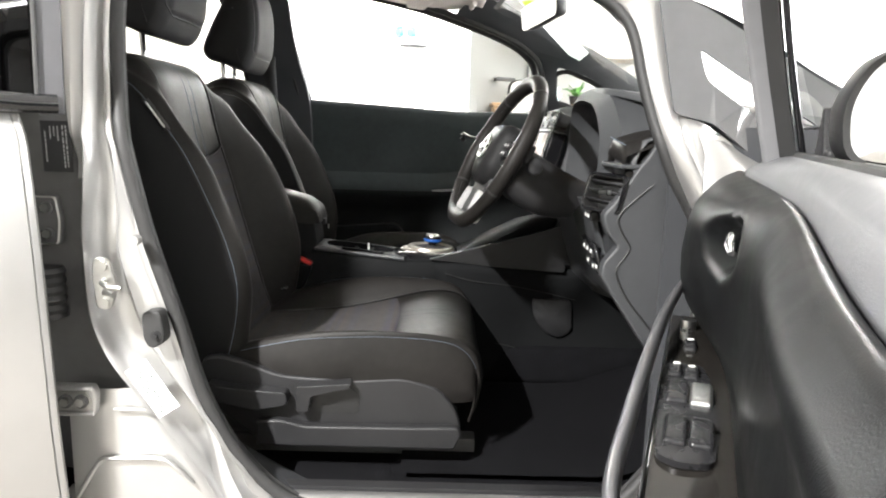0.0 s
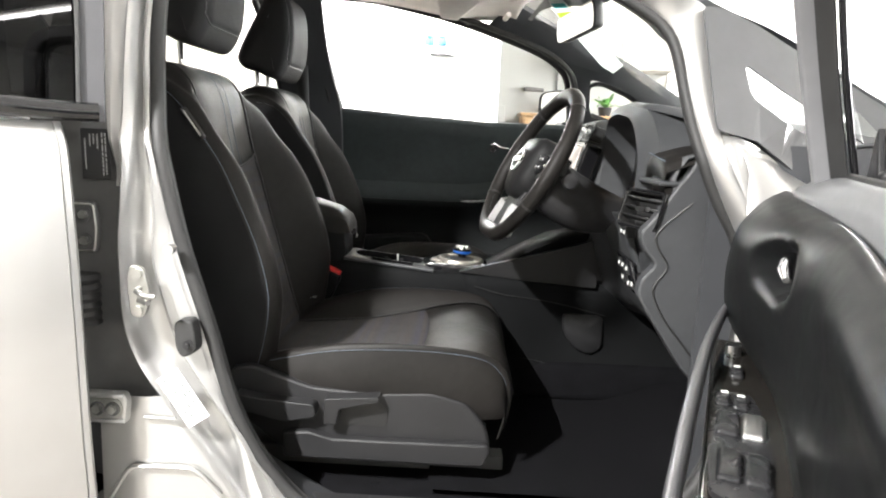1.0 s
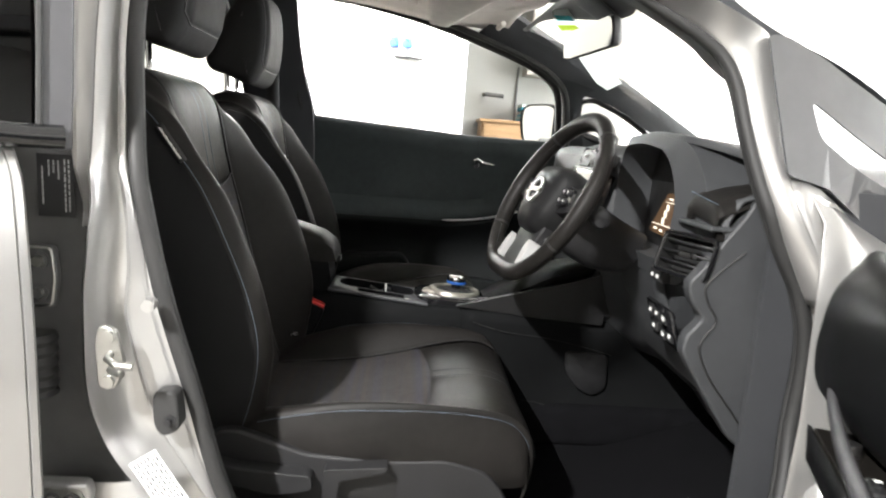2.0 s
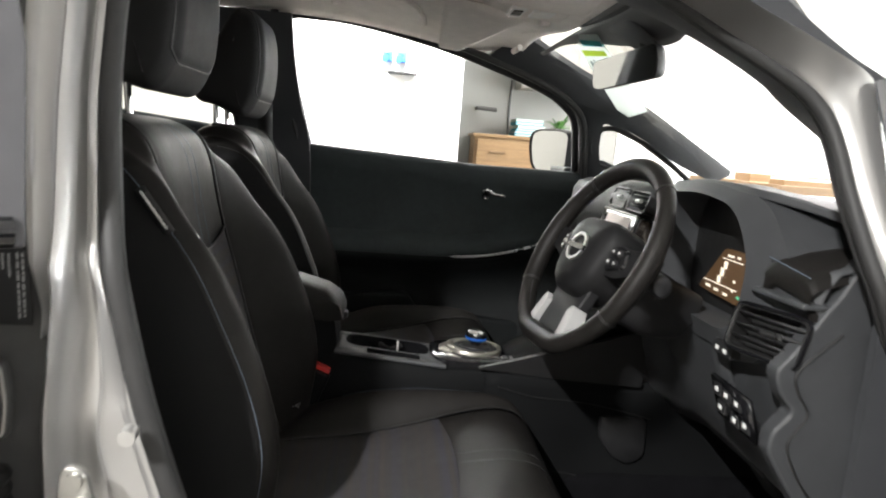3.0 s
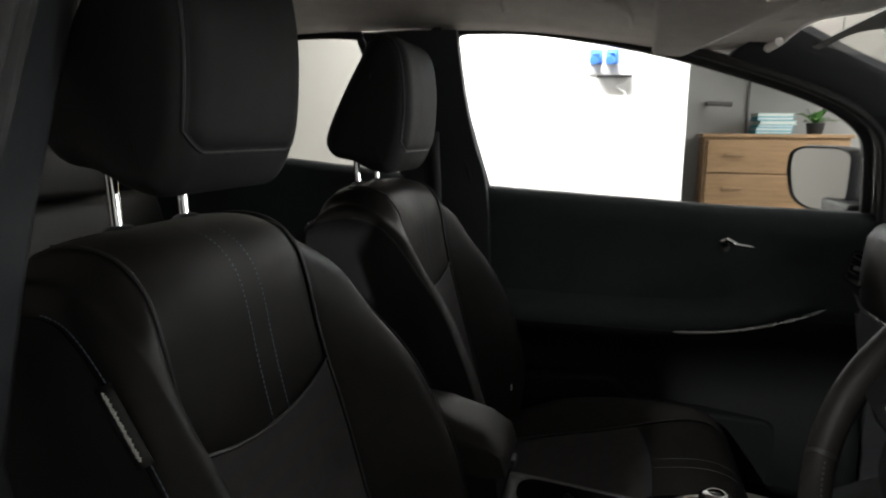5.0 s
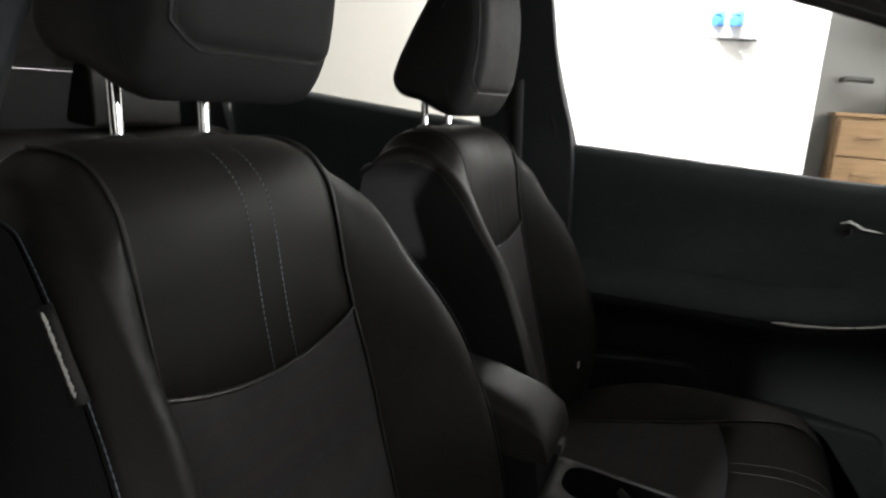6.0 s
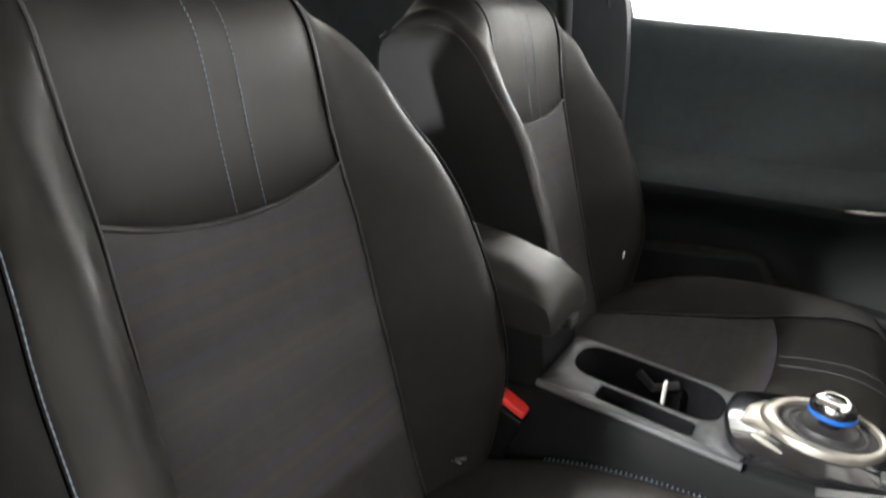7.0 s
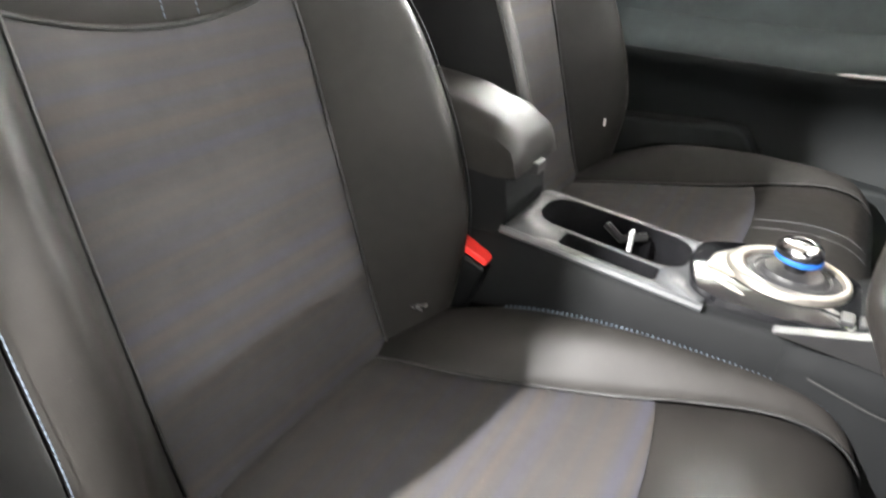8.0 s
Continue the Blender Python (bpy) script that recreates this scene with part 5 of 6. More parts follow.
for z in np.linspace(.838, .988, 9):
    e = (z - .838) / .15
    rows.append([(.398 + .035 * ramp(y, 2.42, 2.62) - .010 * math.sin(math.pi * e) + .016 * e, y, z) for y in np.linspace(2.07, 2.50, 18)])
part("face_panel", Geo().grid(rows), LEATHER, db, "padded black dash face", solid=.012, smooth=60, bevel=.004)
part("face_trim", Geo().tube([(.393 + .035 * ramp(y, 2.42, 2.62), y, .836) for y in np.linspace(2.07, 2.60, 18)], .0035, 8), SATIN, db, "thin satin strip")
vent("air_vent", (.420, 2.56, .90), (0, -1, 0), (.25, 0, 1), .11, .07, 3, db, GLOSS)
# centre screen and panel
tilt = Matrix.Translation((.362, 1.915, .90)) @ Matrix.Rotation(radians(16), 4, "Y") @ Matrix.Translation((-.362, -1.915, -.90))
sc = part("screen_bezel", Geo().box(.352, .40, 1.800, 2.030, .838, .958), GLOSS, db, "gloss black screen surround", bevel=.008)
sc.data.transform(tilt)
o = part("screen", Geo().box(.3495, .3515, 1.838, 1.992, .858, .946), SCREEN, sc, "lit centre screen")
o.data.transform(tilt)
o = part("screen_trim", Geo().tube([(.351, 1.803, .842), (.351, 1.803, .955), (.351, 2.027, .955), (.351, 2.027, .842)], .0028, 6, closed=True), SATIN, sc)
o.data.transform(tilt)
for s_ in (1.818, 2.012):
    for z in (.875, .90, .925):
        part("key", Geo().box(.3490, .3515, s_ - .008, s_ + .008, z - .006, z + .006), PLASTIC, sc).data.transform(tilt)
part("climate_panel", Geo().prism(round_poly([(.392, .835), (.405, .72), (.50, .70), (.50, .84)], .01), "y", 1.815, 2.015), GLOSS, db, bevel=.005)
part("stack_base", Geo().prism(round_poly([(.405, .72), (.415, .58), (.52, .56), (.52, .72)], .012), "y", 1.825, 2.005), PLASTIC, db, "dark lower centre stack", bevel=.006)
for y in (1.85, 1.98):
    part("dial", Geo().disc((.385, y, .785), (-1, 0, .12), 0, .024, .022, 28), SATIN, db)
# switch plate low at the outer end
swp = part("switch_plate", Geo().grid([[(.399, 1.445, .726), (.395, 1.315, .726)], [(.422, 1.445, .656), (.418, 1.315, .656)]]), GLOSS, db, "black switch plate with white symbols", solid=0.008)
for y, z in ((1.420, .706), (1.388, .706), (1.356, .704), (1.420, .674), (1.375, .669), (1.340, .674)):
    x = .399 + (.726 - z) * .33 - .004
    part("push_button", Geo().box(x - .009, x + .01, y - .014, y + .014, z - .011, z + .011), PLASTIC, swp, bevel=.002)
    part("symbol", Geo().box(x - .0105, x - .0088, y - .0045, y + .0045, z - .0035, z + .0035), ICON, swp)
part("switch_panel", Geo().box(.398, .42, 1.405, 1.465, .760, .784), PLASTIC, db, bevel=.004)
for y in (1.422, 1.448):
    part("symbol", Geo().box(.3965, .398, y - .005, y + .005, .768, .775), ICON, db)
# knee panel and glove box lines
part("knee_panel", Geo().grid([[(.42 + .05 * t + .06 * t * t, y, .80 - .27 * t) for y in np.linspace(1.46, 1.80, 6)] for t in np.linspace(0, 1, 8)]), SOFT, db, solid=.006)
part("glove_box", Geo().grid([[(.425 + .04 * t + .03 * t * t + .01 * abs(y - 2.33), y, .80 - .25 * t) for y in np.linspace(2.12, 2.56, 7)] for t in np.linspace(0, 1, 8)]), SOFT, db, "dark glove box lid", solid=.008, bevel=.003)
part("trim_line", Geo().tube([(.405, 2.06, .885), (.402, 2.25, .882), (.412, 2.45, .88), (.44, 2.60, .885)], .004, 8), SATIN, db)

# ---- steering wheel and column ----
CW = Vector((.203, 1.588, .897))
tw, aw = radians(28), radians(-10)
nrm = Vector((-math.cos(tw) * math.cos(aw), math.cos(tw) * math.sin(aw), math.sin(tw)))      # towards the driver
yv = Vector((nrm.y, -nrm.x, 0)).normalized()
upv = yv.cross(nrm).normalized()
if upv.z < 0:
    upv = -upv
W = lambda a, b, d=0.0: CW + yv * a + upv * b + nrm * d
wh = thing("steering_wheel", tuple(CW), "black leather steering wheel with silver lower spokes", "steering wheel")
def rim_pt(t, r=.187):
    a, b = r * math.sin(t), r * math.cos(t)
    return (a, max(b, -.180 + .02 * abs(a)) if b < 0 else b)
part("rim", Geo().tube([W(*rim_pt(k * math.tau / 72), .004) for k in range(72)], [.0165 + .002 * math.cos(2 * k * math.tau / 72) ** 2 for k in range(72)], 14, closed=True, squash=1.1), LEATHER, wh, "black leather rim", smooth=60)
for k in (8, 24, 48, 64):
    p, q = rim_pt(k * math.tau / 72), rim_pt((k + .35) * math.tau / 72)
    part("rim_seam", Geo().tube([W(*p, .004), W(*q, .004)], .0188, 14), BLACK, wh)
part("rim_stitching", stitches([W(*rim_pt(k * math.tau / 160, .1715), .009) for k in range(161)], .004, .003, .0012), DARKTHREAD, wh)
hubo = round_poly([(-.075, .035), (-.055, .062), (.055, .062), (.075, .035), (.062, -.045), (.035, -.075), (-.035, -.075), (-.062, -.045)], .03, 4)
part("airbag_cover", Geo().grid([[W(a * f, b * f, d) for a, b in hubo] for f, d in ((1.12, -.045), (1.15, -.01), (1.12, .012), (.98, .024), (.65, .032), (.02, .036))], close_v=True), HUB, wh, "dark grained hub cover", smooth=60)
em = part("emblem", Geo().disc(W(0, .0, .036), nrm, .023, .029, .005, 32), SATIN, wh, "dull silver ring emblem")
part("emblem_bar", Geo().box(-.030, .030, -.005, .005, -.002, .003).move(Matrix(((yv.x, upv.x, nrm.x, W(0, 0, .037).x), (yv.y, upv.y, nrm.y, W(0, 0, .037).y), (yv.z, upv.z, nrm.z, W(0, 0, .037).z), (0, 0, 0, 1)))), GLOSS, em)
for s_ in (-1, 1):
    poly = [(.055, .042), (.10, .034), (.176, .040), (.178, -.004), (.11, -.026), (.055, -.03)]
    sp_ = part("spoke", Geo().grid([[W(s_ * a, b, d) for a, b in round_poly(poly, .012)] for d in (-.028, -.020)] + [[W(s_ * (a * .98 + .002), b * .94, .0) for a, b in round_poly(poly, .012)], [W(s_ * .11, .008, .002)] * len(round_poly(poly, .012))], close_v=True), HUB, wh, smooth=50)
    bp = part("button_pod", Geo().grid([[W(s_ * a, b, .0015) for a, b in round_poly([(.07, .034), (.12, .028), (.128, -.005), (.07, -.02)], .01)], [W(s_ * a, b, .007) for a, b in round_poly([(.073, .031), (.118, .026), (.125, -.003), (.073, -.017)], .01)], [W(s_ * .095, .008, .008)] * 20], close_v=True), GLOSS, sp_)
    for a, b in ((.085, .018), (.105, .018), (.085, -.002), (.105, -.002)):
        part("key", Geo().disc(W(s_ * a, b, .010), nrm, 0, .0065, .005, 14), PLASTIC, sp_)
        part("symbol", Geo().disc(W(s_ * a, b, .0128), nrm, 0, .0025, .001, 8), ICON, sp_)
    lo = round_poly([(.044, -.112), (.058, -.098), (.068, -.116), (.079, -.168), (.054, -.176), (.048, -.140)], .006)
    part("lower_spoke", Geo().grid([[W(s_ * a, b, -.022) for a, b in lo], [W(s_ * a, b, .004) for a, b in lo], [W(s_ * (a * .92 + .004), b * .98 - .002, .009) for a, b in lo], [W(s_ * .0605, -.140, .010)] * len(lo)], close_v=True), SILVERPLASTIC, wh, "satin silver lower spoke", smooth=40)
part("lower_spoke_core", Geo().grid([[W(a, b, d) for a, b in ((-.062, -.060), (.062, -.060), (.050, -.176), (-.050, -.176))] for d in (-.026, -.002)], close_v=True, cap=True), PLASTIC, wh, bevel=.005)

col = thing("steering_column", (.33, 1.592, .83), "dark plastic steering column cowl with stalks", "steering column")
ringc = round_poly([(-.062, .045), (.062, .045), (.070, -.03), (.045, -.082), (-.045, -.082), (-.070, -.03)], .03, 4)
part("cowl", Geo().grid([[W(a * f, b * f + dz, d) for a, b in ringc] for f, d, dz in ((.55, -.035, 0), (.86, -.045, 0), (.98, -.075, 0), (1.0, -.12, -.002), (.98, -.16, -.002), (.9, -.20, .004), (.8, -.23, .01))], close_v=True, cap=True), PLASTIC, col, smooth=50)
for s_ in (-1, 1):
    st_ = part("stalk", Geo().tube([W(s_ * .05, .012, -.085), W(s_ * .09, .012, -.075), W(s_ * .125, .008, -.062), W(s_ * .150, .004, -.052), W(s_ * .176, .0, -.045), W(s_ * .182, 0, -.044)], [.011, .010, .0125, .0175, .0185, .015], 16, squash=1.1), PLASTIC, col, "dark plastic stalk", smooth=60)
    part("stalk_ring", Geo().tube([W(s_ * .130, .0075, -.060), W(s_ * .134, .007, -.0585)], .0165, 16), PLASTIC, st_)

# ---- centre console ----
cc = thing("centre_console", (-.1, Y0, .25), "dark plastic centre console with cup holders and padded armrest", "console")
rows = []
for x, zt, hw_ in ((-.60, .60, .075), (-.30, .60, .080), (-.29, .604, .083), (-.04, .580, .086), (.10, .580, .088), (.20, .640, .080), (.30, .690, .078), (.42, .72, .078)):
    sk_ = .065 * ramp(x, .10, .34)
    rows.append([(x, Y0 - hw_ - .012 + sk_, .24), (x, Y0 - hw_ - .006 + sk_ * .8, zt - .05), (x, Y0 - hw_, zt - .012), (x, Y0 - hw_ + .010, zt - .002), (x, Y0 + hw_ - .010, zt - .002), (x, Y0 + hw_, zt - .012), (x, Y0 + hw_ + .006, zt - .05), (x, Y0 + hw_ + .012, .24)])
g = Geo().grid(rows)
g.f = [f for k, f in enumerate(g.f) if not (k % 7 == 3 and k // 7 == 2)]        # open under the cup holders
part("console_body", g, CONSOLE, cc, "dark grained console body", solid=.004, smooth=50)
zt = lambda x: .604 - .096 * (x + .29)
def top_ring(poly, lift):
    return [(x, y, zt(x) + lift) for x, y in poly]
frame_o = round_poly([(-.286, 1.840), (-.286, 1.990), (-.030, 1.990), (-.030, 1.838)], .015)
cup = round_poly([(-.265, 1.893), (-.265, 1.978), (-.065, 1.978), (-.065, 1.890)], .040, 6)
slot = round_poly([(-.213, 1.850), (-.213, 1.882), (-.090, 1.878), (-.090, 1.848)], .006, 4)
g = Geo()
top = bmesh.new()
loops = []
for poly in (frame_o, cup, slot):
    vs = [top.verts.new(p) for p in top_ring(poly, .004)]
    loops += [top.edges.new((vs[i], vs[(i + 1) % len(vs)])) for i in range(len(vs))]
bmesh.ops.triangle_fill(top, edges=loops, use_beauty=True)
top.verts.index_update()
g.v = [tuple(v.co) for v in top.verts]
def inside(p, poly):
    n, hit = len(poly), False
    for i in range(n):
        (xa, ya), (xb, yb) = poly[i], poly[i - 1]
        if (ya > p.y) != (yb > p.y) and p.x < (xb - xa) * (p.y - ya) / (yb - ya) + xa:
            hit = not hit
    return hit
g.f = [tuple(v.index for v in f.verts) for f in top.faces if not (inside(f.calc_center_median(), cup) or inside(f.calc_center_median(), slot))]
top.free()
part("holder_frame", g, SOFT, cc, "dark grey cup holder frame", solid=.006)
for poly, dep, nm in ((cup, .115, "cup_holder"), (slot, .055, "card_slot")):
    cxy = (sum(p[0] for p in poly) / len(poly), sum(p[1] for p in poly) / len(poly))
    sh = lambda f: [(cxy[0] + (x - cxy[0]) * f, cxy[1] + (y - cxy[1]) * f) for x, y in poly]
    part(nm, Geo().grid([top_ring(sh(1.0), .005), top_ring(sh(.96), -.004), top_ring(sh(.93), -dep), top_ring(sh(.02), -dep)], close_v=True), CARPET, cc, smooth=40)
part("cup_divider", Geo().tube([(-.185, 1.972, zt(-.165) - .008), (-.160, 1.955, zt(-.15) - .014), (-.130, 1.972, zt(-.165) - .010)], .006, 8), PLASTIC, cc)
part("marker", Geo().box(-.143, -.139, 1.920, 1.934, .568, .606), PAPER, cc, "small white tab", bevel=.001)
part("frame_edge", Geo().tube([(x, y - .001, z + .001) for x, y, z in top_ring([(-.286, 1.838), (-.16, 1.836), (-.03, 1.834)], .0)], .0055, 8), SOFT, cc)
# flank of the console towards the pedals, with its seams and a knee pad
flank = []
for x in np.linspace(.06, .88, 22):
    top_, in_ = .575 - .012 * ramp(x, .1, .4), .040 * ramp(x, .16, .36)
    flank.append([(x, 1.818 - .012 * (1 - t) ** 2 + in_ * (.4 + .6 * math.sin(math.pi * min(t * 1.1, 1))) + .006 * t, .23 + (top_ - .23) * t) for t in np.linspace(0, 1, 12)])
part("console_flank", Geo().grid(flank), CONSOLE, cc, "black moulded flank of the console", solid=.004, smooth=60)
for ln in ([(.09, .545), (.17, .525), (.27, .512), (.36, .495), (.47, .47)], [(.20, .345), (.28, .330), (.34, .305), (.40, .268), (.46, .252), (.62, .240)]):
    part("flank_seam", Geo().tube([(x, 1.815 + .028 * ramp(x, .16, .36), z) for x, z in smooth_line(ln, 5)], .0016, 6), BLACK, cc)
blade = round_poly([(.040, .584), (.18, .622), (.30, .655), (.43, .695), (.43, .556), (.25, .566)], .008)
part("console_blade", Geo().prism(blade, "y", 1.818, 1.834), DARKGLOSS, cc, "gloss black blade beside the shifter", bevel=.005)
knee = round_poly([(.345, .475), (.462, .470), (.466, .375), (.43, .352), (.385, .372), (.352, .415)], .018, 5)
part("knee_pad", Geo().grid([[(x, 1.862, z) for x, z in knee], [(x, 1.842, z) for x, z in knee], [(.408 + (x - .408) * .93, 1.838, .42 + (z - .42) * .93) for x, z in knee], [(.408, 1.837, .42)] * len(knee)], close_v=True), PLASTIC, cc, "dark rounded knee pad", smooth=50)
# shifter
pl = round_poly([(-.050, 1.862), (-.066, 1.92), (-.060, 1.985), (-.01, 2.012), (.06, 2.014), (.128, 1.99), (.132, 1.860), (.06, 1.848), (-.02, 1.845)], .025, 5)
pz = lambda x: .588 - .05 * (x + .04) + .10 * max(0, x - .08)
part("shifter_plate", Geo().grid([[(x, y, pz(x) - .012) for x, y in pl], [(x, y, pz(x) + .004) for x, y in pl], [(.05 + (x - .05) * .93, 1.92 + (y - 1.92) * .93, pz(x) + .008) for x, y in pl], [(.05, 1.92, pz(.05) + .008)] * len(pl)], close_v=True), GLOSS, cc, "gloss black shifter plate", smooth=40)
C = Vector((.050, 1.945, .599))
an = Vector((-.10, 0, 1)).normalized()
def ellipse(rx, ry, dz, n=40):
    return [(C.x + rx * math.cos(k * math.tau / n), C.y + ry * math.sin(k * math.tau / n), C.z + dz - .05 * rx * math.cos(k * math.tau / n)) for k in range(n)]
def bezel(f, dz):
    """The ring's outline, wider towards the driver."""
    return [(x - f * .012 * max(0, -math.cos(k * math.tau / 40 - .55)), y - f * .004 * max(0, -math.sin(k * math.tau / 40)), z) for k, (x, y, z) in enumerate(ellipse(.0555 + f * .0095, .0505 + f * .0085, dz))]
part("shifter_ring", Geo().grid([bezel(1.08, -.012), bezel(1.0, -.0005), bezel(.82, .0030), bezel(.25, .0034), bezel(.0, .0015), bezel(-.08, -.004)], close_v=True), WARMSILVER, cc, "warm silver shifter ring", smooth=60)
part("shifter_gaiter", Geo().grid([ellipse(r, r * .91, d) for r, d in ((.0560, -.003), (.0480, -.004), (.0455, -.001), (.0435, -.001), (.0410, -.003), (.036, -.001), (.0335, .003), (.0315, .003), (.028, .002), (.020, .004), (.001, .005))], close_v=True), PLASTIC, cc, "ribbed dark shifter base", smooth=60)
kn = part("shifter_knob", Geo().grid([ellipse(r, r * .95, d) for r, d in ((.012, .002), (.013, .011), (.022, .016), (.0265, .022), (.026, .031), (.020, .039), (.001, .041))], close_v=True), GLOSS, cc, "gloss black shifter puck", smooth=60)
part("knob_ring", Geo().grid([ellipse(r, r * .95, d) for r, d in ((.0225, .0162), (.0266, .0190), (.0272, .0225), (.0266, .0250))], close_v=True), BLUEGLOW, kn, "blue ring")
part("knob_cap", Geo().grid([ellipse(r, r * .95, d) for r, d in ((.0258, .0315), (.0248, .0350), (.0212, .0392), (.0150, .0412), (.0120, .0408))], close_v=True), CHROME, kn, "chrome rim", smooth=60)
wing = round_poly([(-.044, 1.905), (-.040, 1.945), (-.020, 1.975), (-.006, 1.950), (-.002, 1.915), (-.012, 1.895)], .006, 3)
part("bezel_wing", Geo().grid([[(x, y, pz(x) + .002) for x, y in wing], [(x, y, pz(x) + .0105) for x, y in wing], [(-.021 + (x + .021) * .8, 1.93 + (y - 1.93) * .86, pz(x) + .0125) for x, y in wing], [(-.021, 1.93, pz(-.021) + .0125)] * len(wing)], close_v=True), WARMSILVER, cc, "warm silver wing beside the shifter ring", smooth=40)
part("chrome_blade", Geo().tube(smooth_line([(-.034, 1.886, .592), (-.018, 1.878, .591), (.004, 1.866, .590), (.030, 1.856, .589)], 4), [.003 + .0065 * math.sin(math.pi * min(i / 12 + .1, 1)) for i in range(13)], 10, squash=.6), WARMSILVER, cc, "warm silver accent")
for i in range(3):
    part("console_switch", Geo().box(.105 + .018 * i, .119 + .018 * i, 1.865, 1.890, pz(.11) + .006, pz(.11) + .013), PLASTIC, cc, bevel=.002)
# armrest box
rows = []
for y in np.linspace(-1, 1, 15):
    e = abs(y) ** 5
    rows.append([(x, 1.897 + .066 * y, z) for x, z in ((-.60, .69), (-.60, .745 - .012 * e), (-.56, .768 - .02 * e), (-.48, .774 - .022 * e), (-.38, .764 - .022 * e), (-.31, .744 - .016 * e), (-.280, .722 - .012 * e), (-.268 - .006 * e, .694), (-.270, .678), (-.30, .674), (-.45, .686))])
lid = part("armrest_lid", Geo().grid(rows, close_v=True, cap=True), LEATHER, cc, "padded black leather armrest lid", smooth=50)
for s_ in (-1, 1):
    part("lid_stitching", stitches([(x, 1.897 + s_ * .059, z) for x, z in ((-.56, .753), (-.48, .758), (-.38, .7485), (-.31, .732), (-.278, .708))], .005, .003, .0011), DARKTHREAD, lid)
part("lid_latch", Geo().box(-.276, -.262, 1.880, 1.910, .668, .684), PLASTIC, lid, bevel=.003)
part("armrest_box", Geo().prism(round_poly([(-.60, .50), (-.60, .688), (-.288, .676), (-.280, .62), (-.292, .585)], .008), "y", 1.840, 1.962), CONSOLE, cc, "dark armrest box", bevel=.006)

# seat belt buckles
for yb, s_ in ((1.836, 1), (1.99, -1)):
    bk = thing("seat_belt_buckle", (-.33, yb, .45), "black seat belt buckle with red release button", "buckle", "belt buckles")
    m = Matrix.Translation((-.334, yb - s_ * .012, .520)) @ Matrix.Rotation(radians(22), 4, "Y")
    part("housing", Geo().box(-.030, .028, -.018, .018, -.085, .050).move(m), DOORBLACK, bk, bevel=.006)
    part("release_button", Geo().box(-.024, .024, -.0125, .0125, .0495, .060).move(m), RED, bk, "red release button", bevel=.003)
    part("stalk_strap", Geo().box(-.012, .012, -.003, .003, -.20, -.07).move(m), BLACK, bk)
    part("tongue_plate", Geo().box(-.385, -.347, yb - s_ * .075 - .012, yb - s_ * .075 + .014, .503, .508), SATIN, bk, bevel=.002)

# ---- driver's door, wide open ----
DH, DA, DN = Vector((.60, 1.06, 0)), Vector((-.362, -.932, 0)).normalized(), Vector((-.932, .362, 0)).normalized()
def D(s, m, z):
    """On the open door: s from the hinge, m towards its inner side."""
    return DH + DA * s + DN * m + Vector((0, 0, z))


dd = thing("driver_door", tuple(D(.5, 0, .25)), "open driver's door with black trim, pull handle and window switches", "car door")
def door_prof(s_):
    """The inner trim's section at s_, from the window down."""
    f = ramp(s_, .0, .13)
    g_ = f * (1 - .92 * ramp(s_, .17, .56))
    k = ramp(s_, .12, .42)
    zc = .899 * (1 - k) + (.889 - .010 * ramp(s_, .45, .95)) * k          # the crest of the panel, a groove behind it
    cg = .034 * (1 - k) + (.003 + .020 * ramp(s_, .45, .95)) * k - .010 * (1 - f)
    cr = cg + .013
    return [(-.040, .918), (-.034, .926), (-.021, .927), (-.010 + cg * .2, .922), (cg * .75 - .003, .909), (cg - .001, zc + .006), (cg + .001, zc - .006), (cg + .005, zc - .001), (cr, zc + .001), (.072 * g_ + (cr + .010) * (1 - g_), zc - .012), (.102 * g_ + (cr + .020) * (1 - g_), .848), (.112 * g_ + .040 * (1 - g_), .80), (.113 * g_ + .043 * (1 - g_), .76), (.106 * g_ + .043 * (1 - g_), .725), (.085 * g_ + .043 * (1 - g_), .700), (.050, .688), (.045, .676), (.045, .60), (.047, .50), (.075 * f, .44), (.078 * f, .32), (.02, .27)]


def fine(prof, n):
    """The profile as a smooth line of n points."""
    q = np.array(smooth_line(prof, 6))
    d = np.concatenate([[0], np.cumsum(np.linalg.norm(np.diff(q, axis=0), axis=1))])
    k = np.linspace(0, d[-1], n)
    return list(zip(np.interp(k, d, q[:, 0]), np.interp(k, d, q[:, 1])))


def hollow(s_, z):
    """Depth of the scoop behind the inside handle: soft towards the hinge, cut off sharply at its other end."""
    a, b = (s_ - .41) / (.10 if s_ < .41 else .055), (z - .830) / .036
    r = math.sqrt(a * a + b * b)
    return .030 * (ramp(r, 1.0, .30) if s_ < .41 else ramp(r, 1.0, .55))


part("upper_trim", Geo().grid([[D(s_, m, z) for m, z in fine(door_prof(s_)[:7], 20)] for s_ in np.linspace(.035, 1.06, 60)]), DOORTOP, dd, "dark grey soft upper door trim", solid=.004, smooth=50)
prows = []
for s_ in np.linspace(.035, 1.06, 130):
    prows.append([D(s_, m - hollow(s_, z), z) for m, z in fine(door_prof(s_)[6:], 84)])
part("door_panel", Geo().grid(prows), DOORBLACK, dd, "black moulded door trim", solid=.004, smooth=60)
part("door_skin", Geo().grid([[D(s_, -.095 - .02 * math.sin((z - .2) * 4), z) for z in (.22, .40, .60, .80, .90, .925)] for s_ in np.linspace(.0, 1.10, 12)]), PAINT, dd, "silver painted outer door skin", solid=.003)
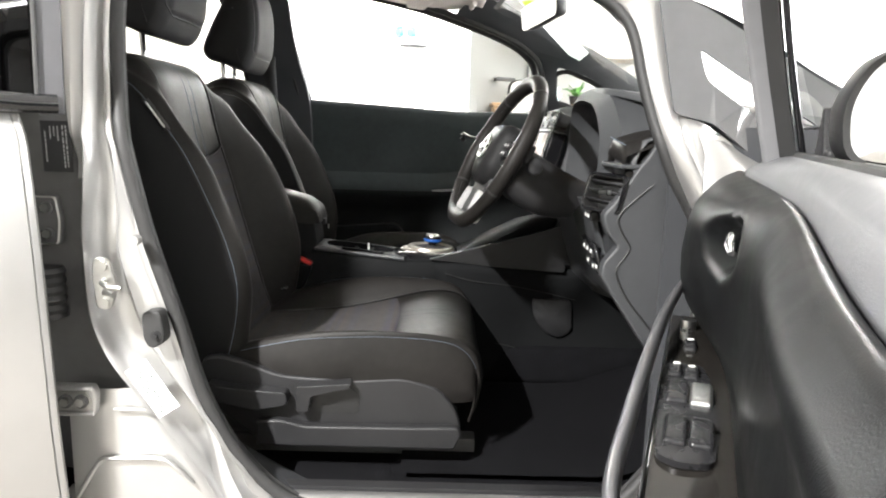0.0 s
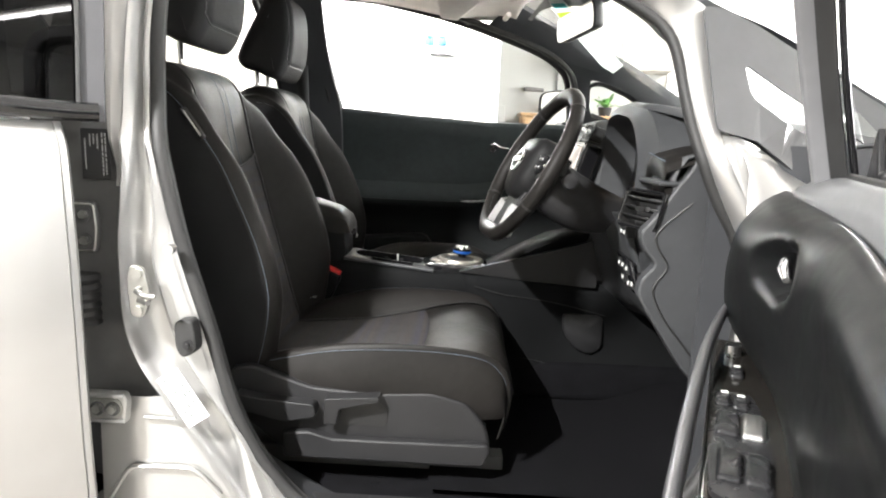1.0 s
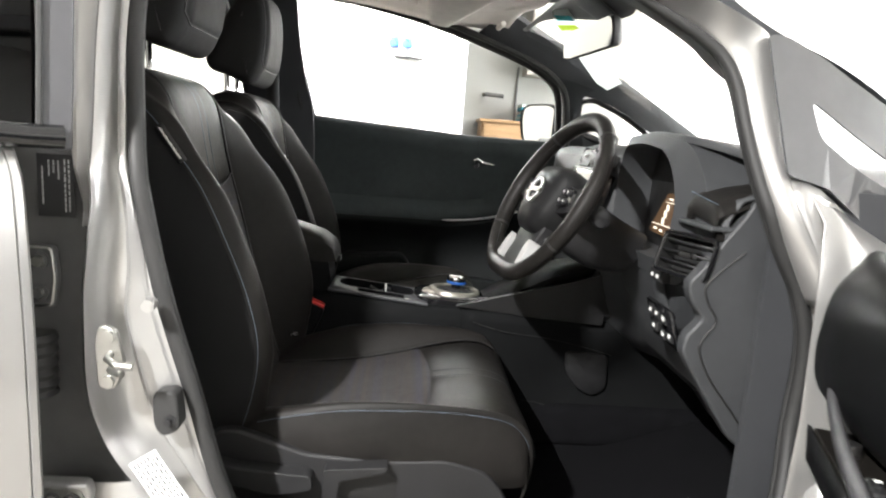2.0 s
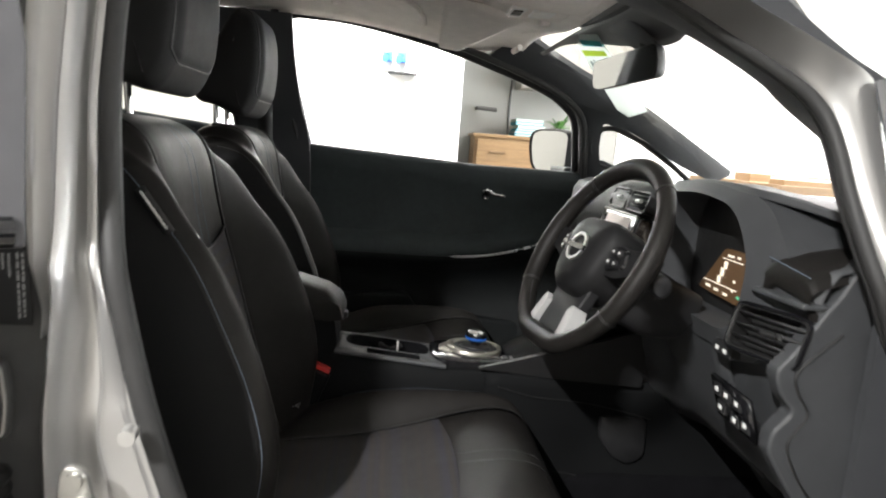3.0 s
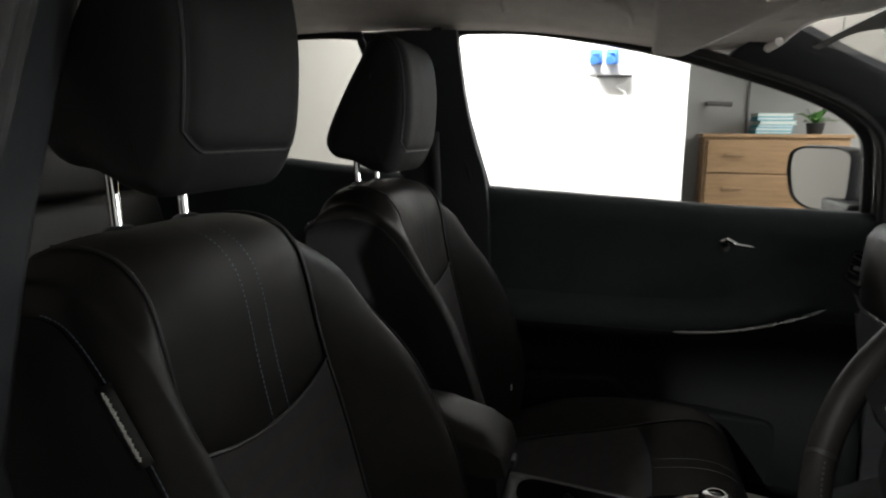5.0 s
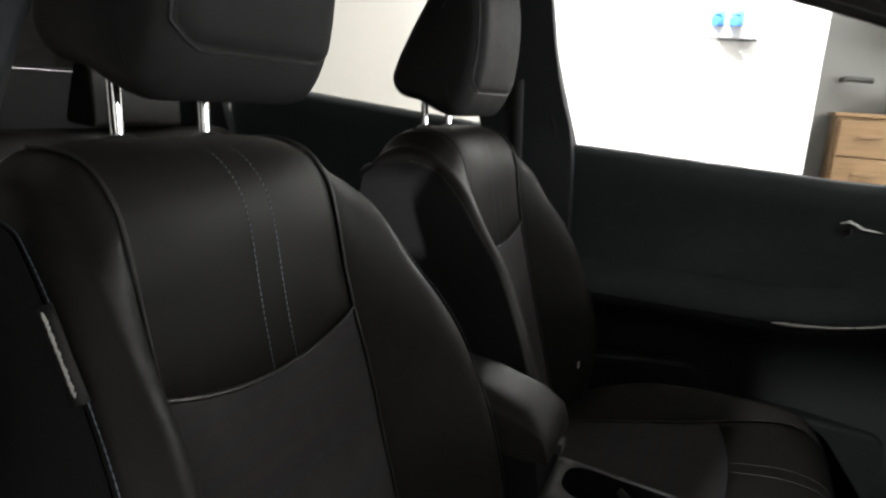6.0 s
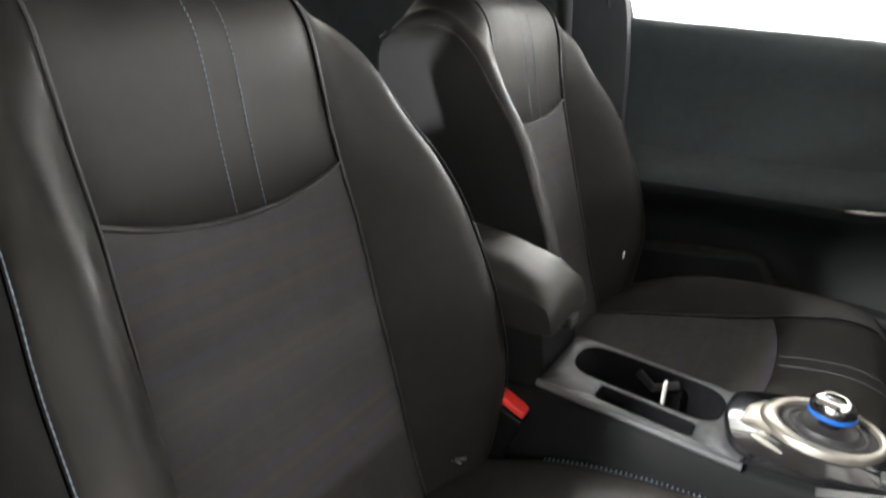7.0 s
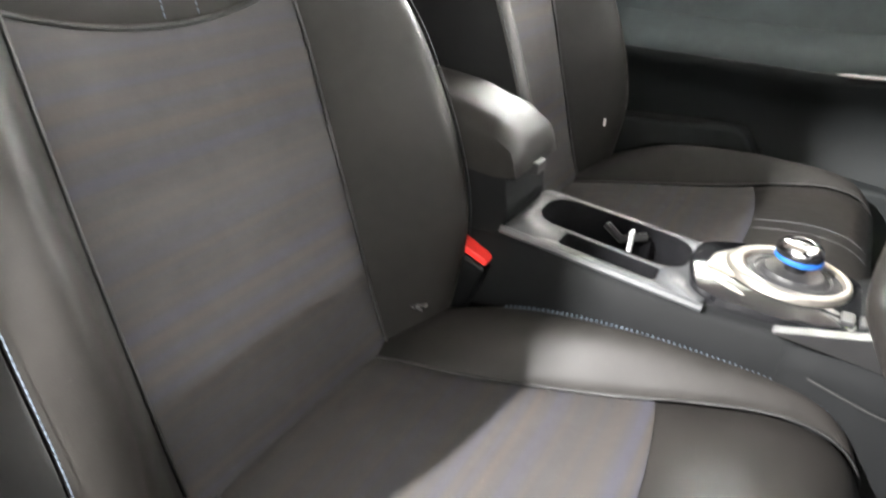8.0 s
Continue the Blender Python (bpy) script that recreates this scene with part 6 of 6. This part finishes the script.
part("door_edge", Geo().grid([[D(.0, -.095, z), D(.005, -.05, z), D(.03, -.02, z), D(.035, .03, z)] for z in (.24, .5, .75, .90)]), PAINT, dd, solid=.003)
part("door_rear_edge", Geo().grid([[D(1.10, -.10, z), D(1.08, .03, z)] for z in (.24, .5, .75, .92)]), PAINT, dd, solid=.003)
part("belt_seal", Geo().tube([D(s_, -.032, .927) for s_ in np.linspace(.12, 1.05, 8)], .007, 8), RUBBER, dd)
FR = [(.085, .88), (.105, .95), (.135, 1.03), (.19, 1.12), (.27, 1.21), (.40, 1.295), (.60, 1.35), (.85, 1.385), (1.0, 1.37), (1.045, 1.25), (1.065, 1.08), (1.075, .90)]
fl = smooth_line(FR, 5)
def frame_bar(m0, m1, w0, w1):
    rows = []
    for i, (s_, z) in enumerate(fl):
        a, b = fl[max(i - 1, 0)], fl[min(i + 1, len(fl) - 1)]
        t = np.array(b) - np.array(a)
        t /= np.linalg.norm(t)
        o = np.array((t[1], -t[0]))          # towards the glass
        k = .26 * (z - .92)
        P = lambda m, w: D(s_ + o[0] * w, m + k, z + o[1] * w)
        rows.append([P(m0, w0), P(m1, w0), P(m1, w1), P(m0, w1)])
    return Geo().grid(rows, close_v=True, cap=True)
part("window_frame", frame_bar(-.036, .012, -.028, .016), FRAMEGREY, dd, "dark window frame", bevel=.008, segs=3)
part("frame_outer", frame_bar(-.048, -.038, -.030, .022), GLOSS, dd, bevel=.004)
part("glass_channel", frame_bar(-.034, -.012, .016, .026), RUBBER, dd)
part("corner_plate", Geo().grid([[D(s_, m, z) for s_, z in ((.06, .90), (.10, 1.0), (.15, .93), (.16, .90))] for m in (-.085, -.06)], close_v=True, cap=True), PLASTIC, dd, bevel=.004)
# inside handle in its bowl
part("inside_handle", Geo().tube([D(.370, .040, .846), D(.390, .050, .846), D(.415, .056, .842), D(.440, .059, .836), D(.458, .058, .830)], [.005, .008, .009, .008, .005], 12, squash=.6), CHROME, dd, "chrome inside handle", smooth=60)
# armrest plate, switches, pull bar
pl_rows = [[D(s_, m, .690 - .02 * ramp(s_, .60, .85)) for m in (.040, .060, .085, .110, .118)] for s_ in np.linspace(.20, .95, 20)]
ap = part("armrest_plate", Geo().grid(pl_rows), ARMPLATE, dd, "gloss black switch plate", solid=.012, bevel=.003)
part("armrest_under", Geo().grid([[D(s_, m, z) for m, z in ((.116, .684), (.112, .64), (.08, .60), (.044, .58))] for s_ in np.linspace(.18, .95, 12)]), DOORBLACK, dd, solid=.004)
def switch(s0, s1, m0, m1, h, mat_, name="window_switch", label=""):
    top = [D(s0, m0, .690 + h), D(s0, m1, .690 + h), D(s1, m1, .690 + h * .7), D(s1, m0, .690 + h * .7)]
    mid_ = [D(s0 + .3 * (s1 - s0), m0, .690 + h * 1.5), D(s0 + .3 * (s1 - s0), m1, .690 + h * 1.5)]
    bot = [D(s0, m0, .684), D(s0, m1, .684), D(s1, m1, .684), D(s1, m0, .684)]
    g = Geo()
    g.v = [tuple(p) for p in (bot[0], bot[1], bot[2], bot[3], top[0], top[1], mid_[1], mid_[0], top[2], top[3])]
    g.f = [(0, 1, 5, 4), (4, 5, 6, 7), (7, 6, 8, 9), (9, 8, 2, 3), (1, 2, 8, 6, 5), (0, 4, 7, 9, 3)]
    return part(name, g, mat_, ap, label, bevel=.0045, segs=3)
bed = round_poly([(.425, .076), (.43, .116), (.60, .1165), (.672, .112), (.682, .095), (.676, .066), (.60, .060), (.48, .066)], .012)
part("switch_bed", Geo().grid([[D(a, b, .686) for a, b in bed], [D(a, b, .6915) for a, b in bed], [D(.55 + (a - .55) * .975, .0905 + (b - .0905) * .93, .692) for a, b in bed], [D(.55, .0905, .692)] * len(bed)], close_v=True), SWITCHBLACK, ap, "dull black switch bed")
switch(.448, .480, .0785, .0955, .007, SWITCHBLACK, "lock_switch")
switch(.444, .476, .0963, .1125, .007, SWITCHBLACK, "lock_switch")
# bright metal on this one switch stands for its highlight
switch(.505, .556, .0655, .0875, .009, SATIN, "window_switch", "window switch made satin silver for its highlight")
switch(.505, .556, .0885, .1105, .009, SWITCHBLACK)
switch(.598, .652, .0655, .0865, .009, SWITCHBLACK)
switch(.598, .652, .0875, .108, .009, SWITCHBLACK)
switch(.338, .372, .082, .098, .006, SWITCHBLACK, "mirror_switch")
part("mirror_knob", Geo().disc(D(.272, .094, .697), (0, 0, 1), 0, .010, .014, 18), SATIN, ap, "round mirror knob")
for s_, m in ((.46, .087), (.455, .103), (.355, .09)):
    c = D(s_, m, .7005)
    part("symbol", Geo().box(c.x - .0035, c.x + .0035, c.y - .002, c.y + .002, c.z - .0005, c.z + .0006), ICON, ap)
bar = smooth_line([(.185, .102, .742), (.24, .112, .735), (.36, .125, .724), (.50, .132, .716), (.66, .136, .712), (.80, .134, .712), (.92, .105, .70)], 6)
part("pull_bar", Geo().tube([D(*p) for p in bar], [.003 + .0045 * math.sin(math.pi * min(max(i / 36, .03), .97)) ** .6 for i in range(37)], 12, squash=1.5), BAR, dd, "grey painted pull bar", smooth=60)
# mirror on the driver's door
nm = thing("door_mirror", tuple(D(.14, -.11, .90)), "black door mirror on the driver's side", "mirror", "door mirrors")
loop = round_poly([(-.066, .92), (-.058, 1.00), (-.09, 1.062), (-.20, 1.085), (-.32, 1.075), (-.345, 1.0), (-.33, .925), (-.20, .905)], .035, 5)
sec = lambda f, s_: [D(s_ + .10 * (m + .2), -.205 + (m + .205) * f, .99 + (z - .99) * f) for m, z in loop]
part("housing", Geo().grid([sec(.90, .215), sec(.97, .225), sec(1.0, .215), sec(1.0, .16), sec(.95, .10), sec(.80, .055), sec(.45, .03), sec(.02, .025)], close_v=True), PLASTIC, nm, "black mirror housing", smooth=60)
part("mirror_glass", Geo().grid([sec(.90, .205), sec(.01, .205)], close_v=True), MIRROR, nm, smooth=0)
part("foot", Geo().grid([[D(s_, m, z) for s_, z in ((.09, .905), (.09, .94), (.17, .94), (.17, .905))] for m in (-.06, -.14)], close_v=True, cap=True), PLASTIC, nm, bevel=.008)

# ---- rear door of the driver's side, standing open ----
RH, RA = Vector((-.541, 1.010, 0)), Vector((-.80, -.60, 0)).normalized()
RN = Vector((RA.y, -RA.x, 0))          # away from the cabin
if RN.x < 0:
    RN = -RN
def Q(s, m, z):
    return RH + RA * s + RN * m + Vector((0, 0, z))
rdn = thing("rear_door", tuple(Q(.4, 0, .25)), "open silver rear door with dark window glass", "car door")
ZS = [(.20, .0), (.30, .018), (.50, .030), (.70, .034), (.85, .026), (.925, .010), (.955, -.004)]
edge_x = lambda z: float(np.interp(z, [.2, .45, .75, .88, .92, .96], [.008, .020, .027, .031, .032, .040]))
part("door_skin", Geo().grid([[Q(s_ + edge_x(z) * (1 - s_ / .8), m + o, z) for z, m in smooth_line(ZS, 4)] for s_, o in ((0, -.014), (.0015, -.004), (.004, .0005), (.010, .001), (.0125, -.003), (.015, .0), (.03, .0), (.2, .0), (.4, .0), (.6, .0), (.8, .0))]), PAINT, rdn, "silver painted rear door", solid=.002, smooth=50)
part("door_inner", Geo().grid([[Q(s_, -.09, z) for z in (.22, .6, .95)] for s_ in (.065, .3, .6, .8)]), DOORTRIM, rdn, solid=.003)
part("door_front_edge", Geo().grid([[Q(edge_x(z) + a, m, z) for a, m in ((.006, .0), (.0, -.02), (.012, -.05), (.03, -.09))] for z in (.21, .5, .8, .95)]), PAINT, rdn, solid=.002)
part("belt_moulding", Geo().tube([Q(-.012, .004, .972), Q(.01, .004, .972), Q(.03, .006, .972), Q(.3, .004, .985), Q(.8, .0, 1.01)], .015, 10, squash=1.0), GLOSS, rdn, "black belt moulding")
part("window_frame", Geo().grid([[Q(o - .03 * (z - .96) + .075 * ramp(z, 1.14, 1.42), m - .04 * (z - .96), z) for o, m in ((-.024, 0), (.012, .0), (.012, -.022), (-.024, -.022))] for z in np.linspace(.955, 1.40, 8)], close_v=True, cap=True), REARFRAME, rdn, "dark grey window frame", bevel=.004)
part("frame_seal", Geo().tube([Q(.014 - .03 * (z - .96) + .075 * ramp(z, 1.14, 1.42), .002 - .04 * (z - .96), z) for z in np.linspace(.965, 1.40, 8)], .004, 8), RUBBER, rdn)
rg = part("window_glass", Geo().grid([[Q(s_, -.010 - .10 * max(0, z - 1.0), z) for z in np.linspace(.97, 1.40, 5)] for s_ in (.012, .3, .8)]), TINT, rdn, "dark rear window glass")
# solid sheet added behind the whole pane to set its dark tone
part("glass_backing", Geo().grid([[Q(s_, -.05 - .10 * max(0, z - 1.0), z) for z in (.96, 1.2, 1.40)] for s_ in (.10, .4, .8)]), REARFRAME, rdn, "dark sheet added behind the rear window glass", solid=.003)
part("frame_top", Geo().tube([Q(.07, -.03, 1.40), Q(.4, -.05, 1.41), Q(.8, -.05, 1.38)], .018, 8), GLOSS, rdn)

# ---- small things under the roof ----
def visor_board(inner_back, inner_front, outer_front, outer_back, thick):
    """A padded board between four corners, its edges rounded."""
    a, b, c, d = (Vector(p) for p in (inner_back, inner_front, outer_front, outer_back))
    n = (b - a).cross(d - a).normalized()
    flat = round_poly([(0, 0), (1, 0), (1, 1), (0, 1)], .09, 5)
    P = lambda u, v, f, o: a * (1 - (.5 + (u - .5) * f)) * (1 - (.5 + (v - .5) * f)) + b * (.5 + (u - .5) * f) * (1 - (.5 + (v - .5) * f)) + c * (.5 + (u - .5) * f) * (.5 + (v - .5) * f) + d * (1 - (.5 + (u - .5) * f)) * (.5 + (v - .5) * f) + n * o
    prof = [(.02, -.5), (.8, -.5), (.93, -.42), (.985, -.2), (1.0, 0), (.985, .2), (.93, .42), (.8, .5), (.02, .5)]
    return Geo().grid([[P(u, v, f, o * thick) for u, v in flat] for f, o in prof], close_v=True)


for s_, lab, cor in ((1, "grey sun visor on the passenger side, hanging a little", ((-.085, 1.985, 1.424), (.130, 2.015, 1.397), (-.008, 2.425, 1.366), (-.066, 2.42, 1.371))), (-1, "grey sun visor on the driver's side, folded up", ((-.05, 1.80, 1.396), (.205, 1.80, 1.372), (.15, 1.40, 1.350), (-.08, 1.40, 1.366)))):
    sv = thing("sun_visor", (.1, Y0 + s_ * .30, 1.39), lab, "sun visor", "sun visors")
    part("visor_board", visor_board(*cor, .024), HEADLINER, sv, smooth=60)
    part("visor_hinge", Geo().tube([(.16, Y0 + s_ * .50, 1.372), (.17, Y0 + s_ * .45, 1.378)], .009, 10), HEADLINER, sv)
    part("visor_clip", Geo().box(.150, .175, Y0 + s_ * .102 - .012, Y0 + s_ * .102 + .012, 1.378, 1.400), HEADLINER, sv, bevel=.004)
oc = thing("overhead_console", (.09, 1.87, 1.40), "grey roof console with map light switches", "roof console")
part("console_shell", Geo().grid([[(x, y, 1.412 - .13 * (x - .06) - .014 * math.sin(math.pi * min(max((x - .01) / .20, 0), 1)) * math.sin(math.pi * min(max((y - 1.80) / .23, 0), 1)) ** .4) for y in np.linspace(1.80, 2.03, 15)] for x in np.linspace(.01, .21, 10)]), HEADLINER, oc, smooth=60, solid=.004)
part("switch_panel", Geo().prism(round_poly([(.060, 1.900), (.060, 1.985), (.098, 1.995), (.098, 1.888)], .008), "z", 1.389, 1.398), WHITEPLASTIC, oc, "pale light switch panel", bevel=.003)
for y in (1.918, 1.945, 1.970):
    part("light_switch", Geo().box(.067, .090, y - .0105, y + .0105, 1.3855, 1.3895), BLACK if y < 1.96 else SATIN, oc, bevel=.002)
part("lamp_lens", Geo().prism(round_poly([(.108, 1.880), (.108, 1.960), (.160, 1.945), (.160, 1.885)], .01), "z", 1.383, 1.392), WHITEPLASTIC, oc, bevel=.003)
def lining_z(x, y):
    """The height of the roof lining."""
    k = min(range(61), key=lambda i: abs(spline(ROOF_S, i / 10)[0] - x)) / 10
    c, e = spline(ROOF_C, k), spline(ROOF_S, k)
    return c[1] + (e[1] - c[1]) * (abs(y - Y0) / half_width(e[0], e[1])) ** 3.2


gh = thing("grab_handle", (-.26, 2.50, 1.43), "grey roof grab handle over the passenger window", "grab handle", "grab handles")
part("grip", Geo().tube([(x, y, lining_z(x, y) - .004) for x, y in smooth_line([(-.375, 2.40), (-.362, 2.28), (-.31, 2.20), (-.23, 2.175), (-.165, 2.20), (-.125, 2.29), (-.115, 2.40)], 5)], .010, 10, squash=.8), HEADLINER, gh, smooth=60)
gh2 = thing("grab_handle", (-1.0, 2.48, 1.44), "grey roof grab handle over the rear window", "grab handle", "grab handles")
part("grip", Geo().tube([(x, y, lining_z(x, y) - .004) for x, y in smooth_line([(-1.12, 2.40), (-1.10, 2.28), (-1.0, 2.20), (-.90, 2.28), (-.88, 2.40)], 5)], .010, 10, squash=.8), HEADLINER, gh2, smooth=60)
# rear-view mirror
rm = thing("rear_view_mirror", (.34, 1.915, 1.36), "black rear-view mirror hung from the windscreen", "mirror")
A, B = Vector((.297, 2.037, 1.272)), Vector((.363, 1.786, 1.290))
rx, up_ = (B - A).normalized(), Vector((-.12, 0, 1)).normalized()
mn = rx.cross(up_).normalized()
if mn.x > 0:
    mn = -mn
cm = (A + B) / 2
lp = round_poly([(-.128, -.026), (-.122, .036), (.122, .038), (.130, .0), (.122, -.034), (-.10, -.034)], .016, 4)
S = lambda f, o: [cm + rx * a * f + up_ * b * f - mn * o for a, b in lp]
part("housing", Geo().grid([S(.95, -.002), S(1.0, .0), S(1.0, .015), S(.9, .032), S(.6, .042), S(.02, .045)], close_v=True), PLASTIC, rm, smooth=60)
part("mirror_glass", Geo().grid([S(.955, -.003), S(.01, -.003)], close_v=True), MIRROR, rm, smooth=0)
part("stem", Geo().tube([cm - mn * .04, cm - mn * .06 + Vector((.0, 0, .03)), Vector((.375, 1.915, 1.352))], [.012, .010, .016], 10), PLASTIC, rm)
part("sensor_cover", Geo().grid([[(.30 + .09 * t, 1.915 + w * (1 - .35 * t), 1.392 - .058 * t - .008 * math.sin(math.pi * min(t + .15, 1)) * (1 - (w / .085) ** 4)) for w in np.linspace(-.085, .085, 13)] for t in np.linspace(0, 1, 9)]), TRIM, rm, "dark cover round the mirror foot", solid=.004, smooth=60)
# printed strip stuck on the windscreen
sk = thing("windscreen_strip", (.33, 2.2, 1.37), "pale paper strip with teal and lime print on the windscreen", "sticker")
tl, tr, bl, br = Vector((.262, 2.162, 1.392)), Vector((.298, 2.035, 1.376)), Vector((.470, 2.44, 1.270)), Vector((.480, 2.25, 1.275))
SK = lambda a, b, o=0.0: (tl * (1 - a) + tr * a) * (1 - b) + (bl * (1 - a) + br * a) * b + Vector((-.5, 0, -.85)) * o
part("sheet", Geo().grid([[SK(a, b) for b in np.linspace(0, 1.5, 9)] for a in (0, 1)]), FILM, sk)
for a0, a1, b0, b1, mt in ((.25, .95, .06, .15, FILMTEAL), (.10, .9, .22, .31, FILMLIME)):
    part("print_band", Geo().grid([[SK(a, b0 + .05 * a, .002), SK(a, b1 + .05 * a, .002)] for a in np.linspace(a0, a1, 4)]), mt, sk)
for a0, w_, b0, h_ in ((.14, .10, .40, .20), (.30, .05, .38, .24), (.40, .05, .42, .20), (.52, .16, .40, .12), (.74, .14, .44, .16)):      # unreadable letters
    part("print_bar", Geo().grid([[SK(a0, b0, .002), SK(a0, b0 + h_, .002)], [SK(a0 + w_, b0, .002), SK(a0 + w_, b0 + h_, .002)]]), FILMGREY, sk)

# ---- things in the garage ----
so = thing("power_socket", (-.20, 4.918, 1.62), "white socket plate with two blue industrial sockets and a shelf", "socket")
part("plate", Geo().box(-.292, -.108, 4.906, 4.9175, 1.535, 1.712), WHITEPLASTIC, so, bevel=.004)
for x in (-.250, -.160):
    k = part("socket", Geo().box(x - .034, x + .034, 4.870, 4.9065, 1.590, 1.672), BLUE, so, "blue plug socket", bevel=.008)
    part("flap", Geo().tube([(x - .01, 4.872, 1.615), (x - .012, 4.845, 1.608)], [.027, .024], 18), BLUE, k)
    part("hinge", Geo().box(x - .018, x + .014, 4.842, 4.872, 1.640, 1.652), BLUE, k, bevel=.003)
part("ledge", Geo().box(-.24, -.05, 4.86, 4.9175, 1.518, 1.528), PLASTIC, so, bevel=.002)
part("cable", Geo().tube(smooth_line([(-.06, 4.905, 1.60), (-.058, 4.895, 1.54), (-.09, 4.90, 1.49), (-.13, 4.905, 1.47), (-.08, 4.905, 1.42), (-.075, 4.908, 1.25), (-.09, 4.91, 1.10)], 5), .006, 8), WHITEPLASTIC, so, "white cable")
# chest of drawers
ch = thing("chest_of_drawers", (1.10, 6.72, -.02), "light brown wooden chest of four drawers", "chest of drawers")
part("carcass", Geo().box(.575, 1.62, 6.62, 6.98, -.02, 1.185), WOOD, ch, bevel=.006)
part("top_board", Geo().box(.555, 1.64, 6.59, 6.98, 1.185, 1.213), WOOD, ch, bevel=.005)
for i in range(4):
    z = 1.165 - .268 * i
    d = part("drawer", Geo().box(.60, 1.60, 6.600, 6.6195, z - .258, z), WOOD, ch, bevel=.004)
    for x in (.80, 1.38):
        part("handle", Geo().box(x - .07, x + .07, 6.578, 6.60, z - .125, z - .105), DARKWOOD, d, bevel=.004)
random.seed(4)
z = 1.213
for i in range(6):
    t = random.uniform(.02, .034)
    bx = random.uniform(-.02, .02)
    m = TEAL if i % 2 == 0 else shader("pale_blue_cover", (.35, .55, .6), .5, 0, .1, 60, .05) if i == 1 else MINT
    bk = thing("book", (1.09, 6.75, z), "teal and white folder lying in a stack", "folder", "stack of folders")
    part("cover", Geo().box(.96 + bx, 1.225 + bx, 6.62, 6.90, z, z + t * .22).box(.96 + bx, 1.225 + bx, 6.62, 6.90, z + t * .78, z + t).box(.96 + bx, .968 + bx, 6.62, 6.90, z, z + t), m, bk)
    part("pages", Geo().box(.969 + bx, 1.215 + bx, 6.63, 6.885, z + t * .22, z + t * .78), PAPER, bk)
    z += t
# a low plant on the chest
pt = thing("pot_plant", (1.40, 6.76, 1.213), "green leafy pot plant on the chest", "plant")
part("pot", Geo().tube([(1.40, 6.76, 1.213), (1.40, 6.76, 1.22), (1.40, 6.76, 1.30)], [.05, .055, .07], 18), PLASTIC, pt)
random.seed(11)
for i in range(34):
    a, l, e = random.uniform(0, math.tau), random.uniform(.10, .20), random.uniform(.15, 1.1)
    c = Vector((1.40, 6.76, 1.29))
    w = Vector((math.cos(a) * math.cos(e), math.sin(a) * math.cos(e), math.sin(e)))
    sd = Vector((-math.sin(a), math.cos(a), 0)) * .022
    p = [c, c + w * l * .4 + Vector((0, 0, .02)), c + w * l * .8 + Vector((0, 0, .012)), c + w * l + Vector((0, 0, -.015))]
    part("leaf", Geo().grid([[p[0] - sd * .1, p[0], p[0] + sd * .1], [p[1] - sd, p[1] - Vector((0, 0, .006)), p[1] + sd], [p[2] - sd * .8, p[2] - Vector((0, 0, .006)), p[2] + sd * .8], [p[3] - sd * .05, p[3], p[3] + sd * .05]]), GREEN, pt)
# things on the grey wall above the chest
rk = thing("wall_bracket", (.75, 6.9, 1.45), "dark metal bracket fixed to the grey wall", "bracket")
part("arm", Geo().tube([(.62, 6.99, 1.46), (.62, 6.90, 1.46), (.80, 6.88, 1.45)], .022, 10), DARKSTEEL, rk)
part("conduit", Geo().tube([(.94, 6.99, 1.22), (.94, 6.985, 1.75)], .010, 8), DARKSTEEL, rk)
cb = thing("wall_cupboard", (1.6, 6.85, 1.85), "cream wall cupboard with two doors", "cupboard")
part("carcass", Geo().box(.98, 2.02, 6.70, 6.995, 1.66, 2.45), BEIGE, cb, bevel=.005)
for x in (.99, 1.505):
    dr = part("door", Geo().box(x, x + .505, 6.68, 6.70, 1.67, 2.44), BEIGE, cb, bevel=.004)
    part("handle", Geo().box(x + (.47 if x < 1.2 else .02), x + (.485 if x < 1.2 else .035), 6.662, 6.68, 1.72, 1.86), STEEL, dr)
pa = alone("grey_panel", Geo().box(.27, .40, 6.50, 6.98, -.02, 1.27), GREYWALL, "tall grey board leaning beside the chest", "board", bevel=.004)
# boards on a bench ahead of the car
wb = thing("workbench", (3.3, 5.2, -.02), "wooden workbench with planks lying on it", "workbench")
part("bench_top", Geo().box(2.35, 4.3, 4.55, 5.9, .93, .985), DARKWOOD, wb, bevel=.005)
for x, y in ((2.42, 4.62), (4.23, 4.62), (2.42, 5.83), (4.23, 5.83)):
    part("leg", Geo().box(x - .04, x + .04, y - .04, y + .04, -.02, .93), DARKWOOD, wb, bevel=.004)
for i, (a, b, c, d2) in enumerate(((2.4, 3.9, 4.6, 4.78), (2.55, 4.2, 4.86, 5.02), (2.45, 4.1, 5.12, 5.34))):
    alone("plank", Geo().box(a, b, c, d2, .985, 1.02 + .012 * i), WOOD if i != 1 else PAPER, "brown wooden plank lying on the bench", "plank", "planks on the bench", bevel=.003)
